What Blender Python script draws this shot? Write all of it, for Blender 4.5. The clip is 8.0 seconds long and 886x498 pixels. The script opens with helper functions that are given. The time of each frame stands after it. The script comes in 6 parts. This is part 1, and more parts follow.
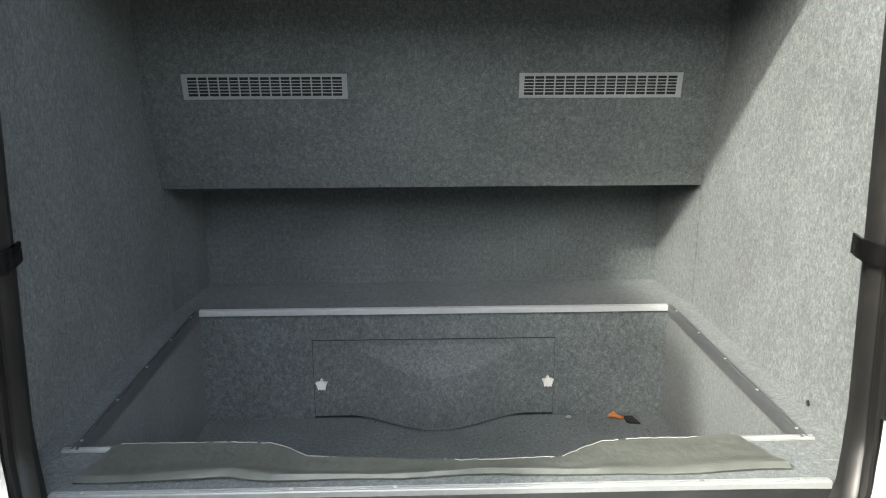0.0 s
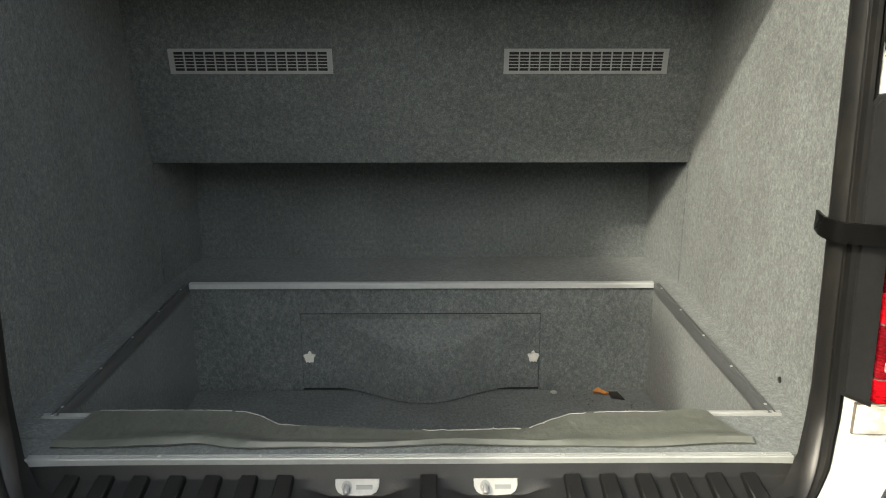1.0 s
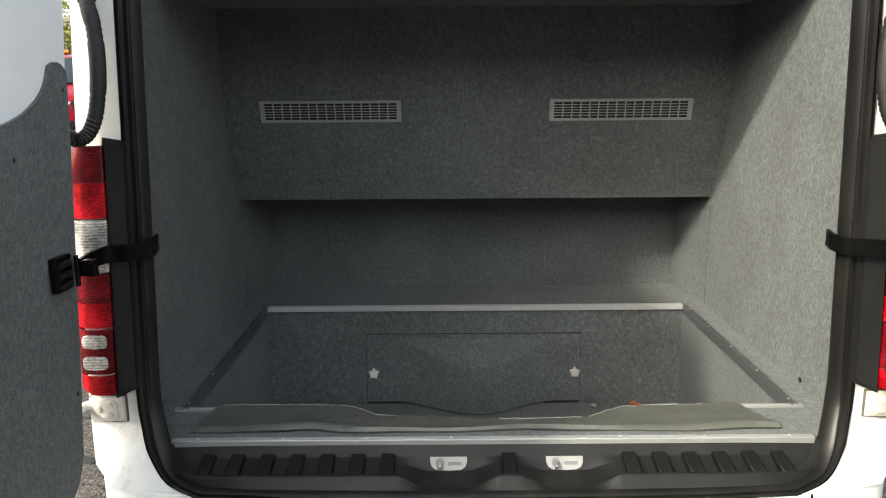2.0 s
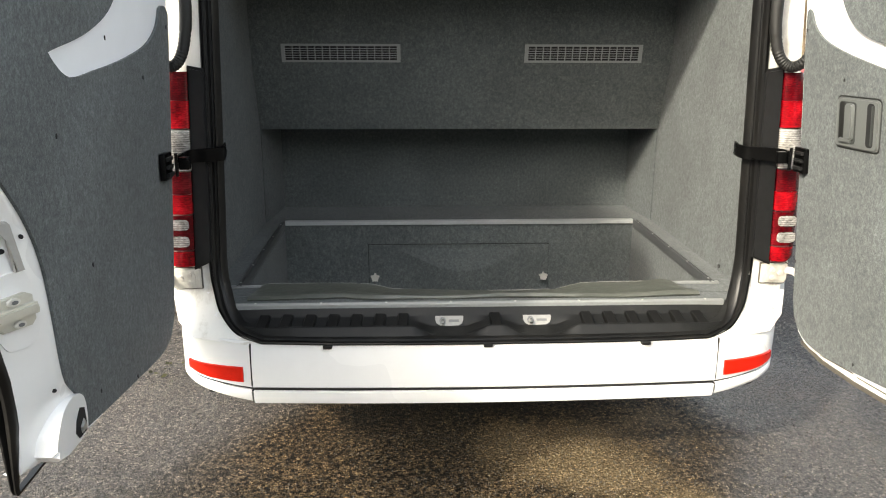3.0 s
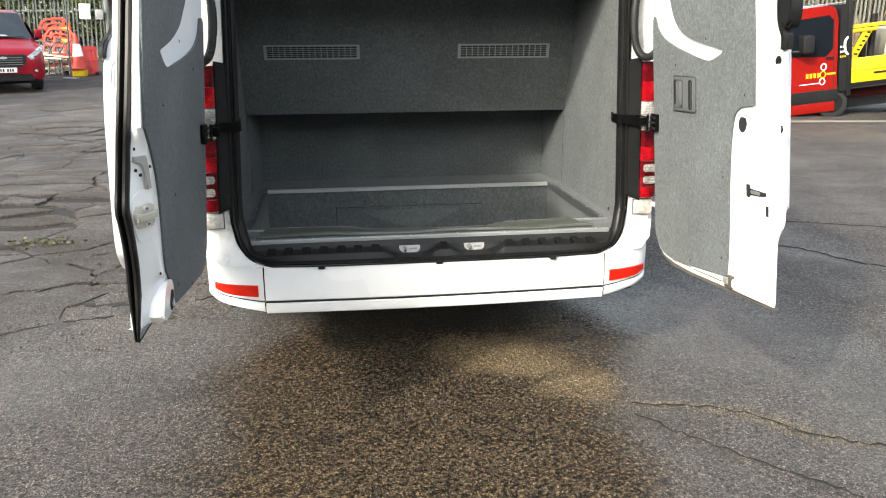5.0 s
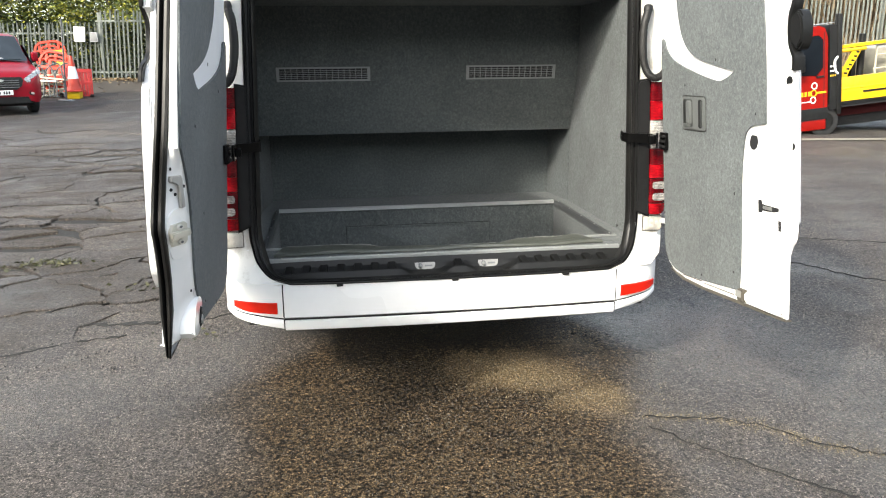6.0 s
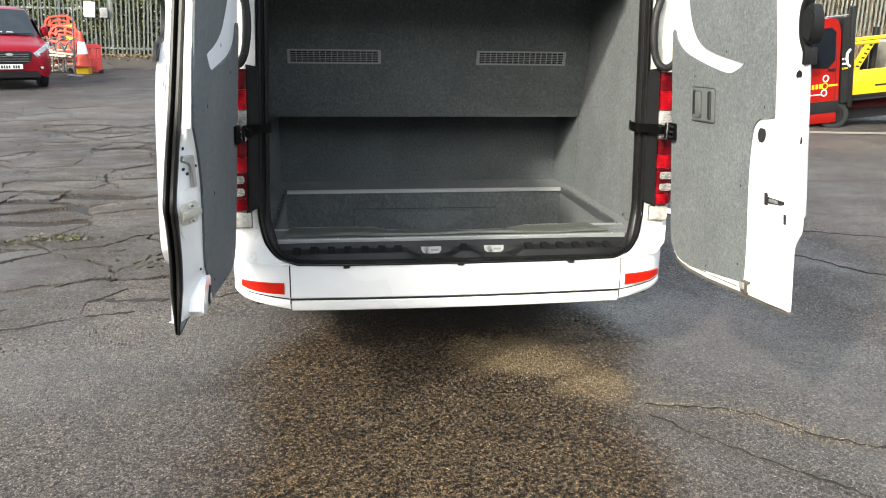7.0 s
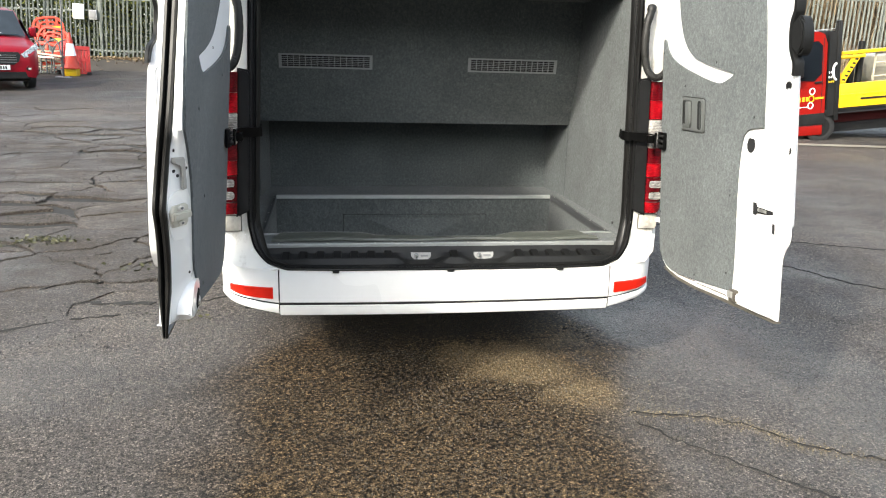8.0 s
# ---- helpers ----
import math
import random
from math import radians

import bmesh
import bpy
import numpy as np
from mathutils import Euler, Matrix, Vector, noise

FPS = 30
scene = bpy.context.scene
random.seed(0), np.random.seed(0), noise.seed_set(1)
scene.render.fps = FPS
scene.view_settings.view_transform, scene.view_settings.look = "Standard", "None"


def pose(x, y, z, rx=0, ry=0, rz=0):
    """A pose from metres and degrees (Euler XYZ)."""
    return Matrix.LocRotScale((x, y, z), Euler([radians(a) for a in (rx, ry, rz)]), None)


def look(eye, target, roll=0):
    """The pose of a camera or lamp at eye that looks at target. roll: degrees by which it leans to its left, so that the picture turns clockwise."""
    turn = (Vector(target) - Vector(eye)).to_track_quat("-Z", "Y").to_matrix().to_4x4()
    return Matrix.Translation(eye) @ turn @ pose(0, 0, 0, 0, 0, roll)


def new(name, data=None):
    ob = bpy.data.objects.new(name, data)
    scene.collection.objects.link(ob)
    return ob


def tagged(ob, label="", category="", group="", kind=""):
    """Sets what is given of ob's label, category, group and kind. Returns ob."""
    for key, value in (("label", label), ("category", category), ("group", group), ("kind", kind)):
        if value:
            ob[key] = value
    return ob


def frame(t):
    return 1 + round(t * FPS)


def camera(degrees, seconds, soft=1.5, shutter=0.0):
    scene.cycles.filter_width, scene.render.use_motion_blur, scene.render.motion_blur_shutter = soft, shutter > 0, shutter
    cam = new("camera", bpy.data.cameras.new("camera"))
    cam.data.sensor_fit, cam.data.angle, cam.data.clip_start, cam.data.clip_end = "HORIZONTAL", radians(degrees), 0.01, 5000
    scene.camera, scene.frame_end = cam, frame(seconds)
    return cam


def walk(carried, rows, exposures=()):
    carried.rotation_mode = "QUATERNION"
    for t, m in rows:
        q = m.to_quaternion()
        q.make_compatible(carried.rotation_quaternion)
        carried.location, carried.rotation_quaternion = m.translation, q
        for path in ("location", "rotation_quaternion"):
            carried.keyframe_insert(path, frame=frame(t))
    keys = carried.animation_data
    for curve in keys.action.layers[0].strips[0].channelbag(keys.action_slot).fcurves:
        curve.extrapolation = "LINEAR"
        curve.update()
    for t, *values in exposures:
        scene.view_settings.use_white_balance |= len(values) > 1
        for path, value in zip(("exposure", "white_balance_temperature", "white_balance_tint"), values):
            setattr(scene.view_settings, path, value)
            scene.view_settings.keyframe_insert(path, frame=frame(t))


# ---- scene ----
cam = camera(60.0, 8.0, soft=1.1)
PATH = [
    (0, (-0.049, -1.149, 1.543), (0.008, 0.792, 1.064), -0.2),
    (0.5, (-0.01, -1.167, 1.551), (0.099, 0.761, 1.03), 0.1),
    (1, (0.052, -1.172, 1.54), (0.069, 0.755, 1.005), -0.0),
    (1.2, (0.004, -1.182, 1.626), (0.101, 0.754, 1.133), 0.4),
    (2.3, (-0.15, -1.699, 1.542), (-0.175, 0.257, 1.124), -0.6),
    (2.5, (-0.176, -1.814, 1.546), (-0.161, 0.138, 1.11), -0.2),
    (2.7, (-0.200, -1.938, 1.537), (-0.099, 0.004, 1.054), 0.0),
    (3, (-0.241, -2.123, 1.523), (-0.156, -0.196, 0.995), 0.2),
    (3.2, (-0.278, -2.229, 1.524), (-0.222, -0.284, 1.006), 0.0),
    (3.3, (-0.296, -2.282, 1.525), (-0.243, -0.328, 1.102), -0.2),
    (3.5, (-0.394, -2.371, 1.517), (-0.31, -0.439, 1.007), -0.3),
    (3.7, (-0.45, -2.464, 1.528), (-0.317, -0.532, 1.067), 0.0),
    (4, (-0.526, -2.61, 1.545), (-0.3545, -0.673, 1.083), 0.3),
    (4.3, (-0.457, -2.777, 1.523), (-0.217, -0.846, 1.015), 0.2),
    (4.5, (-0.412, -2.888, 1.509), (-0.133, -0.961, 1.053), 0.1),
    (4.7, (-0.388, -2.976, 1.515), (-0.144, -1.062, 0.989), -0.3),
    (5.8, (-0.49, -3.071, 1.523), (-0.202, -1.152, 1.035), -0.7),
    (6, (-0.51, -3.081, 1.525), (-0.234, -1.158, 1.05), -0.6),
    (6.2, (-0.510, -3.093, 1.529), (-0.270, -1.170, 1.017), -0.4),
    (6.5, (-0.511, -3.112, 1.536), (-0.3, -1.187, 1.035), -0.1),
    (7, (-0.52, -3.106, 1.534), (-0.258, -1.191, 1.019), 0.7),
    (7.5, (-0.52, -3.094, 1.523), (-0.224, -1.175, 1.045), 1.3),
    (8, (-0.529, -3.104, 1.528), (-0.235, -1.189, 1.032), 1.6),
]
walk(cam, [(t, look(eye, target, roll)) for t, eye, target, roll in PATH],
     [(0.0, 1.55, 6700, 5), (0.5, 1.15, 7200, 1), (1.0, 1.03, 7400, 3), (2.3, 0.77, 7150, 6), (3.0, 0.80, 7250, 6), (3.5, 0.57, 7150, 6), (4.0, 0.58, 6950, 6), (4.5, 0.64, 6900, 6), (6.0, 0.74, 6800, 6), (8.0, 0.72, 6800, 6)])


# ---------------------------------------------------------------- world, sun
SUN = Vector((0.98, 1.0, -0.92)).normalized()          # the way the sunlight travels
world = bpy.data.worlds.new("world")
scene.world = world
world.use_nodes = True
wn = world.node_tree.nodes
sky = wn.new("ShaderNodeTexSky")
sky.sky_type, sky.sun_disc = "NISHITA", False
sky.sun_elevation, sky.sun_rotation = math.asin(-SUN.z), math.atan2(-SUN.x, -SUN.y)
sky.air_density, sky.dust_density = 1.0, 2.5
haze = wn.new("ShaderNodeHueSaturation")                # thin bright cloud takes the blue out
haze.inputs["Saturation"].default_value = 0.6
world.node_tree.links.new(sky.outputs[0], haze.inputs["Color"])
world.node_tree.links.new(haze.outputs[0], wn["Background"].inputs[0])
wn["Background"].inputs[1].default_value = 0.425
lamp = new("sun", bpy.data.lights.new("sun", "SUN"))
lamp.data.energy, lamp.data.angle, lamp.data.color = 3.05, radians(2.8), (1.0, 0.96, 0.895)
lamp.matrix_world = look((-9, -10, 8), Vector((-9, -10, 8)) + SUN)
SLOPE = 0.035                                           # the yard rises gently towards the fence


def ground_z(x, y):
    """The yard, a little lower on the side of the works heap."""
    return (SLOPE - 0.0068 * min(1.0, max(0.0, (-x - 2.0) / 5.0))) * max(-60.0, min(60.0, y))


# ---------------------------------------------------------------- materials
def nodes_of(name):
    m = bpy.data.materials.new(name)
    m.use_nodes = True
    nt = m.node_tree
    return m, nt, nt.nodes["Principled BSDF"]


def add(nt, kind, **values):
    n = nt.nodes.new(kind)
    for key, value in values.items():
        if key in n.inputs:
            n.inputs[key].default_value = value
    return n


def coords(nt, scale=(1, 1, 1)):
    tc = nt.nodes.new("ShaderNodeTexCoord")
    mp = nt.nodes.new("ShaderNodeMapping")
    mp.inputs["Scale"].default_value = scale
    nt.links.new(tc.outputs["Object"], mp.inputs["Vector"])
    return mp.outputs["Vector"]


def noise_tex(nt, vec, scale, detail=4.0, rough=0.55):
    n = add(nt, "ShaderNodeTexNoise", Scale=scale, Detail=detail, Roughness=rough)
    nt.links.new(vec, n.inputs["Vector"])
    return n.outputs["Fac"]


def ramp(nt, fac, stops):
    r = nt.nodes.new("ShaderNodeValToRGB")
    el = r.color_ramp.elements
    while len(el) < len(stops):
        el.new(0.5)
    for e, (p, c) in zip(el, stops):
        e.position = p
        e.color = (*c, 1) if len(c) == 3 else c
    nt.links.new(fac, r.inputs["Fac"])
    return r.outputs["Color"]


def mix(nt, fac, a, b, kind="MIX"):
    m = nt.nodes.new("ShaderNodeMix")
    m.data_type, m.blend_type = "RGBA", kind
    for sock, v in ((m.inputs[0], fac), (m.inputs[6], a), (m.inputs[7], b)):
        if isinstance(v, (int, float)):
            sock.default_value = v
        elif isinstance(v, tuple):
            sock.default_value = (*v, 1)
        else:
            nt.links.new(v, sock)
    return m.outputs[2]


def math_node(nt, op, a, b=0.0):
    m = nt.nodes.new("ShaderNodeMath")
    m.operation = op
    for sock, v in ((m.inputs[0], a), (m.inputs[1], b)):
        if isinstance(v, (int, float)):
            sock.default_value = v
        else:
            nt.links.new(v, sock)
    return m.outputs[0]


def bump(nt, bsdf, height, strength, distance):
    b = add(nt, "ShaderNodeBump", Strength=strength, Distance=distance)
    nt.links.new(height, b.inputs["Height"])
    nt.links.new(b.outputs["Normal"], bsdf.inputs["Normal"])


def plain(name, colour, rough=0.5, metal=0.0, vary=0.12, scale=30.0, relief=0.0, coat=0.0, dirt=None, dirt_amount=0.0, spec=0.5):
    """A surface with slight mottling at two scales, optional brownish dirt and relief."""
    m, nt, b = nodes_of(name)
    v = coords(nt)
    fine, broad = noise_tex(nt, v, scale), noise_tex(nt, v, scale * 0.12, 3)
    both = math_node(nt, "MULTIPLY", math_node(nt, "ADD", fine, broad), 0.5)
    lo, hi = tuple(c * (1 - vary) for c in colour), tuple(min(1, c * (1 + vary)) for c in colour)
    col = ramp(nt, both, [(0.3, lo), (0.7, hi)])
    if dirt:
        stain = ramp(nt, noise_tex(nt, coords(nt, (1, 1, 0.45)), 7.0, 8, 0.7), [(0.5, (0, 0, 0)), (0.78, (1, 1, 1))])
        col = mix(nt, math_node(nt, "MULTIPLY", stain, dirt_amount), col, dirt)
    nt.links.new(col, b.inputs["Base Color"])
    rr = add(nt, "ShaderNodeMapRange")
    rr.inputs["To Min"].default_value, rr.inputs["To Max"].default_value = max(0.03, rough * 0.8), min(1, rough * 1.2)
    nt.links.new(broad, rr.inputs["Value"])
    nt.links.new(rr.outputs[0], b.inputs["Roughness"])
    b.inputs["Metallic"].default_value = metal
    b.inputs["Specular IOR Level"].default_value = spec
    b.inputs["Coat Weight"].default_value = coat
    b.inputs["Coat Roughness"].default_value = 0.08
    if relief:
        bump(nt, b, fine, 0.5, relief)
    return m


def carpet_material():
    m, nt, b = nodes_of("grey_felt_carpet")
    v = coords(nt, (1, 1, 0.75))
    flecks = noise_tex(nt, v, 260, 3, 0.7)
    tufts = noise_tex(nt, v, 85, 4, 0.6)
    broad = noise_tex(nt, coords(nt), 3.2, 4)
    heather = math_node(nt, "ADD", math_node(nt, "MULTIPLY", flecks, 0.6), math_node(nt, "MULTIPLY", tufts, 0.4))
    col = ramp(nt, heather, [(0.33, (0.055, 0.0615, 0.063)), (0.46, (0.083, 0.092, 0.094)), (0.55, (0.113, 0.125, 0.126)), (0.67, (0.172, 0.186, 0.187))])
    col = mix(nt, 0.55, col, ramp(nt, broad, [(0.35, (0.40, 0.40, 0.40)), (0.65, (0.60, 0.60, 0.60))]), "OVERLAY")
    nt.links.new(col, b.inputs["Base Color"])
    b.inputs["Roughness"].default_value = 0.97
    b.inputs["Specular IOR Level"].default_value = 0.15
    b.inputs["Sheen Weight"].default_value = 0.12
    b.inputs["Sheen Roughness"].default_value = 0.5
    bump(nt, b, heather, 0.45, 0.003)
    return m


def lens_material(name, colour, clear=0.0, dark=0.35):
    """Moulded lamp lens: small facets and ribs behind a glossy cover, reflector glow painted in."""
    m, nt, b = nodes_of(name)
    facets = add(nt, "ShaderNodeTexVoronoi", Scale=230.0)
    nt.links.new(coords(nt, (0.7, 0.7, 1.3)), facets.inputs["Vector"])
    sep = nt.nodes.new("ShaderNodeSeparateColor")
    nt.links.new(facets.outputs["Color"], sep.inputs[0])
    lines = add(nt, "ShaderNodeTexWave", Scale=46.0, Distortion=0.2)
    lines.bands_direction = "Z"
    nt.links.new(coords(nt), lines.inputs["Vector"])
    glow = noise_tex(nt, coords(nt, (1.0, 1.0, 0.8)), 17, 1.5)
    tone = math_node(nt, "ADD", math_node(nt, "MULTIPLY", sep.outputs[0], 0.16), math_node(nt, "MULTIPLY", lines.outputs["Fac"], 0.13 if clear else 0.05))
    tone = math_node(nt, "ADD", tone, math_node(nt, "MULTIPLY", glow, 0.74))
    high = tuple(min(0.9, c * 2.2 + (0.006 if not clear else 0.0)) for c in colour)
    shade = ramp(nt, tone, [(0.30, tuple(c * dark for c in colour)), (0.52, colour), (0.72, high)])
    nt.links.new(shade, b.inputs["Base Color"])
    b.inputs["Roughness"].default_value = 0.25
    b.inputs["Specular IOR Level"].default_value = 0.1
    b.inputs["Coat Weight"].default_value = 0.3
    b.inputs["Coat Roughness"].default_value = 0.03
    b.inputs["Metallic"].default_value = clear
    bump(nt, b, facets.outputs["Distance"], 0.16, 0.003)
    return m


def asphalt_material():
    m, nt, b = nodes_of("worn_yard_asphalt")
    v = coords(nt)
    stone = add(nt, "ShaderNodeTexVoronoi", Scale=170.0)
    nt.links.new(v, stone.inputs["Vector"])
    grit = noise_tex(nt, v, 160, 4, 0.7)
    mid, broad = noise_tex(nt, v, 5.0, 6, 0.6), noise_tex(nt, v, 0.55, 5, 0.6)
    pebble = ramp(nt, stone.outputs["Color"], [(0.10, (0.010, 0.0092, 0.0086)), (0.38, (0.070, 0.0625, 0.059)), (0.72, (0.160, 0.144, 0.134)), (0.93, (0.44, 0.39, 0.345))])
    col = mix(nt, 0.35, pebble, ramp(nt, grit, [(0.35, (0.014, 0.013, 0.0125)), (0.68, (0.165, 0.150, 0.142))]))
    col = mix(nt, 0.55, col, ramp(nt, mid, [(0.3, (0.36, 0.36, 0.36)), (0.7, (0.64, 0.63, 0.61))]), "OVERLAY")
    col = mix(nt, 0.8, col, ramp(nt, broad, [(0.3, (0.36, 0.355, 0.355)), (0.7, (0.60, 0.59, 0.58))]), "OVERLAY")
    # brown dust and damp dark patches, ragged and broad
    dust = ramp(nt, noise_tex(nt, v, 1.7, 8, 0.68), [(0.50, (0, 0, 0)), (0.68, (1, 1, 1))])
    col = mix(nt, math_node(nt, "MULTIPLY", dust, 0.5), col, mix(nt, 0.5, pebble, (0.085, 0.064, 0.043)))
    damp = ramp(nt, noise_tex(nt, coords(nt, (0.6, 1.6, 1)), 1.1, 7, 0.65), [(0.53, (0, 0, 0)), (0.66, (1, 1, 1))])
    col = mix(nt, math_node(nt, "MULTIPLY", damp, 0.45), col, (0.030, 0.030, 0.033))
    # dark pits between the stones
    pits = ramp(nt, noise_tex(nt, v, 62, 3, 0.6), [(0.36, (1, 1, 1)), (0.46, (0, 0, 0))])
    col = mix(nt, math_node(nt, "MULTIPLY", pits, 0.95), col, (0.013, 0.012, 0.011))
    # each broken plate weathers a little differently
    info = nt.nodes.new("ShaderNodeObjectInfo")
    tint = ramp(nt, info.outputs["Random"], [(0.0, (0.715, 0.70, 0.695)), (0.6, (0.89, 0.87, 0.85)), (1.0, (1.10, 1.06, 0.99))])
    col = mix(nt, 1.0, col, tint, "MULTIPLY")
    # scattered pale chips and tarry spots
    chip = add(nt, "ShaderNodeTexVoronoi", Scale=44.0)
    nt.links.new(v, chip.inputs["Vector"])
    sep = nt.nodes.new("ShaderNodeSeparateColor")
    nt.links.new(chip.outputs["Color"], sep.inputs[0])
    near = ramp(nt, chip.outputs["Distance"], [(0.11, (1, 1, 1)), (0.17, (0, 0, 0))])
    some = ramp(nt, sep.outputs[0], [(0.80, (0, 0, 0)), (0.82, (1, 1, 1))])
    tar = ramp(nt, sep.outputs[1], [(0.84, (0, 0, 0)), (0.86, (1, 1, 1))])
    col = mix(nt, math_node(nt, "MULTIPLY", near, some), col, (0.30, 0.27, 0.22))
    col = mix(nt, math_node(nt, "MULTIPLY", near, tar), col, (0.012, 0.011, 0.010))
    # brown muddy patch behind the vehicle, with a ragged edge
    wob = add(nt, "ShaderNodeTexNoise", Scale=1.6, Detail=6.0)
    nt.links.new(v, wob.inputs["Vector"])
    sub = nt.nodes.new("ShaderNodeVectorMath")
    sub.operation = "SUBTRACT"
    nt.links.new(wob.outputs["Color"], sub.inputs[0])
    sub.inputs[1].default_value = (0.5, 0.5, 0.5)
    scl = nt.nodes.new("ShaderNodeVectorMath")
    scl.operation = "SCALE"
    scl.inputs["Scale"].default_value = 1.1
    nt.links.new(sub.outputs[0], scl.inputs[0])
    warped = nt.nodes.new("ShaderNodeVectorMath")
    nt.links.new(v, warped.inputs[0])
    nt.links.new(scl.outputs[0], warped.inputs[1])

    def blot(x, y, rx, ry, soft):
        mp = nt.nodes.new("ShaderNodeMapping")
        mp.inputs["Location"].default_value = (-x / rx, -y / ry, 0)
        mp.inputs["Scale"].default_value = (1 / rx, 1 / ry, 0)
        nt.links.new(warped.outputs[0], mp.inputs["Vector"])
        ln = nt.nodes.new("ShaderNodeVectorMath")
        ln.operation = "LENGTH"
        nt.links.new(mp.outputs[0], ln.inputs[0])
        mr = add(nt, "ShaderNodeMapRange")
        mr.interpolation_type = "SMOOTHSTEP"
        mr.inputs["From Min"].default_value, mr.inputs["From Max"].default_value = 1 - soft, 1 + soft
        mr.inputs["To Min"].default_value, mr.inputs["To Max"].default_value = 1, 0
        nt.links.new(ln.outputs["Value"], mr.inputs["Value"])
        return mr.outputs[0]

    mud = math_node(nt, "MAXIMUM", blot(-0.15, -0.35, 0.92, 1.6, 0.25), blot(0.03, 0.5, 0.93, 1.0, 0.2))
    # coarse clotted grain: faint on the bare asphalt, strong in the mud
    clots = noise_tex(nt, v, 56, 2.5, 0.66)
    faint = ramp(nt, clots, [(0.36, (0.62, 0.62, 0.62)), (0.52, (1.0, 1.0, 1.0)), (0.66, (1.38, 1.36, 1.33))])
    strong = ramp(nt, clots, [(0.38, (0.12, 0.12, 0.12)), (0.49, (0.92, 0.92, 0.92)), (0.62, (2.4, 2.4, 2.35))])
    col = mix(nt, 1.0, col, mix(nt, mud, faint, strong), "MULTIPLY")
    brown = mix(nt, 1.0, col, (0.575, 0.455, 0.275), "MULTIPLY")
    col = mix(nt, math_node(nt, "MULTIPLY", mud, 0.95), col, brown)
    # crumbling, dirty patches over the broken stretch
    crumbs = noise_tex(nt, coords(nt, (0.9, 2.1, 1)), 1.5, 9, 0.72)
    dirty = ramp(nt, crumbs, [(0.45, (0, 0, 0)), (0.55, (1, 1, 1))])
    broken = blot(-5.0, 5.0, 4.2, 4.7, 0.12)
    soil = mix(nt, 1.0, mix(nt, 0.5, pebble, (0.075, 0.060, 0.045)), faint, "MULTIPLY")
    col = mix(nt, math_node(nt, "MULTIPLY", math_node(nt, "MULTIPLY", dirty, broken), 0.85), col, mix(nt, 1.0, soil, (0.46, 0.405, 0.35), "MULTIPLY"))
    # newer, darker surfacing in front of the fence
    newer = blot(-7.0, 19.0, 13.0, 6.0, 0.04)
    col = mix(nt, math_node(nt, "MULTIPLY", newer, 0.7), col, mix(nt, 1.0, col, (0.38, 0.38, 0.40), "MULTIPLY"))
    # paler yellow-brown patch in the mud near the bumper, with a tail
    dry = math_node(nt, "MAXIMUM", blot(0.36, 0.42, 0.30, 0.17, 0.7), blot(0.62, 0.10, 0.20, 0.17, 0.8))
    col = mix(nt, math_node(nt, "MULTIPLY", dry, 0.62), col, mix(nt, 0.42, mix(nt, 0.8, pebble, (2.2, 1.75, 1.1), "MULTIPLY"), (0.26, 0.19, 0.09)))
    # shade beneath the van's tail, painted into the asphalt as near-black blots
    bumper_shade = math_node(nt, "MAXIMUM", blot(-0.02, 1.12, 0.80, 0.40, 0.35), math_node(nt, "MULTIPLY", blot(-0.27, 0.86, 0.34, 0.34, 0.5), 0.8))
    col = mix(nt, math_node(nt, "MULTIPLY", bumper_shade, 0.75), col, (0.010, 0.0095, 0.009))
    nt.links.new(col, b.inputs["Base Color"])
    wet = ramp(nt, noise_tex(nt, v, 0.8, 5, 0.6), [(0.42, (0.82, 0.82, 0.82)), (0.66, (0.42, 0.42, 0.42))])
    sheen = math_node(nt, "MAXIMUM", blot(1.35, 0.65, 0.75, 0.65, 0.6), blot(-2.1, 0.45, 0.5, 0.3, 0.8))
    wet = mix(nt, math_node(nt, "MULTIPLY", sheen, 0.8), wet, (0.26, 0.26, 0.26))
    wet = mix(nt, math_node(nt, "MULTIPLY", mud, 0.8), wet, (0.62, 0.62, 0.62))
    nt.links.new(wet, b.inputs["Roughness"])
    nt.links.new(math_node(nt, "SUBTRACT", 0.38, math_node(nt, "MULTIPLY", mud, 0.28)), b.inputs["Specular IOR Level"])
    high = math_node(nt, "ADD", math_node(nt, "MULTIPLY", stone.outputs["Distance"], -0.6), math_node(nt, "ADD", grit, noise_tex(nt, v, 62, 3, 0.6)))
    bump(nt, b, high, 1.0, 0.018)
    return m


CARPET = carpet_material()
WHITE = plain("white_vehicle_paint", (0.80, 0.80, 0.79), 0.28, vary=0.03, scale=14, coat=0.6)
GRIMY = plain("white_paint_with_grime", (0.72, 0.71, 0.67), 0.4, vary=0.08, scale=18, coat=0.3, dirt=(0.20, 0.15, 0.09), dirt_amount=1.0)
# door white without coat, sky light painted in as a paler blue tint
SKYLIT_WHITE = plain("skylit_door_white", (0.85, 0.87, 0.90), 0.5, vary=0.03, scale=12, spec=0.25)
RUBBER = plain("black_rubber", (0.0062, 0.0061, 0.006), 0.40, vary=0.3, scale=60, spec=0.28, dirt=(0.035, 0.032, 0.027), dirt_amount=0.5)
STRAP = plain("glossy_black_strap", (0.003, 0.003, 0.003), 0.28, vary=0.3, scale=60, spec=0.14)
GRIME = plain("door_edge_grime", (0.085, 0.075, 0.06), 0.7, vary=0.4, scale=60, dirt=(0.02, 0.017, 0.012), dirt_amount=0.95)
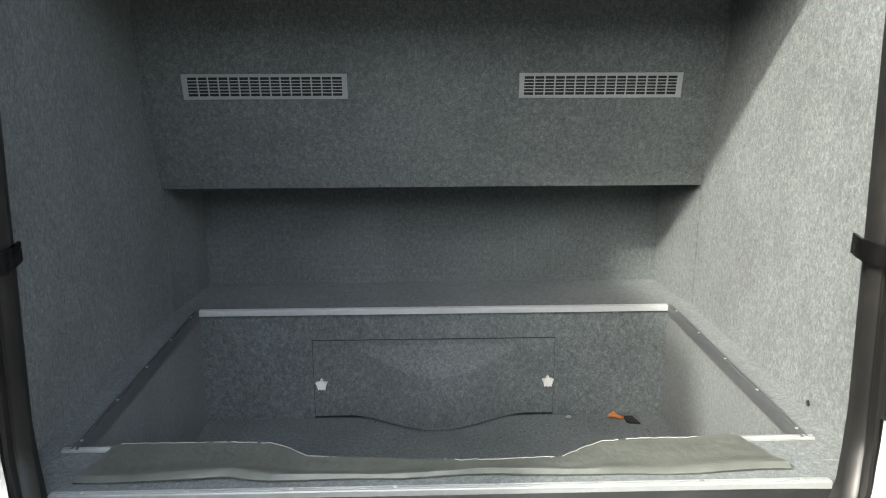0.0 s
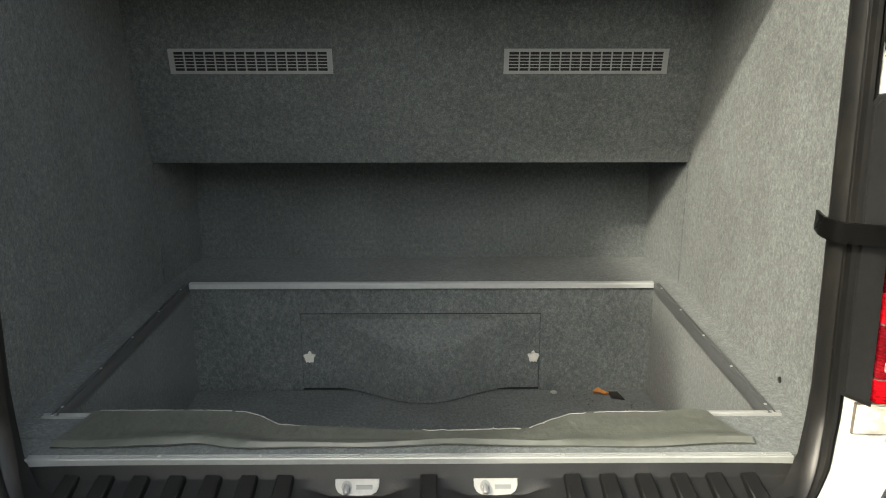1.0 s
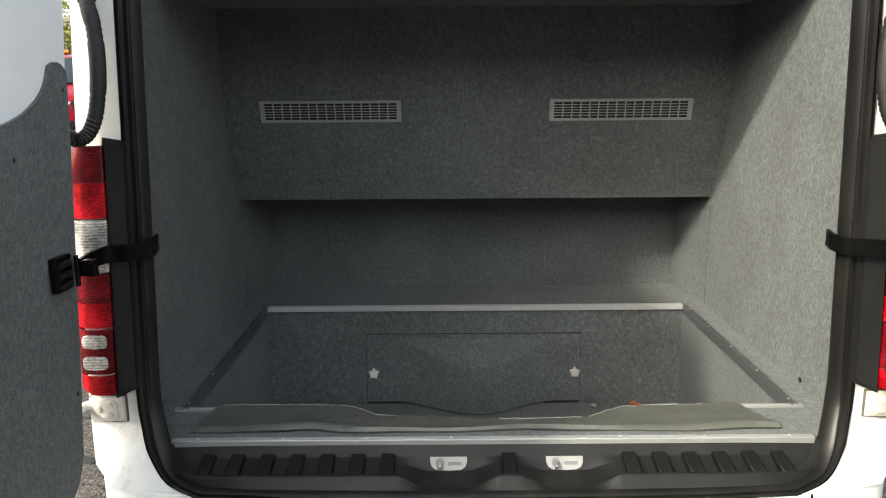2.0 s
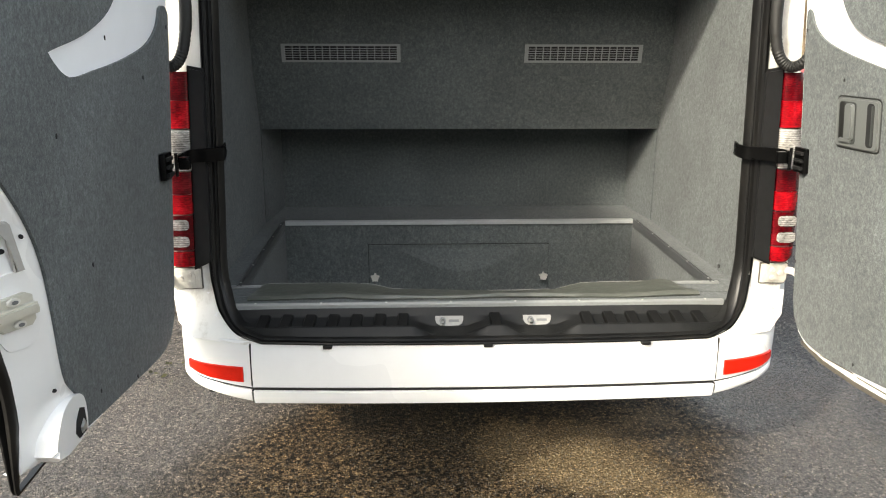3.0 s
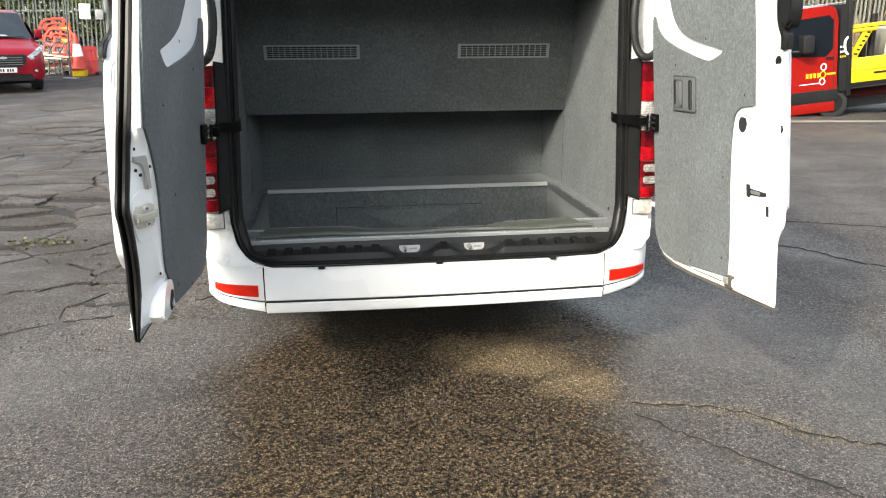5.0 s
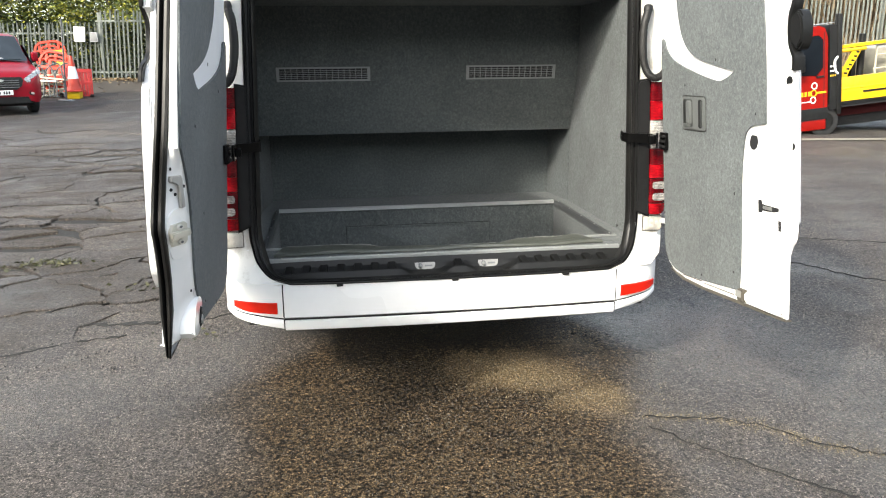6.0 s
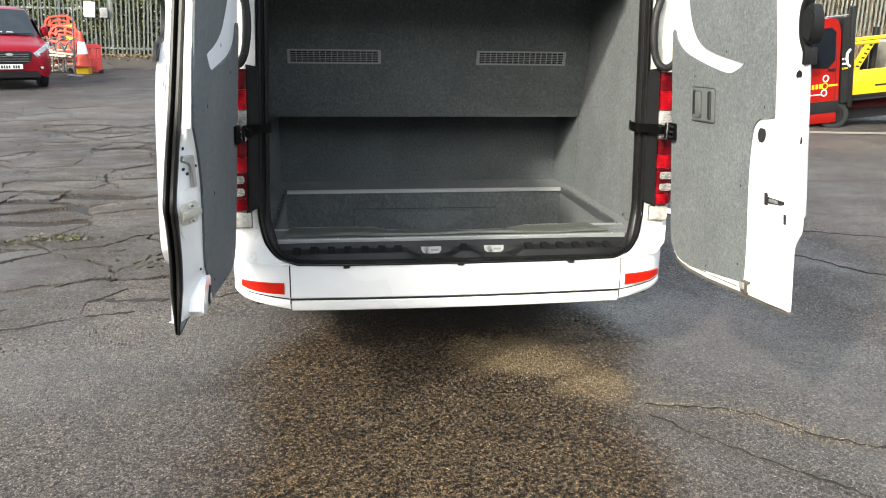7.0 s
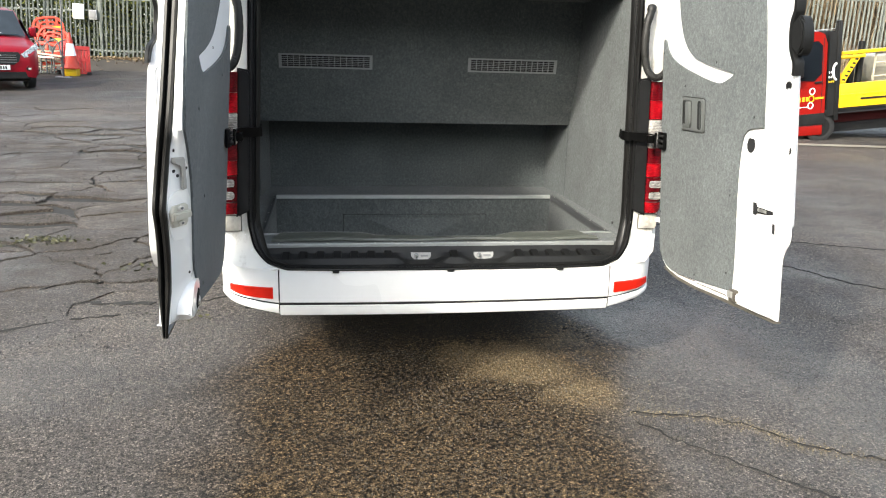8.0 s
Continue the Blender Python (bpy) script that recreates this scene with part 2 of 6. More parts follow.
PLASTIC = plain("black_grained_plastic", (0.0085, 0.0088, 0.0088), 0.5, vary=0.25, scale=240, relief=0.0008, spec=0.25, dirt=(0.030, 0.029, 0.027), dirt_amount=0.45)
TREAD = plain("black_tread_rubber", (0.0050, 0.0050, 0.0050), 0.55, vary=0.3, scale=120, spec=0.25, dirt=(0.03, 0.028, 0.025), dirt_amount=0.35)
TRIM = plain("dark_grey_plastic", (0.011, 0.0112, 0.0114), 0.5, vary=0.25, scale=60, relief=0.0006, spec=0.18, dirt=(0.03, 0.03, 0.028), dirt_amount=0.4)
CONDUIT = plain("dark_conduit_plastic", (0.0075, 0.0072, 0.0066), 0.6, vary=0.2, scale=90)
GREYPART = plain("mid_grey_plastic", (0.132, 0.1348, 0.1375), 0.5, vary=0.08, scale=120)
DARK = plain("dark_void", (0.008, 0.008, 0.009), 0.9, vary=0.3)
ALU = plain("brushed_aluminium", (0.28, 0.29, 0.285), 0.5, metal=0.4, vary=0.08, scale=90)
RAIL = plain("dull_dark_metal", (0.095, 0.10, 0.104), 0.5, metal=0.5, vary=0.15, scale=80)
STEEL = plain("zinc_plated_steel", (0.55, 0.55, 0.53), 0.35, metal=0.85, vary=0.12, scale=120)
VINYL = plain("grey_vinyl_sheet", (0.076, 0.081, 0.070), 0.42, vary=0.22, scale=16, relief=0.012, dirt=(0.12, 0.12, 0.108), dirt_amount=0.5)
FRAY = plain("frayed_white_threads", (0.30, 0.30, 0.28), 0.9, vary=0.2)
STRIKER = plain("cream_striker_metal", (0.52, 0.50, 0.43), 0.4, vary=0.12, scale=60, dirt=(0.12, 0.1, 0.07), dirt_amount=0.5)
IVORY = plain("off_white_plastic", (0.62, 0.60, 0.55), 0.5, vary=0.08)
LATCH = plain("pale_latch_paint", (0.25, 0.25, 0.238), 0.45, vary=0.15, scale=90, dirt=(0.10, 0.09, 0.07), dirt_amount=0.6)
# one red lens in two tones; the brighter paints its glowing bands
RED_LENS = lens_material("red_lens", (0.085, 0.0006, 0.003), 0.0, 0.3)
RED_GLOW = lens_material("red_lens_glow", (0.27, 0.0015, 0.006), 0.0, 0.25)
CLEAR_LENS = lens_material("clear_ribbed_lens", (0.36, 0.345, 0.32), 0.3, 0.25)
VENT = plain("pale_grey_vent_plastic", (0.27, 0.275, 0.28), 0.5, vary=0.06, scale=120)
LEVER = plain("pale_warm_grey_plastic", (0.36, 0.355, 0.335), 0.5, vary=0.06, scale=120)
BARRIER_RED = plain("red_barrier_plastic", (0.36, 0.02, 0.018), 0.5, vary=0.15, scale=15)
LAMP_GLASS = lens_material("grey_headlamp_glass", (0.30, 0.31, 0.32), 0.3, 0.25)
HINGE = plain("grimy_cream_paint", (0.50, 0.48, 0.43), 0.5, vary=0.12, scale=40, dirt=(0.09, 0.07, 0.045), dirt_amount=0.8)
ALU_BRIGHT = plain("bright_aluminium", (0.55, 0.56, 0.56), 0.4, metal=0.5, vary=0.06, scale=90)
UNDER = plain("dusty_dark_underbody", (0.006, 0.0055, 0.005), 0.9, vary=0.3, scale=12)
REFLECT = plain("red_reflector", (0.52, 0.013, 0.005), 0.3, vary=0.12, scale=220, coat=0.15, spec=0.15)
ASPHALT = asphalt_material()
RED_PAINT = plain("red_vehicle_paint", (0.185, 0.002, 0.009), 0.3, vary=0.06, scale=8, coat=0.22, spec=0.2)
TRUCK_RED = plain("orange_red_vehicle_paint", (0.205, 0.0055, 0.0035), 0.32, vary=0.08, scale=8, coat=0.2, spec=0.2)
YELLOW = plain("yellow_paint", (0.62, 0.4, 0.006), 0.4, vary=0.08, scale=9, coat=0.3, dirt=(0.28, 0.2, 0.05), dirt_amount=0.4)
ORANGE = plain("orange_red_plastic", (0.52, 0.042, 0.016), 0.5, vary=0.1, scale=20)
CONE_RED = plain("orange_red_cone_plastic", (0.42, 0.032, 0.014), 0.5, vary=0.1, scale=20)
SLEEVE = plain("white_reflective_sleeve", (0.8, 0.8, 0.78), 0.35, vary=0.06)
GLASS = plain("dark_vehicle_glass", (0.006, 0.008, 0.011), 0.08, vary=0.3, scale=3, spec=0.22)
SCREEN = plain("reflecting_windscreen_glass", (0.020, 0.026, 0.032), 0.10, vary=0.4, scale=2, spec=0.42)
TYRE = plain("tyre_rubber", (0.014, 0.014, 0.014), 0.8, vary=0.25, scale=70)
GALV = plain("galvanised_steel", (0.135, 0.150, 0.136), 0.55, metal=0.25, vary=0.15, scale=11, dirt=(0.14, 0.13, 0.09), dirt_amount=0.5)
EARTH = plain("dirt_in_joints", (0.0085, 0.0075, 0.0062), 0.95, vary=0.45, scale=60, relief=0.01)
CREAM = plain("cream_painted_frame", (0.372, 0.336, 0.252), 0.5, vary=0.08)


# ---------------------------------------------------------------- mesh helpers
def box(bm, lo, hi):
    (x0, y0, z0), (x1, y1, z1) = lo, hi
    v = [bm.verts.new(p) for p in ((x0, y0, z0), (x1, y0, z0), (x1, y1, z0), (x0, y1, z0), (x0, y0, z1), (x1, y0, z1), (x1, y1, z1), (x0, y1, z1))]
    for f in ((3, 2, 1, 0), (4, 5, 6, 7), (0, 1, 5, 4), (1, 2, 6, 5), (2, 3, 7, 6), (3, 0, 4, 7)):
        bm.faces.new([v[i] for i in f])
    return bm


def rounded(lo, hi, r=0.006, seg=2):
    bm = box(bmesh.new(), lo, hi)
    bmesh.ops.bevel(bm, geom=bm.edges[:], offset=r, segments=seg, affect="EDGES", profile=0.6)
    return bm


def prism(pts, put, w0, w1, bevel=0.0, bm=None):
    """A flat outline (u, v) given thickness from w0 to w1; put(u, v, w) places it."""
    bm = bm or bmesh.new()
    n = len(pts)
    a = [bm.verts.new(put(u, v, w0)) for u, v in pts]
    b = [bm.verts.new(put(u, v, w1)) for u, v in pts]
    bm.faces.new(a[::-1])
    top = bm.faces.new(b)
    for i in range(n):
        bm.faces.new((a[i], a[(i + 1) % n], b[(i + 1) % n], b[i]))
    if bevel:
        bmesh.ops.bevel(bm, geom=list(top.edges), offset=bevel, segments=2, affect="EDGES")
    return bm


def loft(rows, bm=None, close=False, caps=False):
    bm = bm or bmesh.new()
    grid = [[bm.verts.new(p) for p in row] for row in rows]
    n = len(rows[0])
    for a, b in zip(grid, grid[1:]):
        for j in range(n if close else n - 1):
            k = (j + 1) % n
            bm.faces.new((a[j], a[k], b[k], b[j]))
    if caps:
        bm.faces.new(grid[0][::-1])
        bm.faces.new(grid[-1])
    return bm


def tube(pts, r, n=10, closed=False, bm=None, radii=None, up=(0, 0, 1), shape=None):
    """A tube along points; shape: outline (a, b) in units of r instead of a circle."""
    bm = bm or bmesh.new()
    pts = [Vector(p) for p in pts]
    m = len(pts)
    rows, side = [], None
    for i, p in enumerate(pts):
        q0, q1 = (pts[i - 1], pts[(i + 1) % m]) if closed else (pts[max(i - 1, 0)], pts[min(i + 1, m - 1)])
        t = (q1 - q0).normalized()
        if side is None:
            ref = Vector(up)
            if abs(t.dot(ref)) > 0.95:
                ref = Vector((1, 0, 0))
            side = t.cross(ref).normalized()
        side = (side - t * side.dot(t)).normalized()
        other = t.cross(side)
        rr = radii[i] if radii else r
        ring = shape or [(math.cos(2 * math.pi * k / n), math.sin(2 * math.pi * k / n)) for k in range(n)]
        rows.append([p + side * (a * rr) + other * (c * rr) for a, c in ring])
    if closed:
        rows.append(rows[0])
        bm = loft(rows, bm, close=True)
        bmesh.ops.remove_doubles(bm, verts=bm.verts[:], dist=1e-5)
        return bm
    return loft(rows, bm, close=True, caps=True)


def disc(put, r, w0, w1, n=20, bevel=0.0, bm=None, ratio=1.0):
    return prism([(r * math.cos(2 * math.pi * k / n), ratio * r * math.sin(2 * math.pi * k / n)) for k in range(n)], put, w0, w1, bevel, bm)


def smooth_path(pts, steps=6):
    pts = [Vector(p) for p in pts]
    out = []
    for i in range(len(pts) - 1):
        p0, p1, p2, p3 = pts[max(i - 1, 0)], pts[i], pts[i + 1], pts[min(i + 2, len(pts) - 1)]
        for k in range(steps):
            t = k / steps
            out.append(0.5 * ((2 * p1) + (p2 - p0) * t + (2 * p0 - 5 * p1 + 4 * p2 - p3) * t * t + (3 * p1 - p0 - 3 * p2 + p3) * t ** 3))
    return out + [pts[-1]]


def mesh_from(name, bm, material, smooth=40):
    bmesh.ops.recalc_face_normals(bm, faces=bm.faces[:])
    me = bpy.data.meshes.new(name)
    bm.to_mesh(me)
    bm.free()
    me.materials.append(material)
    if smooth:
        me.polygons.foreach_set("use_smooth", [True] * len(me.polygons))
        me.set_sharp_from_angle(angle=radians(smooth))
    return me


def part(name, bm, material, parent, label="", smooth=40):
    ob = new(name, mesh_from(name, bm, material, smooth))
    ob.parent = parent
    if label:
        ob["label"] = label
    return ob


def piece(name, me, parent, m=None):
    ob = new(name, me)
    ob.parent = parent
    if m is not None:
        ob.matrix_basis = m
    return ob


def thing(name, label, category, m=None, group="", kind=""):
    ob = new(name)
    ob.empty_display_size = 0.2
    if m is not None:
        ob.matrix_basis = m
    return tagged(ob, label, category, group, kind)


def solo(name, bm, material, label, category, kind="", smooth=40):
    return tagged(new(name, mesh_from(name, bm, material, smooth)), label, category, "", kind)


def soften(pts, steps=3, sharp=38):
    """Rounds a closed outline between its points, keeping the real corners."""
    n = len(pts)
    v = [Vector(p) for p in pts]
    keep = []
    for i in range(n):
        a, b = (v[i] - v[i - 1]).normalized(), (v[(i + 1) % n] - v[i]).normalized()
        keep.append(a.dot(b) < math.cos(radians(sharp)))
    out = []
    for i in range(n):
        p1, p2 = v[i], v[(i + 1) % n]
        ln = (p2 - p1).length

        def slope(j):
            if keep[j]:
                return p2 - p1
            t = (v[(j + 1) % n] - v[j - 1]).normalized()
            return t * ln
        m1, m2 = slope(i), slope((i + 1) % n)
        for k in range(steps if ln > 0.012 else 1):
            t = k / steps
            q = p1 * (2 * t ** 3 - 3 * t ** 2 + 1) + m1 * (t ** 3 - 2 * t ** 2 + t) + p2 * (3 * t ** 2 - 2 * t ** 3) + m2 * (t ** 3 - t ** 2)
            out.append((q.x, q.y))
    return out


# ---------------------------------------------------------------- the yard
def cracked(x, y):
    """1 inside the badly cracked stretch of the yard, 0 outside."""
    a = min(1.0, max(0.0, (-1.15 - x - 0.12 * y) / 0.25))
    b = min(1.0, max(0.0, (12.2 - y) / 0.5)) * min(1.0, max(0.0, (y - 1.75) / 0.2)) * min(1.0, max(0.0, (x + 10.5) / 0.4))
    return a * b


def build_ground():
    def spread(n, near, far):
        k = np.linspace(-1, 1, n)
        return np.sign(k) * (near * np.abs(k) + (far - near) * np.abs(k) ** 5)
    xs, ys = spread(181, 9.0, 420.0), spread(181, 10.0, 420.0) + 3.0
    rows = []
    for y in ys:
        row = []
        for x in xs:
            dip = 0.012 * noise.noise(Vector((x * 0.5, y * 0.5, 0.0))) if abs(x) < 40 and abs(y) < 40 else 0.0
            row.append((x, y, ground_z(x, y) + dip - 0.05 * cracked(x, y)))
        rows.append(row)
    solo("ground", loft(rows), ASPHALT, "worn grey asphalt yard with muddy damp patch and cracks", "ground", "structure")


def build_far_wall():
    """An added, unseen wall closing the yard behind the camera, sized to block low sky light."""
    bm = box(bmesh.new(), (-60, -28.4, -2.5), (60, -28.0, 9.5))
    solo("unseen_wall_south", bm, plain("grey_rendered_wall", (0.30, 0.29, 0.27), 0.9, vary=0.25, scale=3.0, relief=0.01), "unseen plain grey wall added to block low sky", "wall", "structure")


def build_slabs():
    """Broken plates of asphalt, each with its own ragged edge, let into the cracked stretch."""
    rnd = random.Random(5)
    seeds = []
    while len(seeds) < 400:
        p = (rnd.uniform(-11.2, -0.3), rnd.uniform(-0.6, 13.2))
        if all((p[0] - q[0]) ** 2 + (3.4 * (p[1] - q[1])) ** 2 > (0.36 + 0.066 * p[1]) ** 2 for q in seeds):
            seeds.append(p)
        elif rnd.random() < 0.01:
            seeds.append(p)
    bed = bpy.data.objects["ground"]
    xs, ys = np.linspace(-10.8, -0.9, 80), np.linspace(1.65, 12.6, 100)
    solo("crack_dirt", loft([[(x, y, ground_z(x, y) - 0.021 - 0.20 * (1 - cracked(x, y)) + 0.006 * noise.noise(Vector((x * 3, y * 3, 1)))) for x in xs] for y in ys]), EARTH, "dark dirt between broken asphalt plates", "dirt", "structure")
    for i, s in enumerate(seeds):
        poly = [(s[0] - 2, s[1] - 2), (s[0] + 2, s[1] - 2), (s[0] + 2, s[1] + 2), (s[0] - 2, s[1] + 2)]
        for j, q in enumerate(seeds):
            if i == j or abs(q[0] - s[0]) > 4 or abs(q[1] - s[1]) > 4:
                continue
            mx, my, dx, dy = (s[0] + q[0]) / 2, (s[1] + q[1]) / 2, q[0] - s[0], q[1] - s[1]
            out = []
            for a, b in zip(poly, poly[1:] + poly[:1]):
                da, db = (a[0] - mx) * dx + (a[1] - my) * dy, (b[0] - mx) * dx + (b[1] - my) * dy
                if da <= 0:
                    out.append(a)
                if da * db < 0:
                    k = da / (da - db)
                    out.append((a[0] + k * (b[0] - a[0]), a[1] + k * (b[1] - a[1])))
            poly = out
            if len(poly) < 3:
                break
        if len(poly) < 3 or max(cracked(*q) for q in poly + [s]) < 0.02:
            continue
        rim = []
        for a, b in zip(poly, poly[1:] + poly[:1]):
            steps = max(1, int(math.hypot(b[0] - a[0], b[1] - a[1]) / 0.075))
            rim += [(a[0] + (b[0] - a[0]) * k / steps, a[1] + (b[1] - a[1]) * k / steps) for k in range(steps)]
        gap = rnd.choice((0.001, 0.002, 0.004, 0.008, 0.013, 0.022)) * min(1.6, 0.26 + 0.25 * max(0.0, s[1]))
        tilt = (rnd.uniform(-0.006, 0.006), rnd.uniform(-0.006, 0.006))
        lift = rnd.uniform(-0.006, 0.005)
        bm = bmesh.new()
        rings = []
        for shrink, drop in ((gap, 0.034), (gap, 0.003), (gap + 0.003, 0.0)):
            ring = []
            for x, y in rim:
                d = math.hypot(x - s[0], y - s[1]) or 1
                x1, y1 = x - (x - s[0]) / d * shrink * 1.0, y - (y - s[1]) / d * shrink * 5.0
                nv = noise.noise_vector(Vector((x * 2.3, y * 2.3, 0.7)))
                x1, y1 = x1 + 0.24 * nv.x + 0.055 * noise.noise(Vector((x * 9, y * 9, 3))) + 0.02 * noise.noise(Vector((x * 31, y * 31, 5))), y1 + 0.13 * nv.y + 0.045 * noise.noise(Vector((x * 9, y * 9, 7))) + 0.018 * noise.noise(Vector((x * 29, y * 29, 9)))
                z = ground_z(x1, y1) + 0.004 + lift + tilt[0] * (x - s[0]) + tilt[1] * (y - s[1]) - drop
                ring.append(bm.verts.new((x1, y1, z)))
            rings.append(ring)
        n = len(rim)
        for a, b in zip(rings, rings[1:]):
            for k in range(n):
                bm.faces.new((a[k], a[(k + 1) % n], b[(k + 1) % n], b[k]))
        bm.faces.new(rings[-1])
        part("asphalt_slab", bm, ASPHALT, bed, smooth=0)


# ---------------------------------------------------------------- the white van
van = thing("white_van", "white panel van with both rear doors open and carpeted load bay", "van")


def both_sides(make):
    for side in (-1, 1):
        make(side)


def opening_half():
    pts = [(0.705, 0.134, 0.614), (0.778, 0.165, 0.634), (0.820, 0.205, 0.681), (0.842, 0.235, 0.745), (0.853, 0.25, 0.82)]
    pts += [(0.853 - 0.036 * (z - 0.82), 0.25, z) for z in (1.0, 1.2, 1.4, 1.6, 1.8)]
    pts += [(0.530 + 0.28 * math.cos(radians(a)), 0.25, 2.06 + 0.28 * math.sin(radians(a))) for a in range(0, 91, 18)]
    return pts + [(0.2, 0.25, 2.34), (0.0, 0.25, 2.34)]


def outline_half():
    pts = [(0.76, 0.13, 0.60), (0.925, 0.165, 0.612), (0.982, 0.215, 0.65), (1.004, 0.26, 0.72), (1.017, 0.30, 0.82)]
    pts += [(1.018 - 0.063 * (z - 0.82), 0.30, z) for z in (1.0, 1.2, 1.4, 1.6, 1.8)]
    pts += [(0.736 + 0.22 * math.cos(radians(a)), 0.30, 2.41 + 0.22 * math.sin(radians(a))) for a in range(0, 90, 15)]
    return pts + [(0.2, 0.30, 2.645), (0.0, 0.30, 2.65)]


def build_shell():
    inn, out = opening_half(), outline_half()
    rows = []
    for a, b in zip(inn, out):
        a, b = Vector(a), Vector(b)
        row = [a]
        for t, pull in ((0.3, 0.006), (0.62, 0.008), (0.86, 0.010)):
            p = a.lerp(b, t)
            flat = max(0.0, min(1.0, (a.z - 0.72) / 0.1))
            p.y = p.y * (1 - flat) + (0.25 - pull) * flat if t < 0.99 else p.y
            row.append(p)
        row += [b, b + Vector((0.004, 0.09, 0.0))]
        rows.append(row)
    full = rows + [[Vector((-p.x, p.y, p.z)) for p in row] for row in rows[-2::-1]]
    part("rear_frame", loft(full), GRIMY, van, "white rear pillars with grime round the opening")
    lip = [Vector(a) for a in inn]
    lip += [Vector((-p.x, p.y, p.z)) for p in lip[-2::-1]]
    part("opening_return", loft([[p + Vector((0, 0.075, 0.004)), p] for p in lip]), TRIM, van)
    # outer body, drawn as ribs along its length
    half = [(0.955, 0.43), (0.985, 0.52), (1.022, 0.82), (1.0, 1.2), (0.975, 1.6), (0.96, 1.85), (0.945, 2.41), (0.90, 2.55), (0.80, 2.625), (0.5, 2.652), (0.0, 2.665)]
    prof = half + [(-x, z) for x, z in half[-2::-1]]
    stations = [(0.39, 1.0, 9.0), (1.2, 1.0, 9.0), (2.4, 1.0, 9.0), (3.6, 1.0, 9.0), (4.25, 0.99, 2.56), (4.6, 0.97, 1.98), (5.0, 0.95, 1.58), (5.25, 0.93, 1.30), (5.7, 0.90, 1.10), (5.88, 0.84, 0.92), (5.93, 0.82, 0.60)]
    rows = []
    for y, w, top in stations:
        rows.append([(x * w, y, min(z, top - 0.03 * abs(x))) for x, z in prof])
    part("body_shell", loft(rows), WHITE, van)
    part("underside", rounded((-0.93, 1.50, 0.33), (0.93, 5.7, 0.43), 0.02), DARK, van)
    part("well_case", prism([(0.363, 0.630), (0.335, 0.60), (0.955, 0.205), (1.49, 0.205), (1.49, 0.2345), (0.975, 0.2345)], lambda u, v, w: (w, u, v), -0.87, 0.87), UNDER, van)
    part("windscreen", prism([(-0.78, 0.0), (0.78, 0.0), (0.70, 1.0), (-0.70, 1.0)], lambda u, v, w: (u, 5.16 - 0.80 * v, 1.37 + 0.82 * v + w), 0.02, 0.035), GLASS, van)
    for side in (-1, 1):
        for y in (2.15, 5.0):
            wheel_on(van, side * 0.86, y, 0.345, 0.22)


def wheel_on(parent, x, y, r, width, zoff=0.0):
    """A wheel with tyre and rim; its axle lies along x."""
    z0 = zoff
    prof = [(-0.5, 0.62), (-0.5, 0.86), (-0.42, 0.97), (-0.2, 1.0), (0.2, 1.0), (0.42, 0.97), (0.5, 0.86), (0.5, 0.62)]
    rows = [[(x + a * width, y + r * b * math.cos(t), z0 + r + r * b * math.sin(t)) for a, b in prof] for t in [2 * math.pi * k / 28 for k in range(29)]]
    wheel = part("wheel", loft(rows), TYRE, parent)
    rim = disc(lambda u, v, w: (x + w, y + u, z0 + r + v), r * 0.64, -0.46 * width, 0.46 * width, 24, 0.01)
    part("rim", rim, TRIM, wheel)
    part("hub", disc(lambda u, v, w: (x + w, y + u, z0 + r + v), r * 0.2, -0.5 * width, 0.5 * width, 12, 0.006), PLASTIC, wheel)


def build_seal():
    half = [Vector(p) for p in opening_half()]
    loop = half + [Vector((-p.x, p.y, p.z)) for p in half[-2::-1]]
    base = [Vector((x, 0.130 - 0.018 * (1 - (x / 0.74) ** 2), 0.613)) for x in (-0.5, -0.25, 0.0, 0.25, 0.5)]
    pts = smooth_path(loop, 4) + base
    # three ridged lips across
    shape = [(-1.0, -0.5), (-0.75, 0.35), (-0.45, 0.62), (-0.25, 0.2), (-0.05, 0.3), (0.12, 0.78), (0.42, 0.85), (0.6, 0.3), (0.72, 0.3), (0.86, 0.55), (1.0, 0.3), (1.0, -0.5)]
    bm = bmesh.new()
    rows = []
    m = len(pts)
    centre = Vector((0, 0.25, 1.3))
    for i, p in enumerate(pts):
        t = (pts[(i + 1) % m] - pts[i - 1]).normalized()
        away = Vector((p.x - centre.x, 0, p.z - centre.z))
        away = (away - t * away.dot(t)).normalized()
        back = t.cross(away).normalized()
        if back.y > 0:
            back = -back
        slim = 0.45 + 0.55 * min(1.0, max(0.0, (p.z - 0.613) / 0.085))
        rows.append([p + away * (0.027 * slim * a) + back * (0.024 * (0.4 + 0.6 * slim) * b) for a, b in shape])
    rows.append(rows[0])
    loft(rows, bm, close=True)
    bmesh.ops.remove_doubles(bm, verts=bm.verts[:], dist=1e-5)
    part("door_seal", bm, RUBBER, van, "black ridged rubber seal round the opening")


def bumper_path():
    return [(0.747, 0.130), (0.80, 0.137), (0.86, 0.154), (0.918, 0.18), (0.965, 0.222), (0.995, 0.28), (1.008, 0.36), (1.011, 0.55), (1.010, 0.80)]


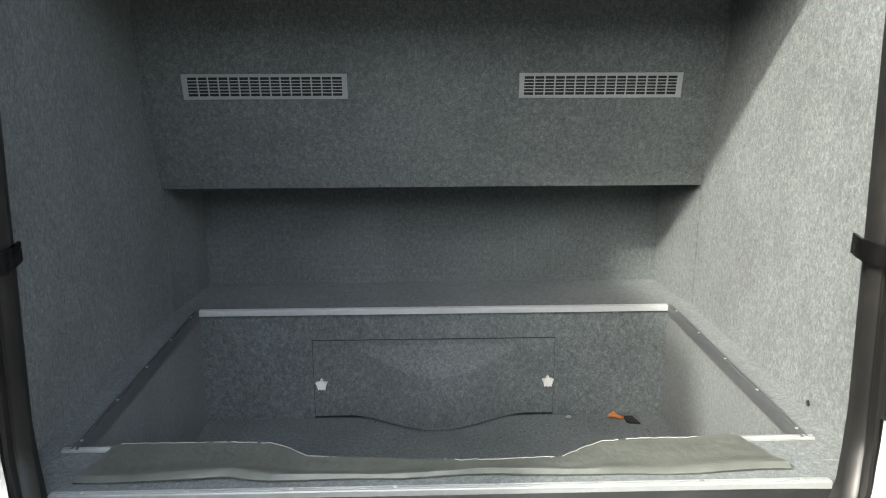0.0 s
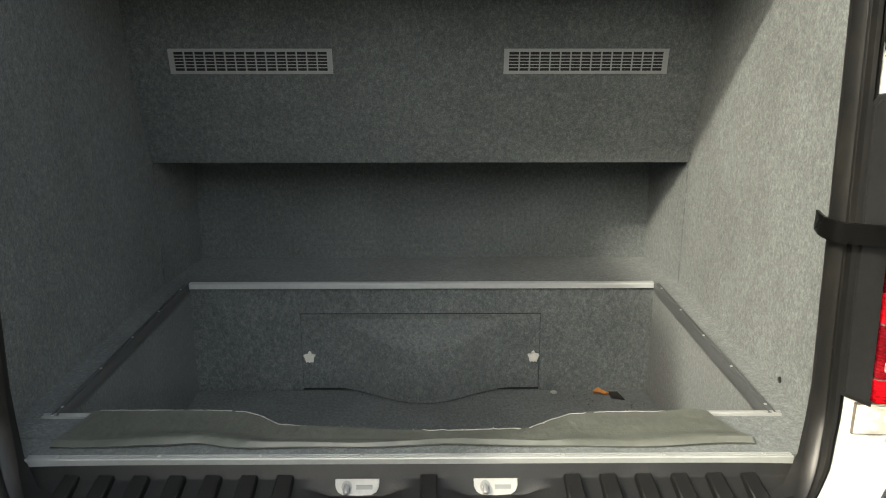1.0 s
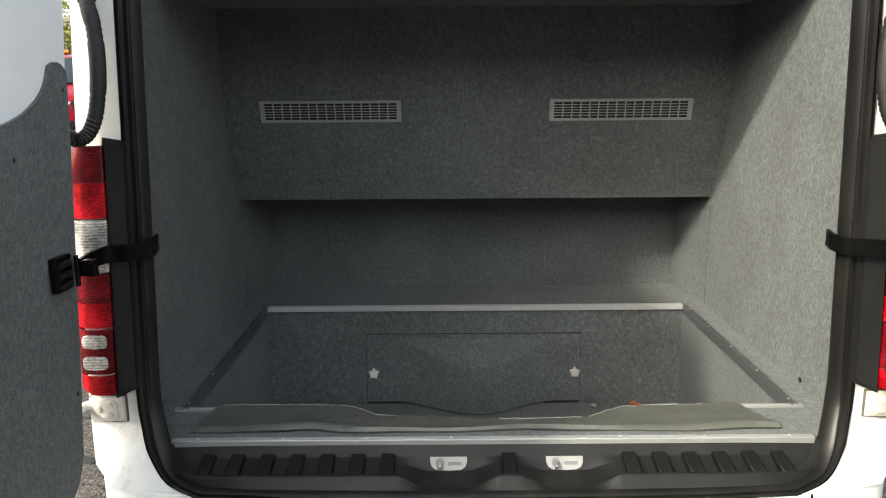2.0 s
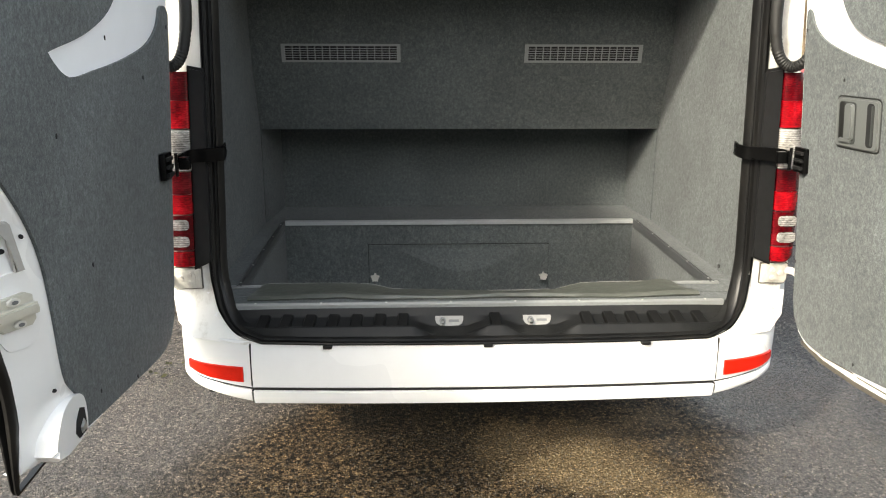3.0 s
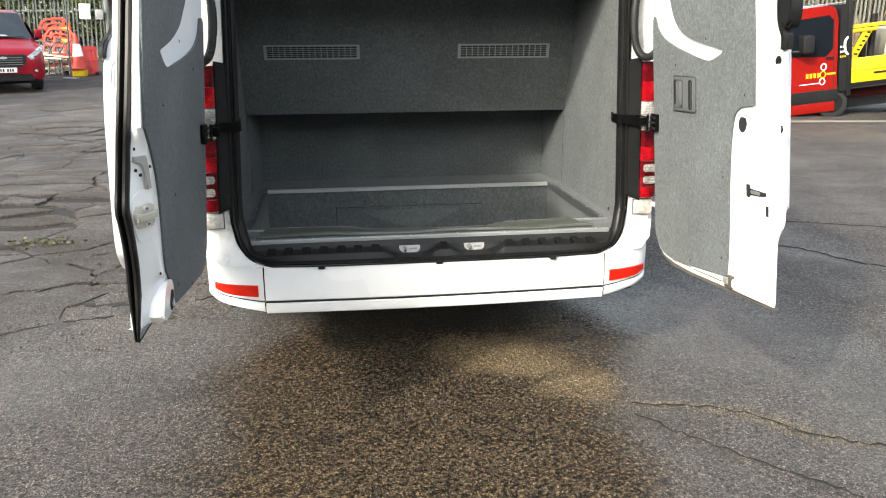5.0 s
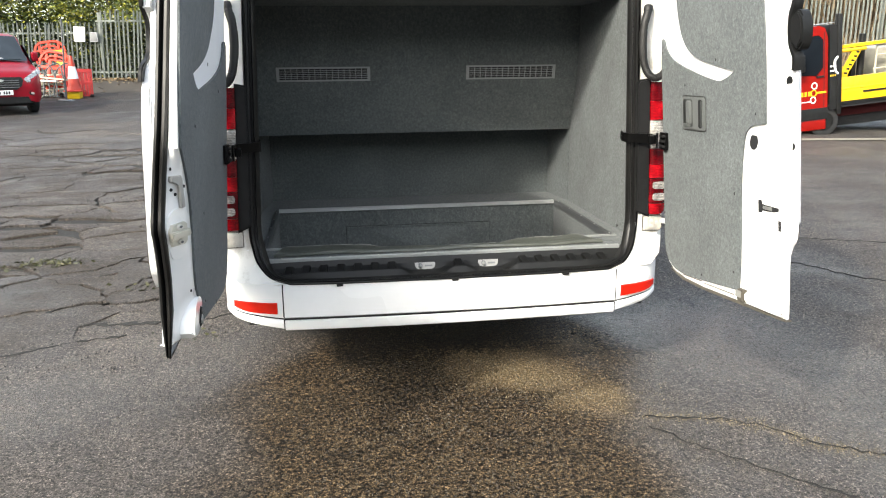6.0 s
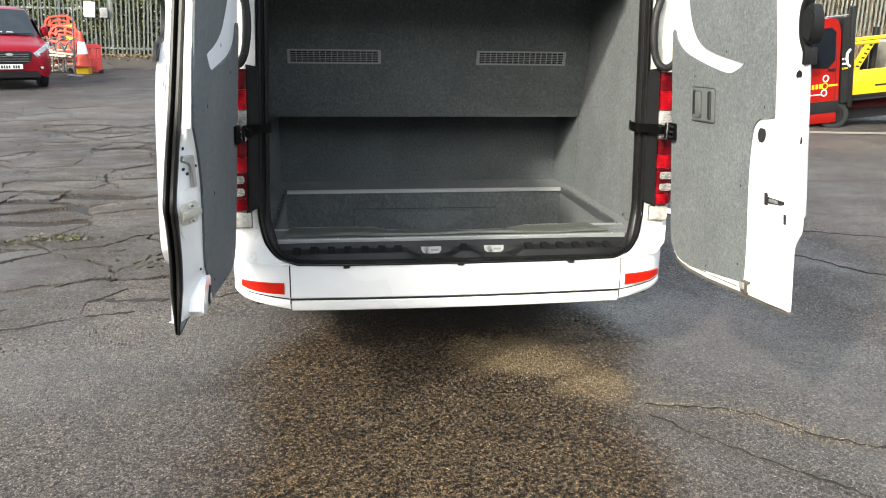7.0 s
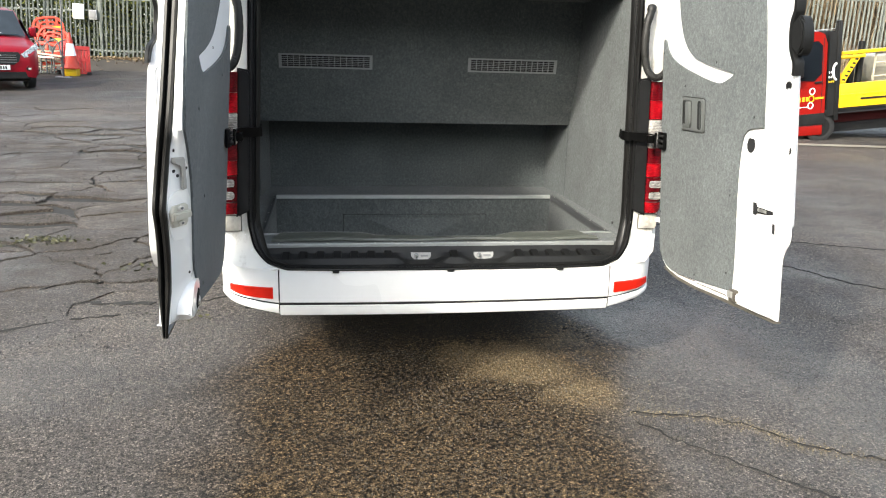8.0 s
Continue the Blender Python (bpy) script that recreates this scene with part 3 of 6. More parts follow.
def build_bumper():
    xs = [-0.741 + 1.482 * k / 24 for k in range(25)]

    def strip(prof):
        return [[(x, y - 0.022 * (1 - (x / 0.741) ** 2), z + 0.009) for y, z in prof] for x in xs]
    cover = [(0.24, 0.585), (0.185, 0.600), (0.15, 0.602), (0.134, 0.596), (0.126, 0.566), (0.122, 0.505), (0.124, 0.451), (0.132, 0.445), (0.16, 0.445)]
    part("bumper_cover", loft(strip(cover)), WHITE, van)
    lower = [(0.16, 0.4355), (0.134, 0.4355), (0.127, 0.432), (0.129, 0.406), (0.136, 0.390), (0.155, 0.381), (0.24, 0.381)]
    part("bumper_valance", loft(strip(lower)), WHITE, van)
    part("bumper_groove", loft(strip([(0.150, 0.431), (0.1345, 0.431), (0.1345, 0.449), (0.150, 0.449)])), DARK, van)
    part("bumper_backing", rounded((-0.9, 0.19, 0.41), (0.9, 0.26, 0.58), 0.01), DARK, van)

    def corner(side):
        path = smooth_path([(x, y, 0) for x, y in bumper_path()], 4)
        n = len(path) - 1

        def rows_of(prof):
            rows = []
            for i, p in enumerate(path):
                s = min(1.0, i / (n * 0.6))
                q = path[min(i + 1, n)] - path[max(i - 1, 0)]
                nrm = Vector((q.y, -q.x, 0)).normalized()
                rows.append([(side * (p.x - nrm.x * d), p.y - nrm.y * d, z + 0.009 * (z < 0.6) + dz * s) for d, z, dz in prof])
            return rows
        up = part("bumper_corner", loft(rows_of([(0.03, 0.616, 0.01), (0.006, 0.610, 0.01), (0.0, 0.585, 0.0), (0.0, 0.52, 0.015), (0.0, 0.458, 0.027), (0.004, 0.445, 0.035), (0.03, 0.445, 0.035)])), WHITE, van)
        part("bumper_corner_lower", loft(rows_of([(0.03, 0.437, 0.035), (0.004, 0.437, 0.035), (0.0, 0.431, 0.035), (0.0, 0.412, 0.04), (0.008, 0.396, 0.047), (0.03, 0.387, 0.053), (0.09, 0.387, 0.053)])), WHITE, van)
        part("bumper_groove", loft(rows_of([(0.03, 0.433, 0.035), (0.010, 0.433, 0.035), (0.010, 0.449, 0.035), (0.03, 0.449, 0.035)])), DARK, van)
        # shoulder that runs from the corner up into the pillar
        rows = []
        for z in (0.598, 0.625, 0.655, 0.685, 0.715, 0.745, 0.775):
            h = (z - 0.598) / 0.177
            row = []
            for i in range(9, n + 1):
                q = path[min(i + 1, n)] - path[max(i - 1, 0)]
                nrm = Vector((q.y, -q.x, 0)).normalized()
                a = max(0.0, -nrm.y)
                d = a * 0.105 * h ** 0.8 - (1 - a) * 0.018 * h ** 0.45 + 0.001
                p = path[i]
                row.append((side * (p.x - nrm.x * d), p.y - nrm.y * d, z))
            rows.append(row)
        part("bumper_shoulder", loft(rows), WHITE, van)
        # reflector let into the corner
        k0, k1 = 2, 15
        rows = []
        for i in range(k0, k1 + 1):
            p = path[i]
            q = path[i + 1] - path[i - 1]
            nrm = Vector((q.y, -q.x, 0)).normalized()
            t = (i - k0) / (k1 - k0)
            lo, hi = 0.465 + 0.010 * t, 0.519 + 0.001 * t
            lo += 0.014 * max(0.0, (t - 0.45) / 0.55) ** 1.8
            off = [(-0.002, lo), (0.0055, lo + 0.003), (0.0055, hi - 0.003), (-0.002, hi)]
            rows.append([(side * (p.x + nrm.x * d), p.y + nrm.y * d, z + 0.008) for d, z in off])
        part("reflector", loft(rows, caps=True), REFLECT, up, "red rectangular reflector")
    both_sides(corner)
    for x in (-0.5, 0.0, 0.5):
        part("bumper_clip", rounded((x - 0.014, 0.098, 0.594), (x + 0.014, 0.122, 0.607), 0.003), TRIM, van)


LATCHES = (-0.115, 0.175)


def tray_height(x, y):
    """The moulded step: a raised front rail that dips at each latch, a ribbed shelf behind it."""
    t = (y - 0.118) / 0.154
    away = min(abs(x - c) for c in LATCHES)
    rail = float(np.interp(t, [0.0, 0.06, 0.20, 0.23, 0.27, 0.31], [0.0, 0.004, 0.032, 0.0345, 0.033, -0.010]))
    shelf = float(np.interp(t, [0.0, 0.31, 0.90, 1.0], [0.0, -0.012, 0.028, 0.057]))
    z = 0.615 + max(rail, shelf)
    dip = max(0.0, min(1.0, (0.118 - away) / 0.062))
    low = 0.614 + float(np.interp(t, [0.0, 0.2, 0.74, 0.77, 0.92, 1.0], [0.0, 0.002, 0.002, 0.0, 0.040, 0.057]))
    return z * (1 - dip) + low * dip - 0.014 * min(1.0, max(0.0, (abs(x) - 0.62) / 0.10)) * max(0.0, 1.0 - t)


def build_step():
    xs, ys = np.linspace(-0.835, 0.835, 208), np.linspace(0.118, 0.272, 56)
    bm = loft([[(x, y + 0.035 * min(1.6, max(0.0, (abs(x) - 0.55) / 0.19)) ** 2 * (0.272 - y) / 0.154, tray_height(x, y)) for x in xs] for y in ys])
    step = part("step_tray", bm, PLASTIC, van, "black moulded plastic step over the bumper")
    rib = mesh_from("tread_rib", rounded((-0.0175, -0.044, -0.008), (0.0175, 0.044, 0.0185), 0.003, 1), TREAD)
    x = -0.72
    while x < 0.73:
        if min(abs(x - c) for c in LATCHES) > 0.13:
            piece("tread_rib", rib, step, pose(x, 0.216 + 0.012 * max(0.0, (abs(x) - 0.6) / 0.14), tray_height(x, 0.216) + 0.001, 17, 0, 6 * x / 0.7))
        x += 0.0755
    for c in LATCHES:
        def leant(u, v, w):
            """On the sloping back of the latch pocket."""
            return (c + u, 0.2385 + 0.65 * v - w, 0.616 + v + 0.2 * w)
        out = [(-0.030, 0.0), (0.030, 0.0), (0.040, 0.005), (0.046, 0.016), (0.046, 0.027), (-0.046, 0.027), (-0.046, 0.016), (-0.040, 0.005)]
        part("latch_pocket", prism([(u * 1.08, v * 1.2 - 0.0025) for u, v in out], leant, -0.004, 0.002, 0.001), TRIM, step)
        plate = part("latch_plate", prism(soften(out, 2), leant, 0.0022, 0.0042, 0.0008), LATCH, step, "white striker plate in a pocket of the step")
        part("latch_pin", tube([leant(-0.022, 0.014, 0.003), leant(-0.022, 0.014, 0.016), leant(-0.022, 0.007, 0.019)], 0.006, 10), STEEL, plate)
        part("latch_eye", disc(lambda u, v, w: leant(-0.022 + u, 0.014 + v, w), 0.011, 0.0043, 0.0052, 14), GREYPART, plate)
        part("latch_bar", prism([(-0.002, 0.010), (0.032, 0.010), (0.032, 0.017), (-0.002, 0.017)], leant, 0.0043, 0.0062, 0.0005), GREYPART, plate)


LAMP = [  # z from, z to, material of each lens
    (1.345, 1.428, "r"), (1.262, 1.344, "b"), (1.135, 1.258, "c"), (1.062, 1.131, "r"), (1.0, 1.061, "b"), (0.885, 0.996, "r"), (0.832, 0.881, "b")]


def build_lamps():
    def make(side):
        def xin(z):
            return 0.912 + (0.014 if side > 0 else 0.006) - 0.041 * (z - 0.84)

        def xout(z):
            return 1.012 - 0.033 * (z - 0.84)

        def xhouse(z):
            return 0.862 - 0.036 * (z - 0.83)
        body = [(xhouse(0.845), 0.845), (xin(0.82) + 0.004, 0.815), (xin(1.44) + 0.003, 1.445), (xhouse(1.43) + 0.012, 1.437), (xhouse(1.42), 1.42)]
        house = part("lamp_housing", prism(body, lambda u, v, w: (side * u, 0.262 - w, v), 0.0, 0.038, 0.008), TRIM, van, "black plastic lamp surround")
        for z0, z1, kind in LAMP:
            rows = []
            for k in range(9):
                z = z0 + (z1 - z0) * k / 8
                a, b = xin(z), xout(z)
                cut = 0.03 * max(0.0, (z - 1.36) / 0.08) ** 2 + 0.045 * max(0.0, (0.85 - z) / 0.03) ** 2
                edge = [(a, 0.262), (a, 0.222), (a + 0.006, 0.215), (a + 0.03, 0.209), (b - 0.035 - cut * 0.4, 0.212), (b - 0.012 - cut * 0.7, 0.228), (b - cut, 0.262), (b - cut, 0.34)]
                rows.append([(side * x, y, z) for x, y in edge])
            lens = part("tail_lamp_lens", loft(rows), {"r": RED_LENS, "b": RED_GLOW, "c": CLEAR_LENS}[kind], house, "glossy red lens" if kind != "c" else "clear ribbed lens")
        for zc in (0.966, 0.913):
            pts = []
            w, h = 0.030, 0.0175
            for k in range(16):
                a = 2 * math.pi * k / 16
                pts.append((math.copysign(abs(math.cos(a)) ** 0.5, math.cos(a)) * w, math.copysign(abs(math.sin(a)) ** 0.6, math.sin(a)) * h))
            cx = xin(zc) + 0.040
            part("reverse_lamp", prism(pts, lambda u, v, d: (side * (cx + u), 0.2125 - d, zc + v), 0.0, 0.004, 0.0015), CLEAR_LENS, house, "clear oblong lens")
        # hinge below the lamp
        # slightly larger dark plate draws a thin contour round the hinge
        part("hinge_outline", prism([(0.902, 0.752), (0.987, 0.749), (0.995, 0.764), (0.995, 0.817), (0.985, 0.825), (0.902, 0.821)], lambda u, v, w: (side * u, 0.2405 - w, v), -0.004, 0.004, 0.001), GRIME, van)
        plate = part("hinge", prism([(0.905, 0.755), (0.985, 0.752), (0.992, 0.765), (0.992, 0.815), (0.983, 0.822), (0.905, 0.818)], lambda u, v, w: (side * u, 0.243 - w, v), -0.004, 0.012, 0.003), HINGE, van, "painted steel door hinge with bolts")
        part("hinge_recess", prism([(0.922, 0.765), (0.978, 0.763), (0.978, 0.812), (0.93, 0.812), (0.922, 0.80)], lambda u, v, w: (side * u, 0.2305 - w, v), 0.0, 0.003, 0.001), HINGE, plate)
        bolt = mesh_from("hinge_bolt", disc(lambda u, v, w: (u, -w, v), 0.0085, 0.0, 0.006, 8, 0.002), HINGE)
        for bx, bz in ((0.94, 0.800), (0.966, 0.789), (0.94, 0.774)):
            piece("hinge_bolt", bolt, plate, pose(side * bx, 0.2275, bz))
        part("hinge_arm", tube(smooth_path([(side * 0.985, 0.245, 0.795), (side * 1.008, 0.215, 0.795), (side * 1.0, 0.150, 0.79)], 4), 0.012, 8), GRIMY, plate)
        # corrugated cable conduit between pillar and door
        run = ((0.905, 0.240, 1.76), (0.893, 0.222, 1.725), (0.882, 0.214, 1.68), (0.880, 0.212, 1.61), (0.885, 0.210, 1.545), (0.896, 0.206, 1.488), (0.914, 0.198, 1.452), (0.938, 0.186, 1.444), (0.957, 0.170, 1.475), (0.962, 0.155, 1.56), (0.958, 0.145, 1.72), (0.950, 0.145, 1.90))
        if side > 0:
            run = ((0.880, 0.240, 1.745), (0.868, 0.222, 1.715), (0.854, 0.214, 1.67), (0.850, 0.212, 1.60), (0.855, 0.210, 1.535), (0.868, 0.206, 1.482), (0.890, 0.198, 1.452), (0.918, 0.186, 1.448), (0.945, 0.170, 1.482), (0.955, 0.155, 1.56), (0.958, 0.145, 1.72), (0.950, 0.145, 1.90))
        path = smooth_path([(side * x, y, z) for x, y, z in run], 9)
        radii = []
        for i, p in enumerate(path):
            k = i / (len(path) - 1)
            plainpart = (0.10 < k < 0.16) or (0.22 < k < 0.36)
            radii.append(0.0200 if k < 0.06 else 0.0178 if plainpart else (0.0155 if i % 2 else 0.0176))
        part("cable_conduit", tube(path, 0.02, 12, radii=radii), CONDUIT, van, "dark corrugated cable conduit")
        # door check strap
        xb, yb = (0.920, 0.082) if side > 0 else (0.915, 0.010)
        band = smooth_path([(side * x, y, 1.190 - 0.002 * k) for k, (x, y) in enumerate(((0.80 + (0.016 if side < 0 else 0.004), 0.30), (0.788 + (0.020 if side < 0 else 0.006), 0.25), (0.806, 0.214), (0.845, 0.203), (0.900, 0.188), (xb - 0.012, yb + 0.062)))], 5)
        strap = part("check_strap", tube(band, 1.0, shape=[(-0.003, -0.020), (0.003, -0.020), (0.003, 0.020), (-0.003, 0.020)]), STRAP, van, "black rubber door check strap")
        br = part("strap_bracket", rounded((min(side * (xb - 0.006), side * (xb + 0.012)), yb - 0.015, 1.142), (max(side * (xb - 0.006), side * (xb + 0.012)), yb + 0.050, 1.216), 0.005), STRAP, strap, "black bracket on the door")
        for dz in (-0.022, 0.0, 0.022):
            part("bracket_rib", rounded((min(side * (xb - 0.016), side * (xb - 0.006)), yb - 0.012, 1.179 + dz - 0.005), (max(side * (xb - 0.016), side * (xb - 0.006)), yb + 0.030, 1.179 + dz + 0.005), 0.002), TRIM, br)
        part("bracket_pin", tube([(side * (xb - 0.018), yb + 0.044, 1.146), (side * (xb - 0.018), yb + 0.044, 1.212)], 0.005, 10), STRAP, br)
        part("strap_clip", rounded((min(side * (xb - 0.05), side * (xb - 0.022)), yb + 0.055, 1.162), (max(side * (xb - 0.05), side * (xb - 0.022)), yb + 0.075, 1.198), 0.003), STRAP, br)
    both_sides(make)


# ---------------------------------------------------------------- load bay
def build_bay():
    def lining(name, boxes, label=""):
        bm = bmesh.new()
        for lo, hi in boxes:
            box(bm, lo, hi)
        return part(name, bm, CARPET, van, label)
    for s in (-1, 1):
        lining("side_lining", [((min(s * 0.925, s * 0.95), 0.27, 0.60), (max(s * 0.925, s * 0.95), 1.456, 1.86))], "grey carpeted side wall")
        part("recess_side", prism([(s * 0.95, 1.4585), (s * 0.922, 1.4585), (s * 0.888, 1.7995), (s * 0.95, 1.7995)], lambda u, v, w: (u, v, w), 0.60, 1.118), CARPET, van, "grey carpeted recess side")
    # sloping bulkhead above the recess, unbroken; dark sheets stand in for cut-outs behind the vents
    prof = [(1.455, 1.12), (1.405, 1.265), (1.352, 1.40), (1.332, 1.50), (1.318, 1.62), (1.31, 1.845)]
    prof2 = [(y + 0.022, z) for y, z in prof[::-1]]
    bm = bmesh.new()
    xs = (-0.925, 0.925)
    loft([[(x, y, z) for y, z in prof + prof2] for x in xs], bm, close=True, caps=True)
    part("bulkhead_panel", bm, CARPET, van, "grey carpeted sloping bulkhead panel")
    lining("recess_roof", [((-0.925, 1.46, 1.122), (0.925, 1.86, 1.142))])
    lining("recess_back", [((-0.93, 1.80, 0.60), (0.93, 1.82, 1.12))], "grey carpeted recess back")
    for lo, hi in (((-0.925, 0.285, 0.64), (0.925, 0.365, 0.6785)), ((-0.925, 0.365, 0.64), (-0.70, 0.455, 0.68)), ((0.66, 0.365, 0.64), (0.925, 0.455, 0.68)), ((-0.925, 1.452, 0.64), (0.925, 1.80, 0.68)), ((-0.925, 0.455, 0.64), (-0.835, 1.452, 0.68)), ((0.835, 0.455, 0.64), (0.925, 1.452, 0.68))):
        lining("floor_deck", [(lo, hi)], "grey carpeted raised floor beside the well")
    lining("well_wall", [((-0.85, 1.452, 0.25), (0.85, 1.47, 0.64))], "grey carpeted well wall")
    part("well_wall", prism([(0.3675, 0.64), (0.365, 0.632), (0.975, 0.2355), (1.0, 0.2665), (0.39, 0.64)], lambda u, v, w: (w, u, v), -0.834, 0.834), CARPET, van)
    for s in (-1, 1):
        part("well_wall", prism([(0.37, 0.64), (0.37, 0.633), (0.978, 0.237), (1.4515, 0.237), (1.4515, 0.64)], lambda u, v, w: (w, u, v), min(s * 0.835, s * 0.853), max(s * 0.835, s * 0.853)), CARPET, van)
    lining("well_floor", [((-0.8345, 0.99, 0.2375), (0.8345, 1.4515, 0.265))], "grey carpeted well floor")
    lining("roof_lining", [((-0.93, 0.684, 1.825), (0.93, 1.33, 1.845))], "grey carpeted roof lining")
    part("roof_lining_slope", prism([(0.684, 1.826), (0.275, 2.345), (0.275, 2.37), (0.70, 1.846)], lambda u, v, w: (w, u, v), -0.93, 0.93), CARPET, van)
    # aluminium edges
    sill = bmesh.new()
    prof = [(0.270, 0.650), (0.270, 0.680), (0.2715, 0.6825), (0.2745, 0.6825), (0.2755, 0.6795), (0.2780, 0.6795), (0.2790, 0.6825), (0.2830, 0.6825), (0.2840, 0.6795), (0.2860, 0.6795), (0.2870, 0.682), (0.2890, 0.682), (0.290, 0.678), (0.290, 0.640)]
    loft([[(x, y, z) for y, z in prof] for x in (-0.815, 0.808)], sill, close=True, caps=True)
    strip = part("sill_strip", sill, ALU, van, "ribbed aluminium sill strip", 0)
    screw = mesh_from("screw_head", disc(lambda u, v, w: (u, v, w), 0.0042, 0.0, 0.0018, 10, 0.0006), STEEL)
    for k in range(8):
        piece("screw_head", screw, strip, pose(-0.75 + 0.214 * k, 0.2810, 0.6825))
    back = bmesh.new()
    prof = [(1.439, 0.668), (1.439, 0.685), (1.442, 0.688), (1.460, 0.688), (1.462, 0.6805), (1.446, 0.6805), (1.446, 0.668)]
    loft([[(x, y, z) for y, z in prof] for x in (-0.832, 0.832)], back, close=True, caps=True)
    part("edge_strip", back, ALU_BRIGHT, van, "pale aluminium edge strip")
    for s in (-1, 1):
        bm = bmesh.new()
        prof = [(0.831, 0.655), (0.831, 0.686), (0.833, 0.689), (0.836, 0.689), (0.838, 0.686), (0.844, 0.686), (0.846, 0.689), (0.849, 0.689), (0.850, 0.681), (0.835, 0.681), (0.835, 0.655)]
        loft([[(s * x, y, z) for x, z in prof] for y in (0.458, 1.435)], bm, close=True, caps=True)
        rail = part("edge_rail", bm, RAIL, van, "dull dark metal edge rail with screws")
        for k in range(5):
            piece("screw_head", screw, rail, pose(s * 0.842, 0.50 + 0.22 * k, 0.6862))
        bm = bmesh.new()
        prof = [(0.451, 0.681), (0.451, 0.686), (0.4535, 0.688), (0.4545, 0.685), (0.4585, 0.685), (0.460, 0.688), (0.467, 0.688), (0.467, 0.664), (0.462, 0.664), (0.462, 0.681)]
        ends = (-0.868, -0.70) if s < 0 else (0.66, 0.862)
        loft([[(x, y, z) for y, z in prof] for x in ends], bm, close=True, caps=True)
        st = part("edge_strip", bm, ALU, van, "ribbed aluminium edge strip")
        piece("screw_head", screw, st, pose(s * 0.845, 0.4565, 0.6856))
    # access flap with a bulge in its foot, and two star knobs
    rows_f, rows_b = [], []
    for k in range(9):
        rf, rb = [], []
        for j in range(49):
            x = -0.440 + 0.868 * j / 48
            c = min(1.0, abs(x - 0.005) / 0.315)
            hump = (0.5 + 0.5 * math.cos(math.pi * c)) ** 0.8
            fold = 0.545 - 0.075 * hump ** 0.7
            z = (0.281, 0.33, 0.40, fold - 0.006, fold, fold + 0.3 * (0.548 - fold), fold + 0.7 * (0.548 - fold), 0.552, 0.567)[k]
            out = (1.0, 1.0, 1.0, 1.0, 0.97, 0.68, 0.26, 0.0, 0.0)[k]
            if k == 0:
                z -= 0.012 * hump
            y = 1.440 - 0.105 * hump * out
            rf.append((x, y, z))
            rb.append((x, y + 0.010, z))
        rows_f.append(rf)
        rows_b.append(rb[::-1])
    bm = bmesh.new()
    loft([a + b for a, b in zip(rows_f, rows_b)], bm, close=True, caps=True)
    flap = part("access_flap", bm, CARPET, van, "grey carpeted access flap bulging at its foot", 14)
    part("flap_joint", rounded((-0.4432, 1.4503, 0.268), (0.4312, 1.4535, 0.5697), 0.001), DARK, flap)
    star = []
    for k in range(20):
        a = 2 * math.pi * k / 20 + math.pi / 2
        star.append(((0.0150 + 0.0045 * math.cos(5 * (a - math.pi / 2))) * math.cos(a), (0.0150 + 0.0045 * math.cos(5 * (a - math.pi / 2))) * math.sin(a)))
    for x in (-0.412, 0.405):
        knob = part("star_knob", prism(star, lambda u, v, w: (x + u * 1.15, 1.4385 - w, 0.410 + v * 1.15), 0.006, 0.024, 0.004), IVORY, flap, "off-white star knob")
        part("knob_collar", disc(lambda u, v, w: (x + u, 1.4385 - w, 0.410 + v), 0.009, -0.002, 0.008, 12), IVORY, knob)
    # vent grilles let into the bulkhead
    for xa, xb in ((-0.793, -0.277), (0.268, 0.790)):
        def on(u, v, w):
            return (u, 1.3500 - 0.2 * (v - 0.0) - w, 1.423 + v * 0.98)
        w_, h_ = xb - xa, 0.080
        # backing sheet in near-black paints the shade between the slats
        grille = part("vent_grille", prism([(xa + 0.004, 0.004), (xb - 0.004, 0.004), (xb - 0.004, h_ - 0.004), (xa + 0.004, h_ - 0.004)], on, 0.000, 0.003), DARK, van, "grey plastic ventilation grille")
        rim = 0.010
        for a, b, c, d in ((xa, 0, xb, rim), (xa, h_ - rim, xb, h_), (xa, rim, xa + 0.016, h_ - rim), (xb - 0.016, rim, xb, h_ - rim)):
            part("frame", prism([(a, b), (c, b), (c, d), (a, d)], on, 0.0, 0.011, 0.002), VENT, grille)
        n = 15
        for k in range(1, n):
            u = xa + 0.016 + (w_ - 0.032) * k / n
            part("upright", prism([(u - 0.0017, rim), (u + 0.0017, rim), (u + 0.0017, h_ - rim), (u - 0.0017, h_ - rim)], on, 0.003, 0.0085), VENT, grille)
        for k in range(1, 6):
            v = rim + (h_ - 2 * rim) * k / 6
            part("slat", prism([(xa + 0.016, v - 0.0015), (xb - 0.016, v - 0.0015), (xb - 0.016, v + 0.0015), (xa + 0.016, v + 0.0015)], on, 0.0032, 0.0078), VENT, grille)
    part("wall_plug", disc(lambda u, v, w: (0.925 - w, 0.612 + u, 0.697 + v), 0.0085, -0.001, 0.003, 12, 0.001), PLASTIC, van)


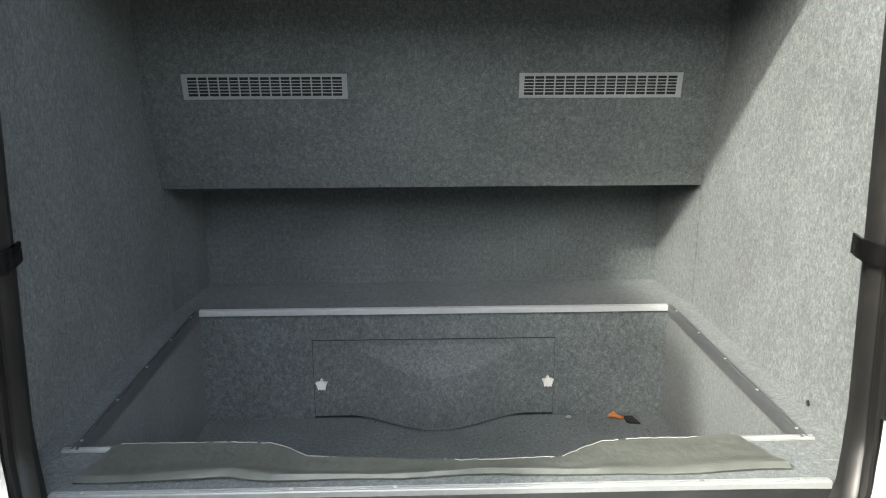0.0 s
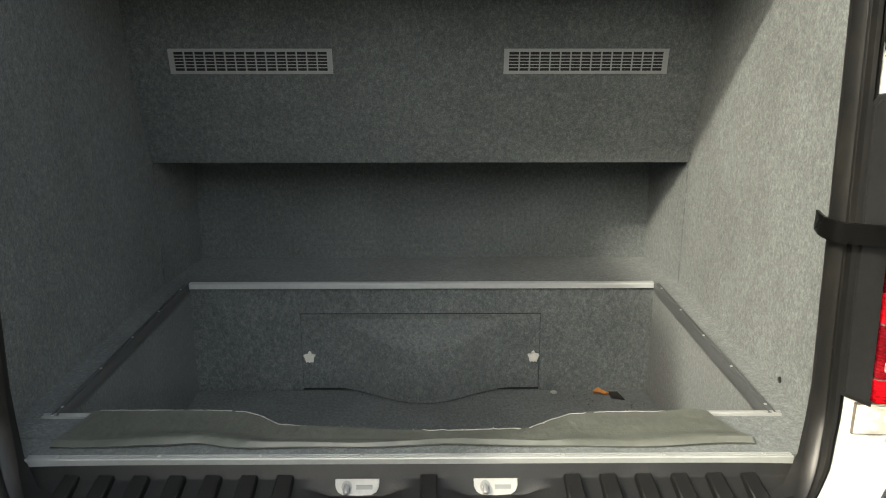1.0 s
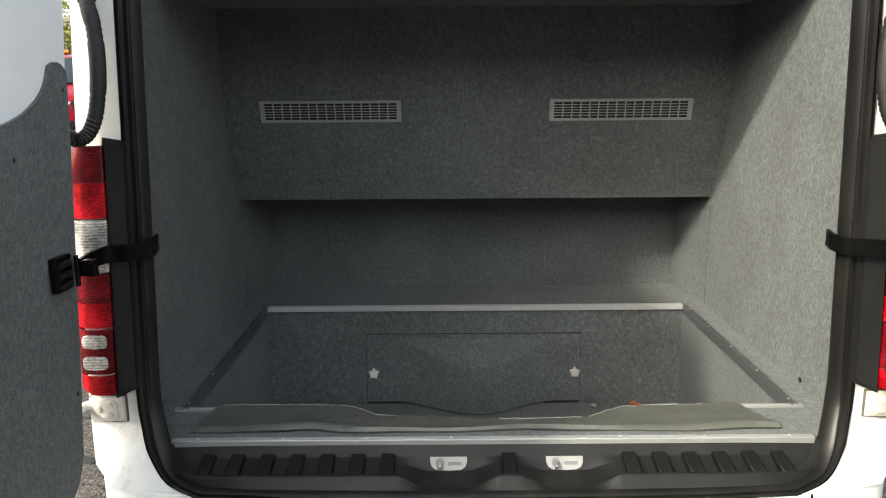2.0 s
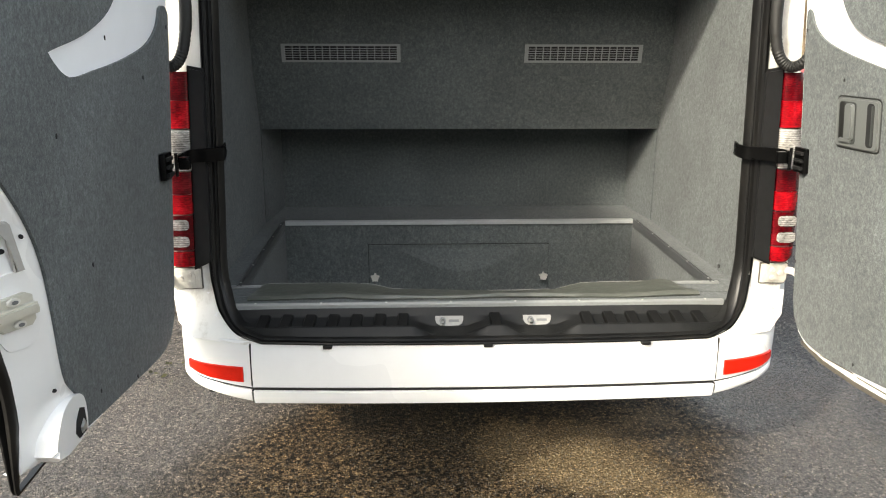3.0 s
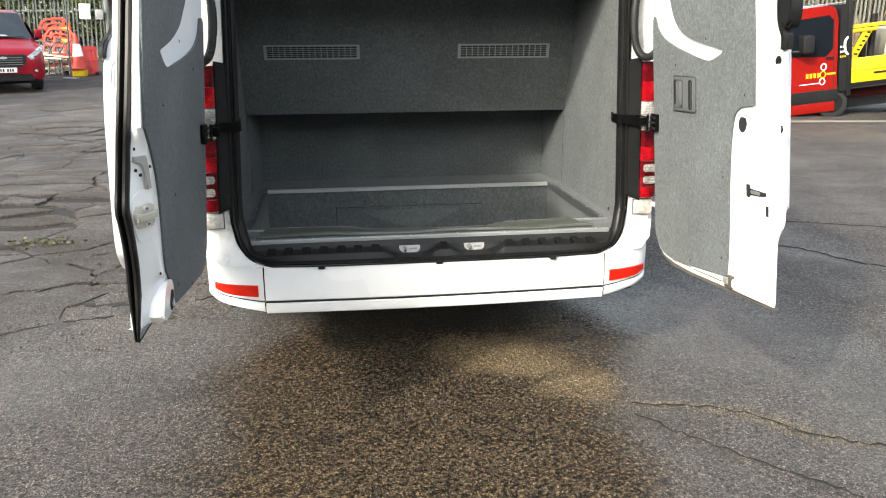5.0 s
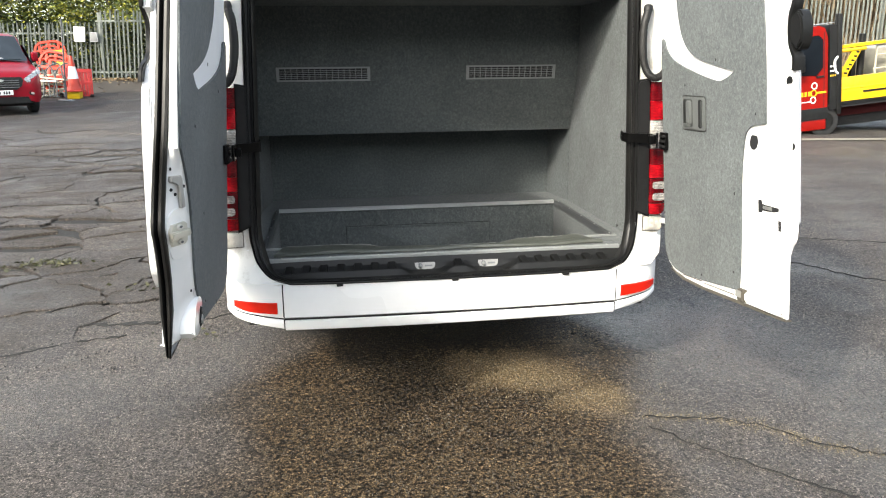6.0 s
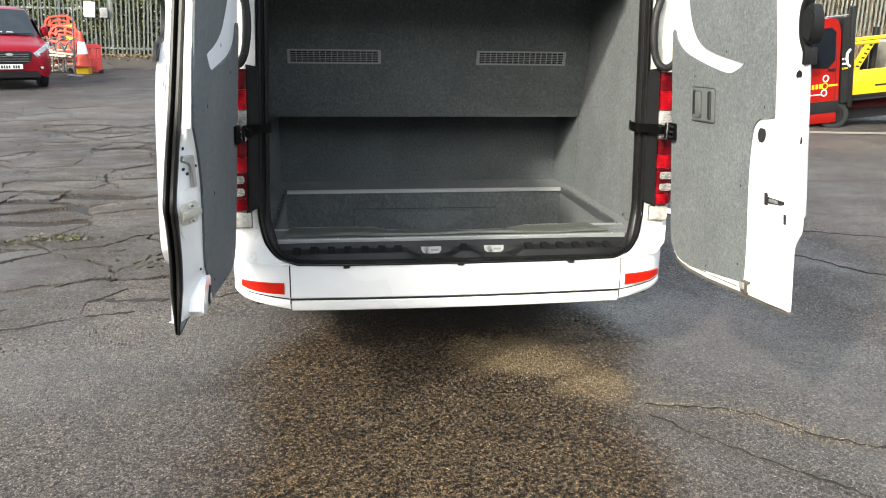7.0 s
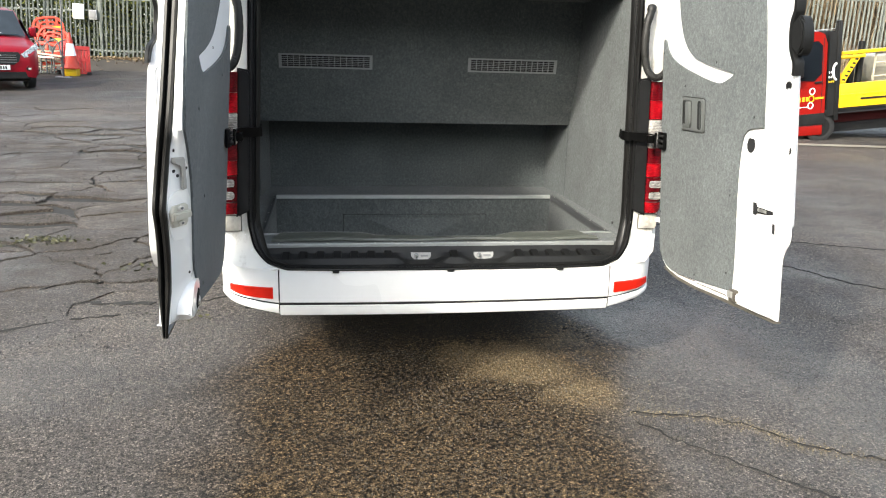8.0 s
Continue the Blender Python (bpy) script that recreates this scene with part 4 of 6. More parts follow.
def build_mat():
    """A cut vinyl sheet laid over the front edge of the well, its near edge rolled."""
    keys = [(-0.80, 0.466), (-0.72, 0.474), (-0.50, 0.472), (-0.40, 0.466), (-0.356, 0.443), (-0.306, 0.402), (-0.19, 0.388), (-0.05, 0.376), (0.10, 0.372), (0.26, 0.382), (0.307, 0.414), (0.36, 0.446), (0.435, 0.456), (0.58, 0.458), (0.76, 0.448)]

    def back(x):
        return float(np.interp(x, [k[0] for k in keys], [k[1] for k in keys]))
    rows, n = [], 130
    for i in range(n + 1):
        s = i / n
        row_top, row_low = [], []
        for j in range(15):
            t = j / 14
            xl, xr = -0.785 + 0.03 * t, 0.745 - 0.06 * t
            x = xl + (xr - xl) * s
            front = 0.315 + 0.004 * math.sin(9 * x + 1) + 0.003 * math.sin(21 * x) + 0.012 * math.exp(-((x + 0.47) / 0.05) ** 2)
            y = front + (back(x) - front) * t + (0.004 * noise.noise(Vector((x * 40, 1, 0))) if j == 14 else 0)
            roll = math.exp(-((t - 0.12) / 0.12) ** 2)
            crease = 0.007 * roll * (0.8 + 0.5 * math.sin(11 * x)) + 0.006 * max(0, noise.noise(Vector((x * 4, y * 9, 2)))) + 0.010 * math.exp(-((x - 0.62 - 0.5 * (y - 0.4)) / 0.05) ** 2) * t
            sag = -0.016 * max(0.0, (y - 0.475) / 0.06)
            z = 0.6895 + crease + sag + (-0.006 if j == 0 else 0)
            row_top.append((x, y, z))
            row_low.append((x, y + (0.002 if j == 0 else 0), z - 0.0045))
        rows.append(row_top + row_low[::-1])
    mat = solo("floor_mat", loft(rows, close=True, caps=True), VINYL, "crumpled grey vinyl sheet with frayed edge across the well", "mat")
    rnd = random.Random(3)
    for k in range(16):
        x = rnd.uniform(-0.72, 0.70)
        y = back(x) + rnd.uniform(-0.004, 0.003)
        z = 0.6905 - 0.016 * max(0.0, (y - 0.475) / 0.06)
        a, ln = rnd.uniform(0, 6.28), rnd.uniform(0.003, 0.006)
        part("loose_thread", tube([(x, y, z), (x + ln * 0.5 * math.cos(a), y + 0.5 * ln * math.sin(a), z + 0.003), (x + ln * math.cos(a), y + ln * math.sin(a), z + 0.001)], 0.0005, 5), FRAY, mat)
    for x0, x1 in ((-0.74, -0.43), (-0.42, -0.20), (0.02, 0.24), (0.26, 0.40), (0.42, 0.66)):
        edge = [(x, back(x) + 0.004 * noise.noise(Vector((x * 40, 1, 0))), 0.6912 + 0.0015 * noise.noise(Vector((x * 70, 2, 0)))) for x in np.linspace(x0, x1, 40)]
        part("frayed_edge", tube(edge, 0.0009, 5), FRAY, mat, "pale frayed cut edge")


def build_litter():
    leaf_mat = plain("dry_orange_leaf", (0.42, 0.16, 0.04), 0.8, vary=0.35, scale=90)
    rows = []
    for i in range(9):
        t = i / 8
        w = 0.021 * math.sin(math.pi * (0.06 + 0.94 * t)) + 0.001
        rows.append([(0.655 + 0.055 * (t - 0.5) + 0.004 * math.sin(7 * t), 1.405 + w * c, 0.268 + 0.012 * abs(c) + 0.006 * math.sin(5 * t) + (0.0012 if lay else 0)) for lay in (0, 1) for c in ((-1, -0.5, 0, 0.5, 1) if not lay else (1, 0.5, 0, -0.5, -1))])
    solo("dry_leaf", loft(rows, close=True, caps=True), leaf_mat, "curled orange-brown dry leaf on the well floor", "leaf")
    solo("black_tag", prism([(0.690, 1.37), (0.735, 1.362), (0.722, 1.425), (0.685, 1.425)], lambda u, v, w: (u, v, w), 0.2655, 0.2695, 0.001), DARK, "small black rubber tag on the carpet", "tag")
    bm = bmesh.new()
    bmesh.ops.create_icosphere(bm, subdivisions=2, radius=0.009)
    for v in bm.verts:
        v.co = Vector((0.485, 1.415, 0.2715)) + Vector((v.co.x * 1.5, v.co.y, v.co.z * 0.7)) * (1 + 0.35 * noise.noise(v.co * 160))
    solo("paper_scrap", bm, FRAY, "crumpled white paper scrap on the well floor", "scrap")
    rnd = random.Random(8)
    bm = bmesh.new()
    for k in range(46):
        x, y = (rnd.uniform(0.3, 0.81), rnd.uniform(1.30, 1.445)) if k < 26 else (rnd.uniform(-0.8, 0.8), rnd.uniform(0.7, 1.44))
        r = rnd.uniform(0.0010, 0.0024)
        m = Matrix.Translation((x, y, 0.2655)) @ Euler((rnd.random() * 6, rnd.random() * 6, 0)).to_matrix().to_4x4()
        bmesh.ops.create_cube(bm, size=r * 1.6, matrix=m)
    solo("crumbs", bm, EARTH, "scattered dark crumbs on the carpet", "crumbs", "stuff")


# ---------------------------------------------------------------- rear doors
def build_door(side):
    yaw = (0.026, -0.83) if side > 0 else (-0.008, -0.83)
    ln = math.hypot(*yaw)
    du = Vector((yaw[0] / ln, yaw[1] / ln, 0))
    p0, lean = (Vector((1.029, 0.13, 0)), -0.085) if side > 0 else (Vector((-1.021, 0.2, 0)), 0.068)
    out = Vector((-du.y, du.x, 0)) * side            # away from the bay
    p0 = p0 + out * 0.006

    if side < 0:
        p0 = p0 + Vector((0.010, -0.088, 0))

    def on(u, z, w):
        """w: metres from the inner skin towards the bay (negative: towards the outer skin)."""
        if side > 0:
            low = min(1.0, max(0.0, (1.25 - z) / 0.4))
            u += 0.024 * u * low
            z += (0.010 + 0.008 * u) * min(1.0, max(0.0, (0.74 - z) / 0.12))
        p = p0 + du * (u * (1.10 if side > 0 else 1.08)) - out * w
        z = z + 0.07 * u * (1.53 - z) if side > 0 else z + 0.03 - 0.031 * (z - 0.65)
        return (p.x + lean * z, p.y, z)

    if side > 0:
        rim = [(0.0, 0.70), (0.018, 0.640), (0.06, 0.600), (0.16, 0.578), (0.30, 0.572), (0.56, 0.578), (0.802, 0.580), (0.806, 0.60), (0.808, 0.83), (0.820, 0.868), (0.842, 0.905), (0.848, 0.95), (0.850, 1.46), (0.848, 1.52), (0.834, 1.55), (0.828, 1.60), (0.828, 1.66), (0.842, 1.70), (0.838, 1.78), (0.81, 1.92), (0.785, 2.10), (0.66, 2.36), (0.08, 2.36), (0.006, 2.28)]
        door = part("rear_door", prism(soften(rim), on, -0.010, 0.0, 0.003), WHITE, van, "white rear door standing open")
        skin = [(0.0, 0.70), (0.03, 0.66), (0.30, 0.62), (0.64, 0.62), (0.68, 0.66), (0.695, 0.86), (0.765, 0.95), (0.765, 1.46), (0.74, 1.72), (0.70, 2.10), (0.62, 2.38), (0.06, 2.38), (0.004, 2.30)]
        part("outer_skin", prism(skin, on, -0.082, -0.0145, 0.012), WHITE, door)
    else:
        rim = [(-0.012, 0.70), (0.012, 0.650), (0.06, 0.615), (0.30, 0.615), (0.56, 0.625), (0.60, 0.66), (0.66, 0.84), (0.71, 1.05), (0.80, 1.28), (0.80, 1.50), (0.77, 1.75), (0.73, 2.06), (0.64, 2.22), (0.06, 2.24), (-0.012, 2.17)]
        door = part("rear_door", prism(rim, on, -0.078, 0.0, 0.006), SKYLIT_WHITE, van, "white rear door standing open")
        skin = [(-0.02, 0.86), (0.05, 0.82), (0.70, 0.82), (0.745, 0.832), (0.775, 0.86), (0.809, 0.903), (0.827, 0.974), (0.838, 1.074), (0.852, 1.234), (0.857, 1.311), (0.847, 1.446), (0.831, 1.475), (0.808, 1.515), (0.76, 1.535), (0.746, 1.56), (0.744, 1.62), (0.765, 1.654), (0.812, 1.682), (0.81, 1.80), (0.78, 1.95), (0.73, 2.08), (0.62, 2.25), (0.05, 2.25), (-0.02, 2.18)]
        part("outer_skin", prism(soften(skin), on, -0.100, -0.074, 0.006), WHITE, door)
    if side > 0:
        part("edge_flange", prism(soften([(0.772, 0.640), (0.798, 0.606), (0.803, 0.83), (0.815, 0.872), (0.836, 0.908), (0.842, 0.95), (0.842, 1.44), (0.822, 1.44), (0.815, 0.965), (0.798, 0.915), (0.782, 0.85)], 2), on, 0.0005, 0.009, 0.004), WHITE, door)
        part("foot_pressing", prism(soften([(0.575, 0.590), (0.70, 0.586), (0.786, 0.590), (0.760, 0.628), (0.70, 0.652), (0.63, 0.640), (0.585, 0.622)], 3), on, 0.0005, 0.012, 0.006), WHITE, door)
        part("bottom_hem", prism([(0.06, 0.6035), (0.10, 0.592), (0.16, 0.5845), (0.30, 0.580), (0.56, 0.585), (0.795, 0.586), (0.795, 0.603), (0.56, 0.605), (0.30, 0.594), (0.19, 0.592), (0.12, 0.599), (0.075, 0.612)], on, 0.0005, 0.005, 0.002), GRIMY, door, "folded hem with brown grime")
        for u0, u1 in ((0.15, 0.30), (0.315, 0.52), (0.60, 0.79)):
            part("hem_seam", prism([(u0, 0.5905), (u1, 0.5945), (u1, 0.5985), (u0, 0.5935)], on, 0.0052, 0.0062, 0.0003), GRIME, door)
        part("bottom_flange", prism([(0.05, 0.600), (0.16, 0.578), (0.30, 0.572), (0.56, 0.578), (0.80, 0.578), (0.80, 0.570), (0.30, 0.560), (0.15, 0.566), (0.045, 0.590)], on, -0.022, 0.004, 0.002), GRIME, door, "door bottom flange with brown grime")
    # carpet panel: one sheet with a curved slot where the painted frame shows
    panel = [(0.016, 1.590), (0.014, 1.3), (0.008, 0.76), (0.012, 0.70), (0.026, 0.654), (0.055, 0.622), (0.085, 0.607), (0.13, 0.598), (0.192, 0.596), (0.36, 0.606), (0.548, 0.622), (0.552, 0.66), (0.557, 0.722), (0.560, 0.85), (0.563, 0.959), (0.567, 1.04), (0.572, 1.104), (0.580, 1.17), (0.592, 1.228), (0.606, 1.262), (0.632, 1.282), (0.66, 1.290), (0.711, 1.296)]
    if side < 0:
        panel = [(0.002, 1.585), (-0.004, 1.3), (-0.004, 0.70), (0.010, 0.655), (0.030, 0.625), (0.06, 0.608), (0.12, 0.600), (0.30, 0.615), (0.585, 0.645), (0.600, 0.70), (0.640, 0.76), (0.672, 0.80), (0.690, 0.86), (0.703, 0.93), (0.728, 1.05), (0.752, 1.12), (0.790, 1.19), (0.835, 1.25), (0.864, 1.285)]
    free = 0.711 if side > 0 else 0.866
    panel += [(free - 0.004, 1.50), (free - 0.02, 1.73), (free - 0.05, 1.90), (free - 0.09, 2.0), (free - 0.16, 2.04)]
    if side > 0:
        panel += [(0.20, 2.04), (0.15, 2.0), (0.136, 1.90), (0.142, 1.771), (0.150, 1.71), (0.161, 1.665), (0.182, 1.612), (0.215, 1.569), (0.260, 1.540), (0.318, 1.520), (0.42, 1.500), (0.536, 1.481), (0.496, 1.458), (0.439, 1.442)]
        panel += [(0.36, 1.452), (0.264, 1.474), (0.18, 1.496), (0.11, 1.521), (0.075, 1.543), (0.052, 1.567), (0.036, 1.60), (0.024, 1.608)]
    else:
        panel += [(0.32, 2.04), (0.27, 2.0), (0.256, 1.90), (0.262, 1.771), (0.276, 1.71), (0.302, 1.665), (0.345, 1.622), (0.395, 1.578), (0.460, 1.546), (0.550, 1.518), (0.675, 1.494), (0.640, 1.464), (0.592, 1.440)]
        panel += [(0.47, 1.450), (0.36, 1.463), (0.25, 1.482), (0.17, 1.502), (0.118, 1.528), (0.085, 1.558), (0.068, 1.598), (0.050, 1.606), (0.020, 1.602)]
    part("carpet_panel", prism(soften(panel), on, 0.001, 0.008, 0.0015), CARPET, door, "grey carpet lining with curved slot")
    # painted end of the passive door: lining edge (ui) to seal (ue, we)
    zs = [0.60, 0.63, 0.66, 0.70, 0.76, 0.80, 0.86, 0.93, 1.05, 1.12, 1.19, 1.25, 1.285, 1.5, 1.75, 1.95]
    ui = [0.585, 0.60, 0.605, 0.612, 0.660, 0.694, 0.705, 0.715, 0.736, 0.756, 0.798, 0.846, 0.878, 0.868, 0.83, 0.79]
    zb = [0.60, 0.66, 0.715, 0.79, 0.865, 0.94, 1.01, 1.045, 1.11, 1.155, 1.235, 1.29, 1.39, 1.54, 1.66, 1.95]
    ub = [0.762, 0.770, 0.770, 0.775, 0.790, 0.815, 0.845, 0.862, 0.855, 0.850, 0.858, 0.865, 0.852, 0.822, 0.80, 0.74]
    wb = [-0.046, -0.046, -0.046, -0.046, -0.045, -0.045, -0.045, -0.045, -0.044, -0.043, -0.036, -0.031, -0.028, -0.028, -0.028, -0.028]

    def end_face(s, z, d=0.0):
        """s: 0 at the seal, 1 at the lining; d: metres proud of the painted end."""
        a = Vector((float(np.interp(z, zs, ui)), 0.0))
        b = Vector((float(np.interp(z, zb, ub)), float(np.interp(z, zb, wb))))
        p = b.lerp(a, s)
        t = (a - b).normalized()
        nrm = Vector((-t.y, t.x))
        if nrm.x < 0:
            nrm = -nrm
        p += nrm * (d + 0.007 * math.sin(math.pi * min(1.0, max(0.0, s))))
        return on(p.x, z, p.y)

    if side < 0:
        levels = [z for z in sorted(set(zs + zb + [0.646, 1.028, 1.035, 0.985, 0.975])) if z > 0.645]
        rows = []
        for z, pull in ((0.634, 0.05), (0.637, 0.016), (0.641, 0.004)):
            a, b = float(np.interp(z, zb, ub)), float(np.interp(z, zs, ui))
            rows.append([on(a - 0.006, z, -0.082), on(a, z, -0.060)] + [end_face(s, z, -pull) for s in (0.0, 0.06, 0.2, 0.4, 0.6, 0.8, 0.94, 1.0)] + [on(b - 0.02, z, -0.002 - pull)])
        for z in levels:
            row = [end_face(s, z) for s in (0.0, 0.06, 0.2, 0.4, 0.6, 0.8, 0.94, 1.0)]
            a, b = float(np.interp(z, zb, ub)), float(np.interp(z, zs, ui))
            rows.append([on(a - 0.006, z, -0.082), on(a, z, -0.060)] + row + [on(b - 0.02, z, 0.0012)])
        part("edge_return", loft(rows), WHITE, door)
        seal_pts = smooth_path([on(float(np.interp(z, zb, ub)) + 0.004, z, float(np.interp(z, zb, wb)) - 0.017) for z in (1.95, 1.80, 1.66, 1.54, 1.39, 1.29, 1.20, 1.11, 1.045, 1.01, 0.94, 0.865, 0.79, 0.70, 0.64, 0.60)] + [on(0.74, 0.598, -0.062), on(0.60, 0.605, -0.062), on(0.30, 0.60, -0.062), on(0.05, 0.62, -0.062)], 5)
        shape = [(-1, -0.5), (-1, 0.3), (-0.8, 0.62), (-0.5, 0.7), (-0.28, 0.35), (-0.12, -0.1), (0.02, 0.2), (0.2, 0.75), (0.6, 0.85), (0.9, 0.5), (1, 0.1), (1, -0.5)]
        slim = [0.019 * min(1.0, max(0.32, 0.32 + 0.68 * (q.z - 0.62) / 0.16)) for q in seal_pts]
        part("weatherstrip", tube(seal_pts, 0.020, shape=shape, up=(0, 1, 0), radii=slim), RUBBER, door, "black rubber weatherstrip with two lips")
    plug = mesh_from("grommet", disc(lambda u, v, w: (u, v, w), 0.0145, 0.0, 0.004, 14, 0.0012), TRIM)
    basis = Matrix((du, Vector((0, 0, 1)), -out)).transposed().to_4x4()

    def stuck(me, name, u, z, w=0.0, scale=(1, 1, 1)):
        ob = piece(name, me, door)
        ob.matrix_basis = Matrix.Translation(on(u, z, w)) @ basis @ Matrix.Diagonal((*scale, 1))
        return ob
    hole = mesh_from("panel_hole", disc(lambda u, v, w: (u, v, w), 0.006, 0.0, 0.0016, 10), DARK)
    for u, z in ((0.022, 1.55), (0.20, 1.42), (0.42, 1.52), (0.52, 0.70), (0.30, 0.625), (0.012, 0.86), (0.53, 1.02), (0.66, 1.33)):
        stuck(hole, "panel_hole", u, z, 0.0078, (0.5, 0.9, 1))
    if side > 0:
        for u, z in ((0.822, 1.45), (0.838, 1.23), (0.10, 1.80)):
            stuck(plug, "grommet", u, z)
        stuck(hole, "access_hole", 0.640, 1.228, 0.0003, (4.2, 4.8, 1))
        # recessed pull handle
        u0, u1, z0, z1 = 0.182, 0.350, 1.242, 1.376
        def cell(a0, b0, a1, b1, r=0.006):
            """Rounded outline inside the handle plate, in shares of its width and height."""
            ua, ub_, va, vb = u0 + (u1 - u0) * a0, u0 + (u1 - u0) * a1, z0 + (z1 - z0) * b0, z0 + (z1 - z0) * b1
            pts = []
            for cx, cy, q in ((ub_ - r, va + r, -90), (ub_ - r, vb - r, 0), (ua + r, vb - r, 90), (ua + r, va + r, 180)):
                pts += [(cx + r * math.cos(radians(q + k)), cy + r * math.sin(radians(q + k))) for k in (0, 30, 60, 90)]
            return pts
        # shade inside the pull's recesses is painted with darker tones of its plastic
        dark_grip = plain("gap_and_shade_plastic", (0.014, 0.0145, 0.014), 0.5, vary=0.12, scale=150)
        grip = plain("warm_grey_grip_plastic", (0.108, 0.115, 0.112), 0.5, vary=0.08, scale=150)
        pocket = plain("shaded_grey_pocket_plastic", (0.032, 0.035, 0.034), 0.5, vary=0.1, scale=150)
        rec = part("handle_plate", prism(cell(0.0, 0.0, 1.0, 1.0, 0.014), on, 0.002, 0.015, 0.004), grip, door, "grey plastic recessed door pull")
        part("handle_gap", prism(cell(-0.028, -0.030, 1.020, 1.032, 0.016), on, 0.002, 0.0088, 0.0005), dark_grip, rec)
        part("pull_pocket", prism(cell(0.09, 0.09, 0.50, 0.92, 0.010), on, 0.0151, 0.0158, 0.0002), pocket, rec)
        part("pocket_shade", prism(cell(0.10, 0.10, 0.24, 0.91, 0.008), on, 0.0159, 0.0163, 0.0001), dark_grip, rec)
        part("pull_lever", prism(cell(0.27, 0.17, 0.47, 0.89, 0.009), on, 0.0160, 0.024, 0.004), grip, rec)
        part("lever_foot", prism(cell(0.13, 0.10, 0.42, 0.20, 0.005), on, 0.0160, 0.021, 0.003), grip, rec)
        part("grip_slot", prism(cell(0.75, 0.08, 0.91, 0.93, 0.010), on, 0.0151, 0.0158, 0.0002), DARK, rec)
        part("grip_bar", prism(cell(0.86, 0.12, 0.905, 0.89, 0.003), on, 0.0159, 0.018, 0.0006), pocket, rec)
        lock = part("lock_slot", prism([(0.660, 0.972), (0.676, 0.972), (0.680, 0.982), (0.745, 0.985), (0.765, 0.990), (0.765, 1.002), (0.68, 1.004), (0.676, 1.018), (0.660, 1.018)], on, 0.0, 0.003, 0.001), DARK, door, "dark latch opening")
        part("lock_tongue", rounded_on(on, 0.69, 0.735, 0.988, 1.0, 0.002, 0.008), STEEL, lock)
        part("drain_slot", prism([(0.764, 0.92), (0.776, 0.92), (0.776, 0.957), (0.764, 0.957)], on, 0.0, 0.002), DARK, door)
        part("corner_buffer", rounded_on(on, 0.556, 0.590, 0.584, 0.636, -0.004, 0.022), GRIME, door, "grimy grey corner buffer")
        part("buffer_cap", rounded_on(on, 0.560, 0.586, 0.604, 0.632, 0.0225, 0.030), LATCH, door)
    # black plastic bracket hugging a notch in the free edge
    if side > 0:
        line = smooth_path([on(u, z, -0.004) for u, z in ((0.850, 1.485), (0.852, 1.525), (0.842, 1.548), (0.832, 1.575), (0.828, 1.62), (0.832, 1.665), (0.845, 1.70), (0.842, 1.76), (0.825, 1.86))], 4)
        br = part("edge_bracket", tube(line, 0.010, shape=[(-0.7, -1.6), (0.7, -1.6), (0.9, 0), (0.7, 1.6), (-0.7, 1.6), (-0.9, 0)], up=tuple(out)), PLASTIC, door, "black plastic bracket with oval pad")
        part("oval_pad", disc(lambda u, v, w: on(0.864 + u, 1.614 + v, w), 0.029, -0.022, 0.012, 28, 0.006, ratio=2.2), PLASTIC, br)
        part("pad_face", disc(lambda u, v, w: on(0.864 + u, 1.614 + v, w), 0.022, 0.0122, 0.015, 28, 0.001, ratio=2.4), TRIM, br)
        part("bracket_foot", rounded_on(on, 0.842, 0.860, 1.488, 1.528, -0.010, 0.006), PLASTIC, br)
    else:
        line = [(0.852, 1.474), (0.848, 1.502), (0.828, 1.523), (0.778, 1.540), (0.754, 1.562), (0.747, 1.60), (0.750, 1.632), (0.774, 1.657), (0.818, 1.684), (0.823, 1.72), (0.815, 1.80)]
        part("edge_bracket", prism(soften(line + [(u - 0.034, z) for u, z in line[::-1]], 2), on, -0.1075, -0.0955, 0.003), PLASTIC, door, "black plastic bracket")

        def edge(a, z, d):
            return end_face(a, z, d)
        lev = part("release_lever", prism([(0.10, 1.200), (0.64, 1.200), (0.68, 1.192), (0.68, 1.095), (0.52, 1.095), (0.50, 1.165), (0.40, 1.178), (0.16, 1.180), (0.08, 1.186)], edge, 0.001, 0.013, 0.003), LEVER, door, "grey plastic release lever")
        boss = [(0.04, 0.985), (0.03, 1.02), (0.04, 1.055), (0.10, 1.078), (0.24, 1.092), (0.70, 1.092), (0.80, 1.06), (0.80, 0.965), (0.68, 0.936), (0.16, 0.930), (0.07, 0.952)]
        part("striker_boss", prism(soften(boss), edge, -0.006, 0.0035, 0.0015), WHITE, door)
        st = part("striker_plate", prism([(0.12, 0.978), (0.62, 0.976), (0.72, 0.986), (0.74, 1.04), (0.62, 1.05), (0.18, 1.05), (0.08, 1.03), (0.08, 0.99)], edge, 0.0, 0.010, 0.002), STRIKER, door, "pale steel striker plate")
        part("striker_loop", prism([(0.04, 1.002), (0.72, 1.002), (0.74, 1.010), (0.72, 1.026), (0.06, 1.028), (0.04, 1.02)], edge, 0.010, 0.024, 0.004), STRIKER, st)
        for z in (1.039, 0.988):
            part("striker_bolt", disc(lambda u, v, w: edge(0.40 + u * 12, z + v, w), 0.0085, 0.009, 0.014, 12, 0.001), IVORY, st)
            part("bolt_socket", disc(lambda u, v, w: edge(0.40 + u * 12, z + v, w), 0.0045, 0.0145, 0.0152, 8), GREYPART, st)
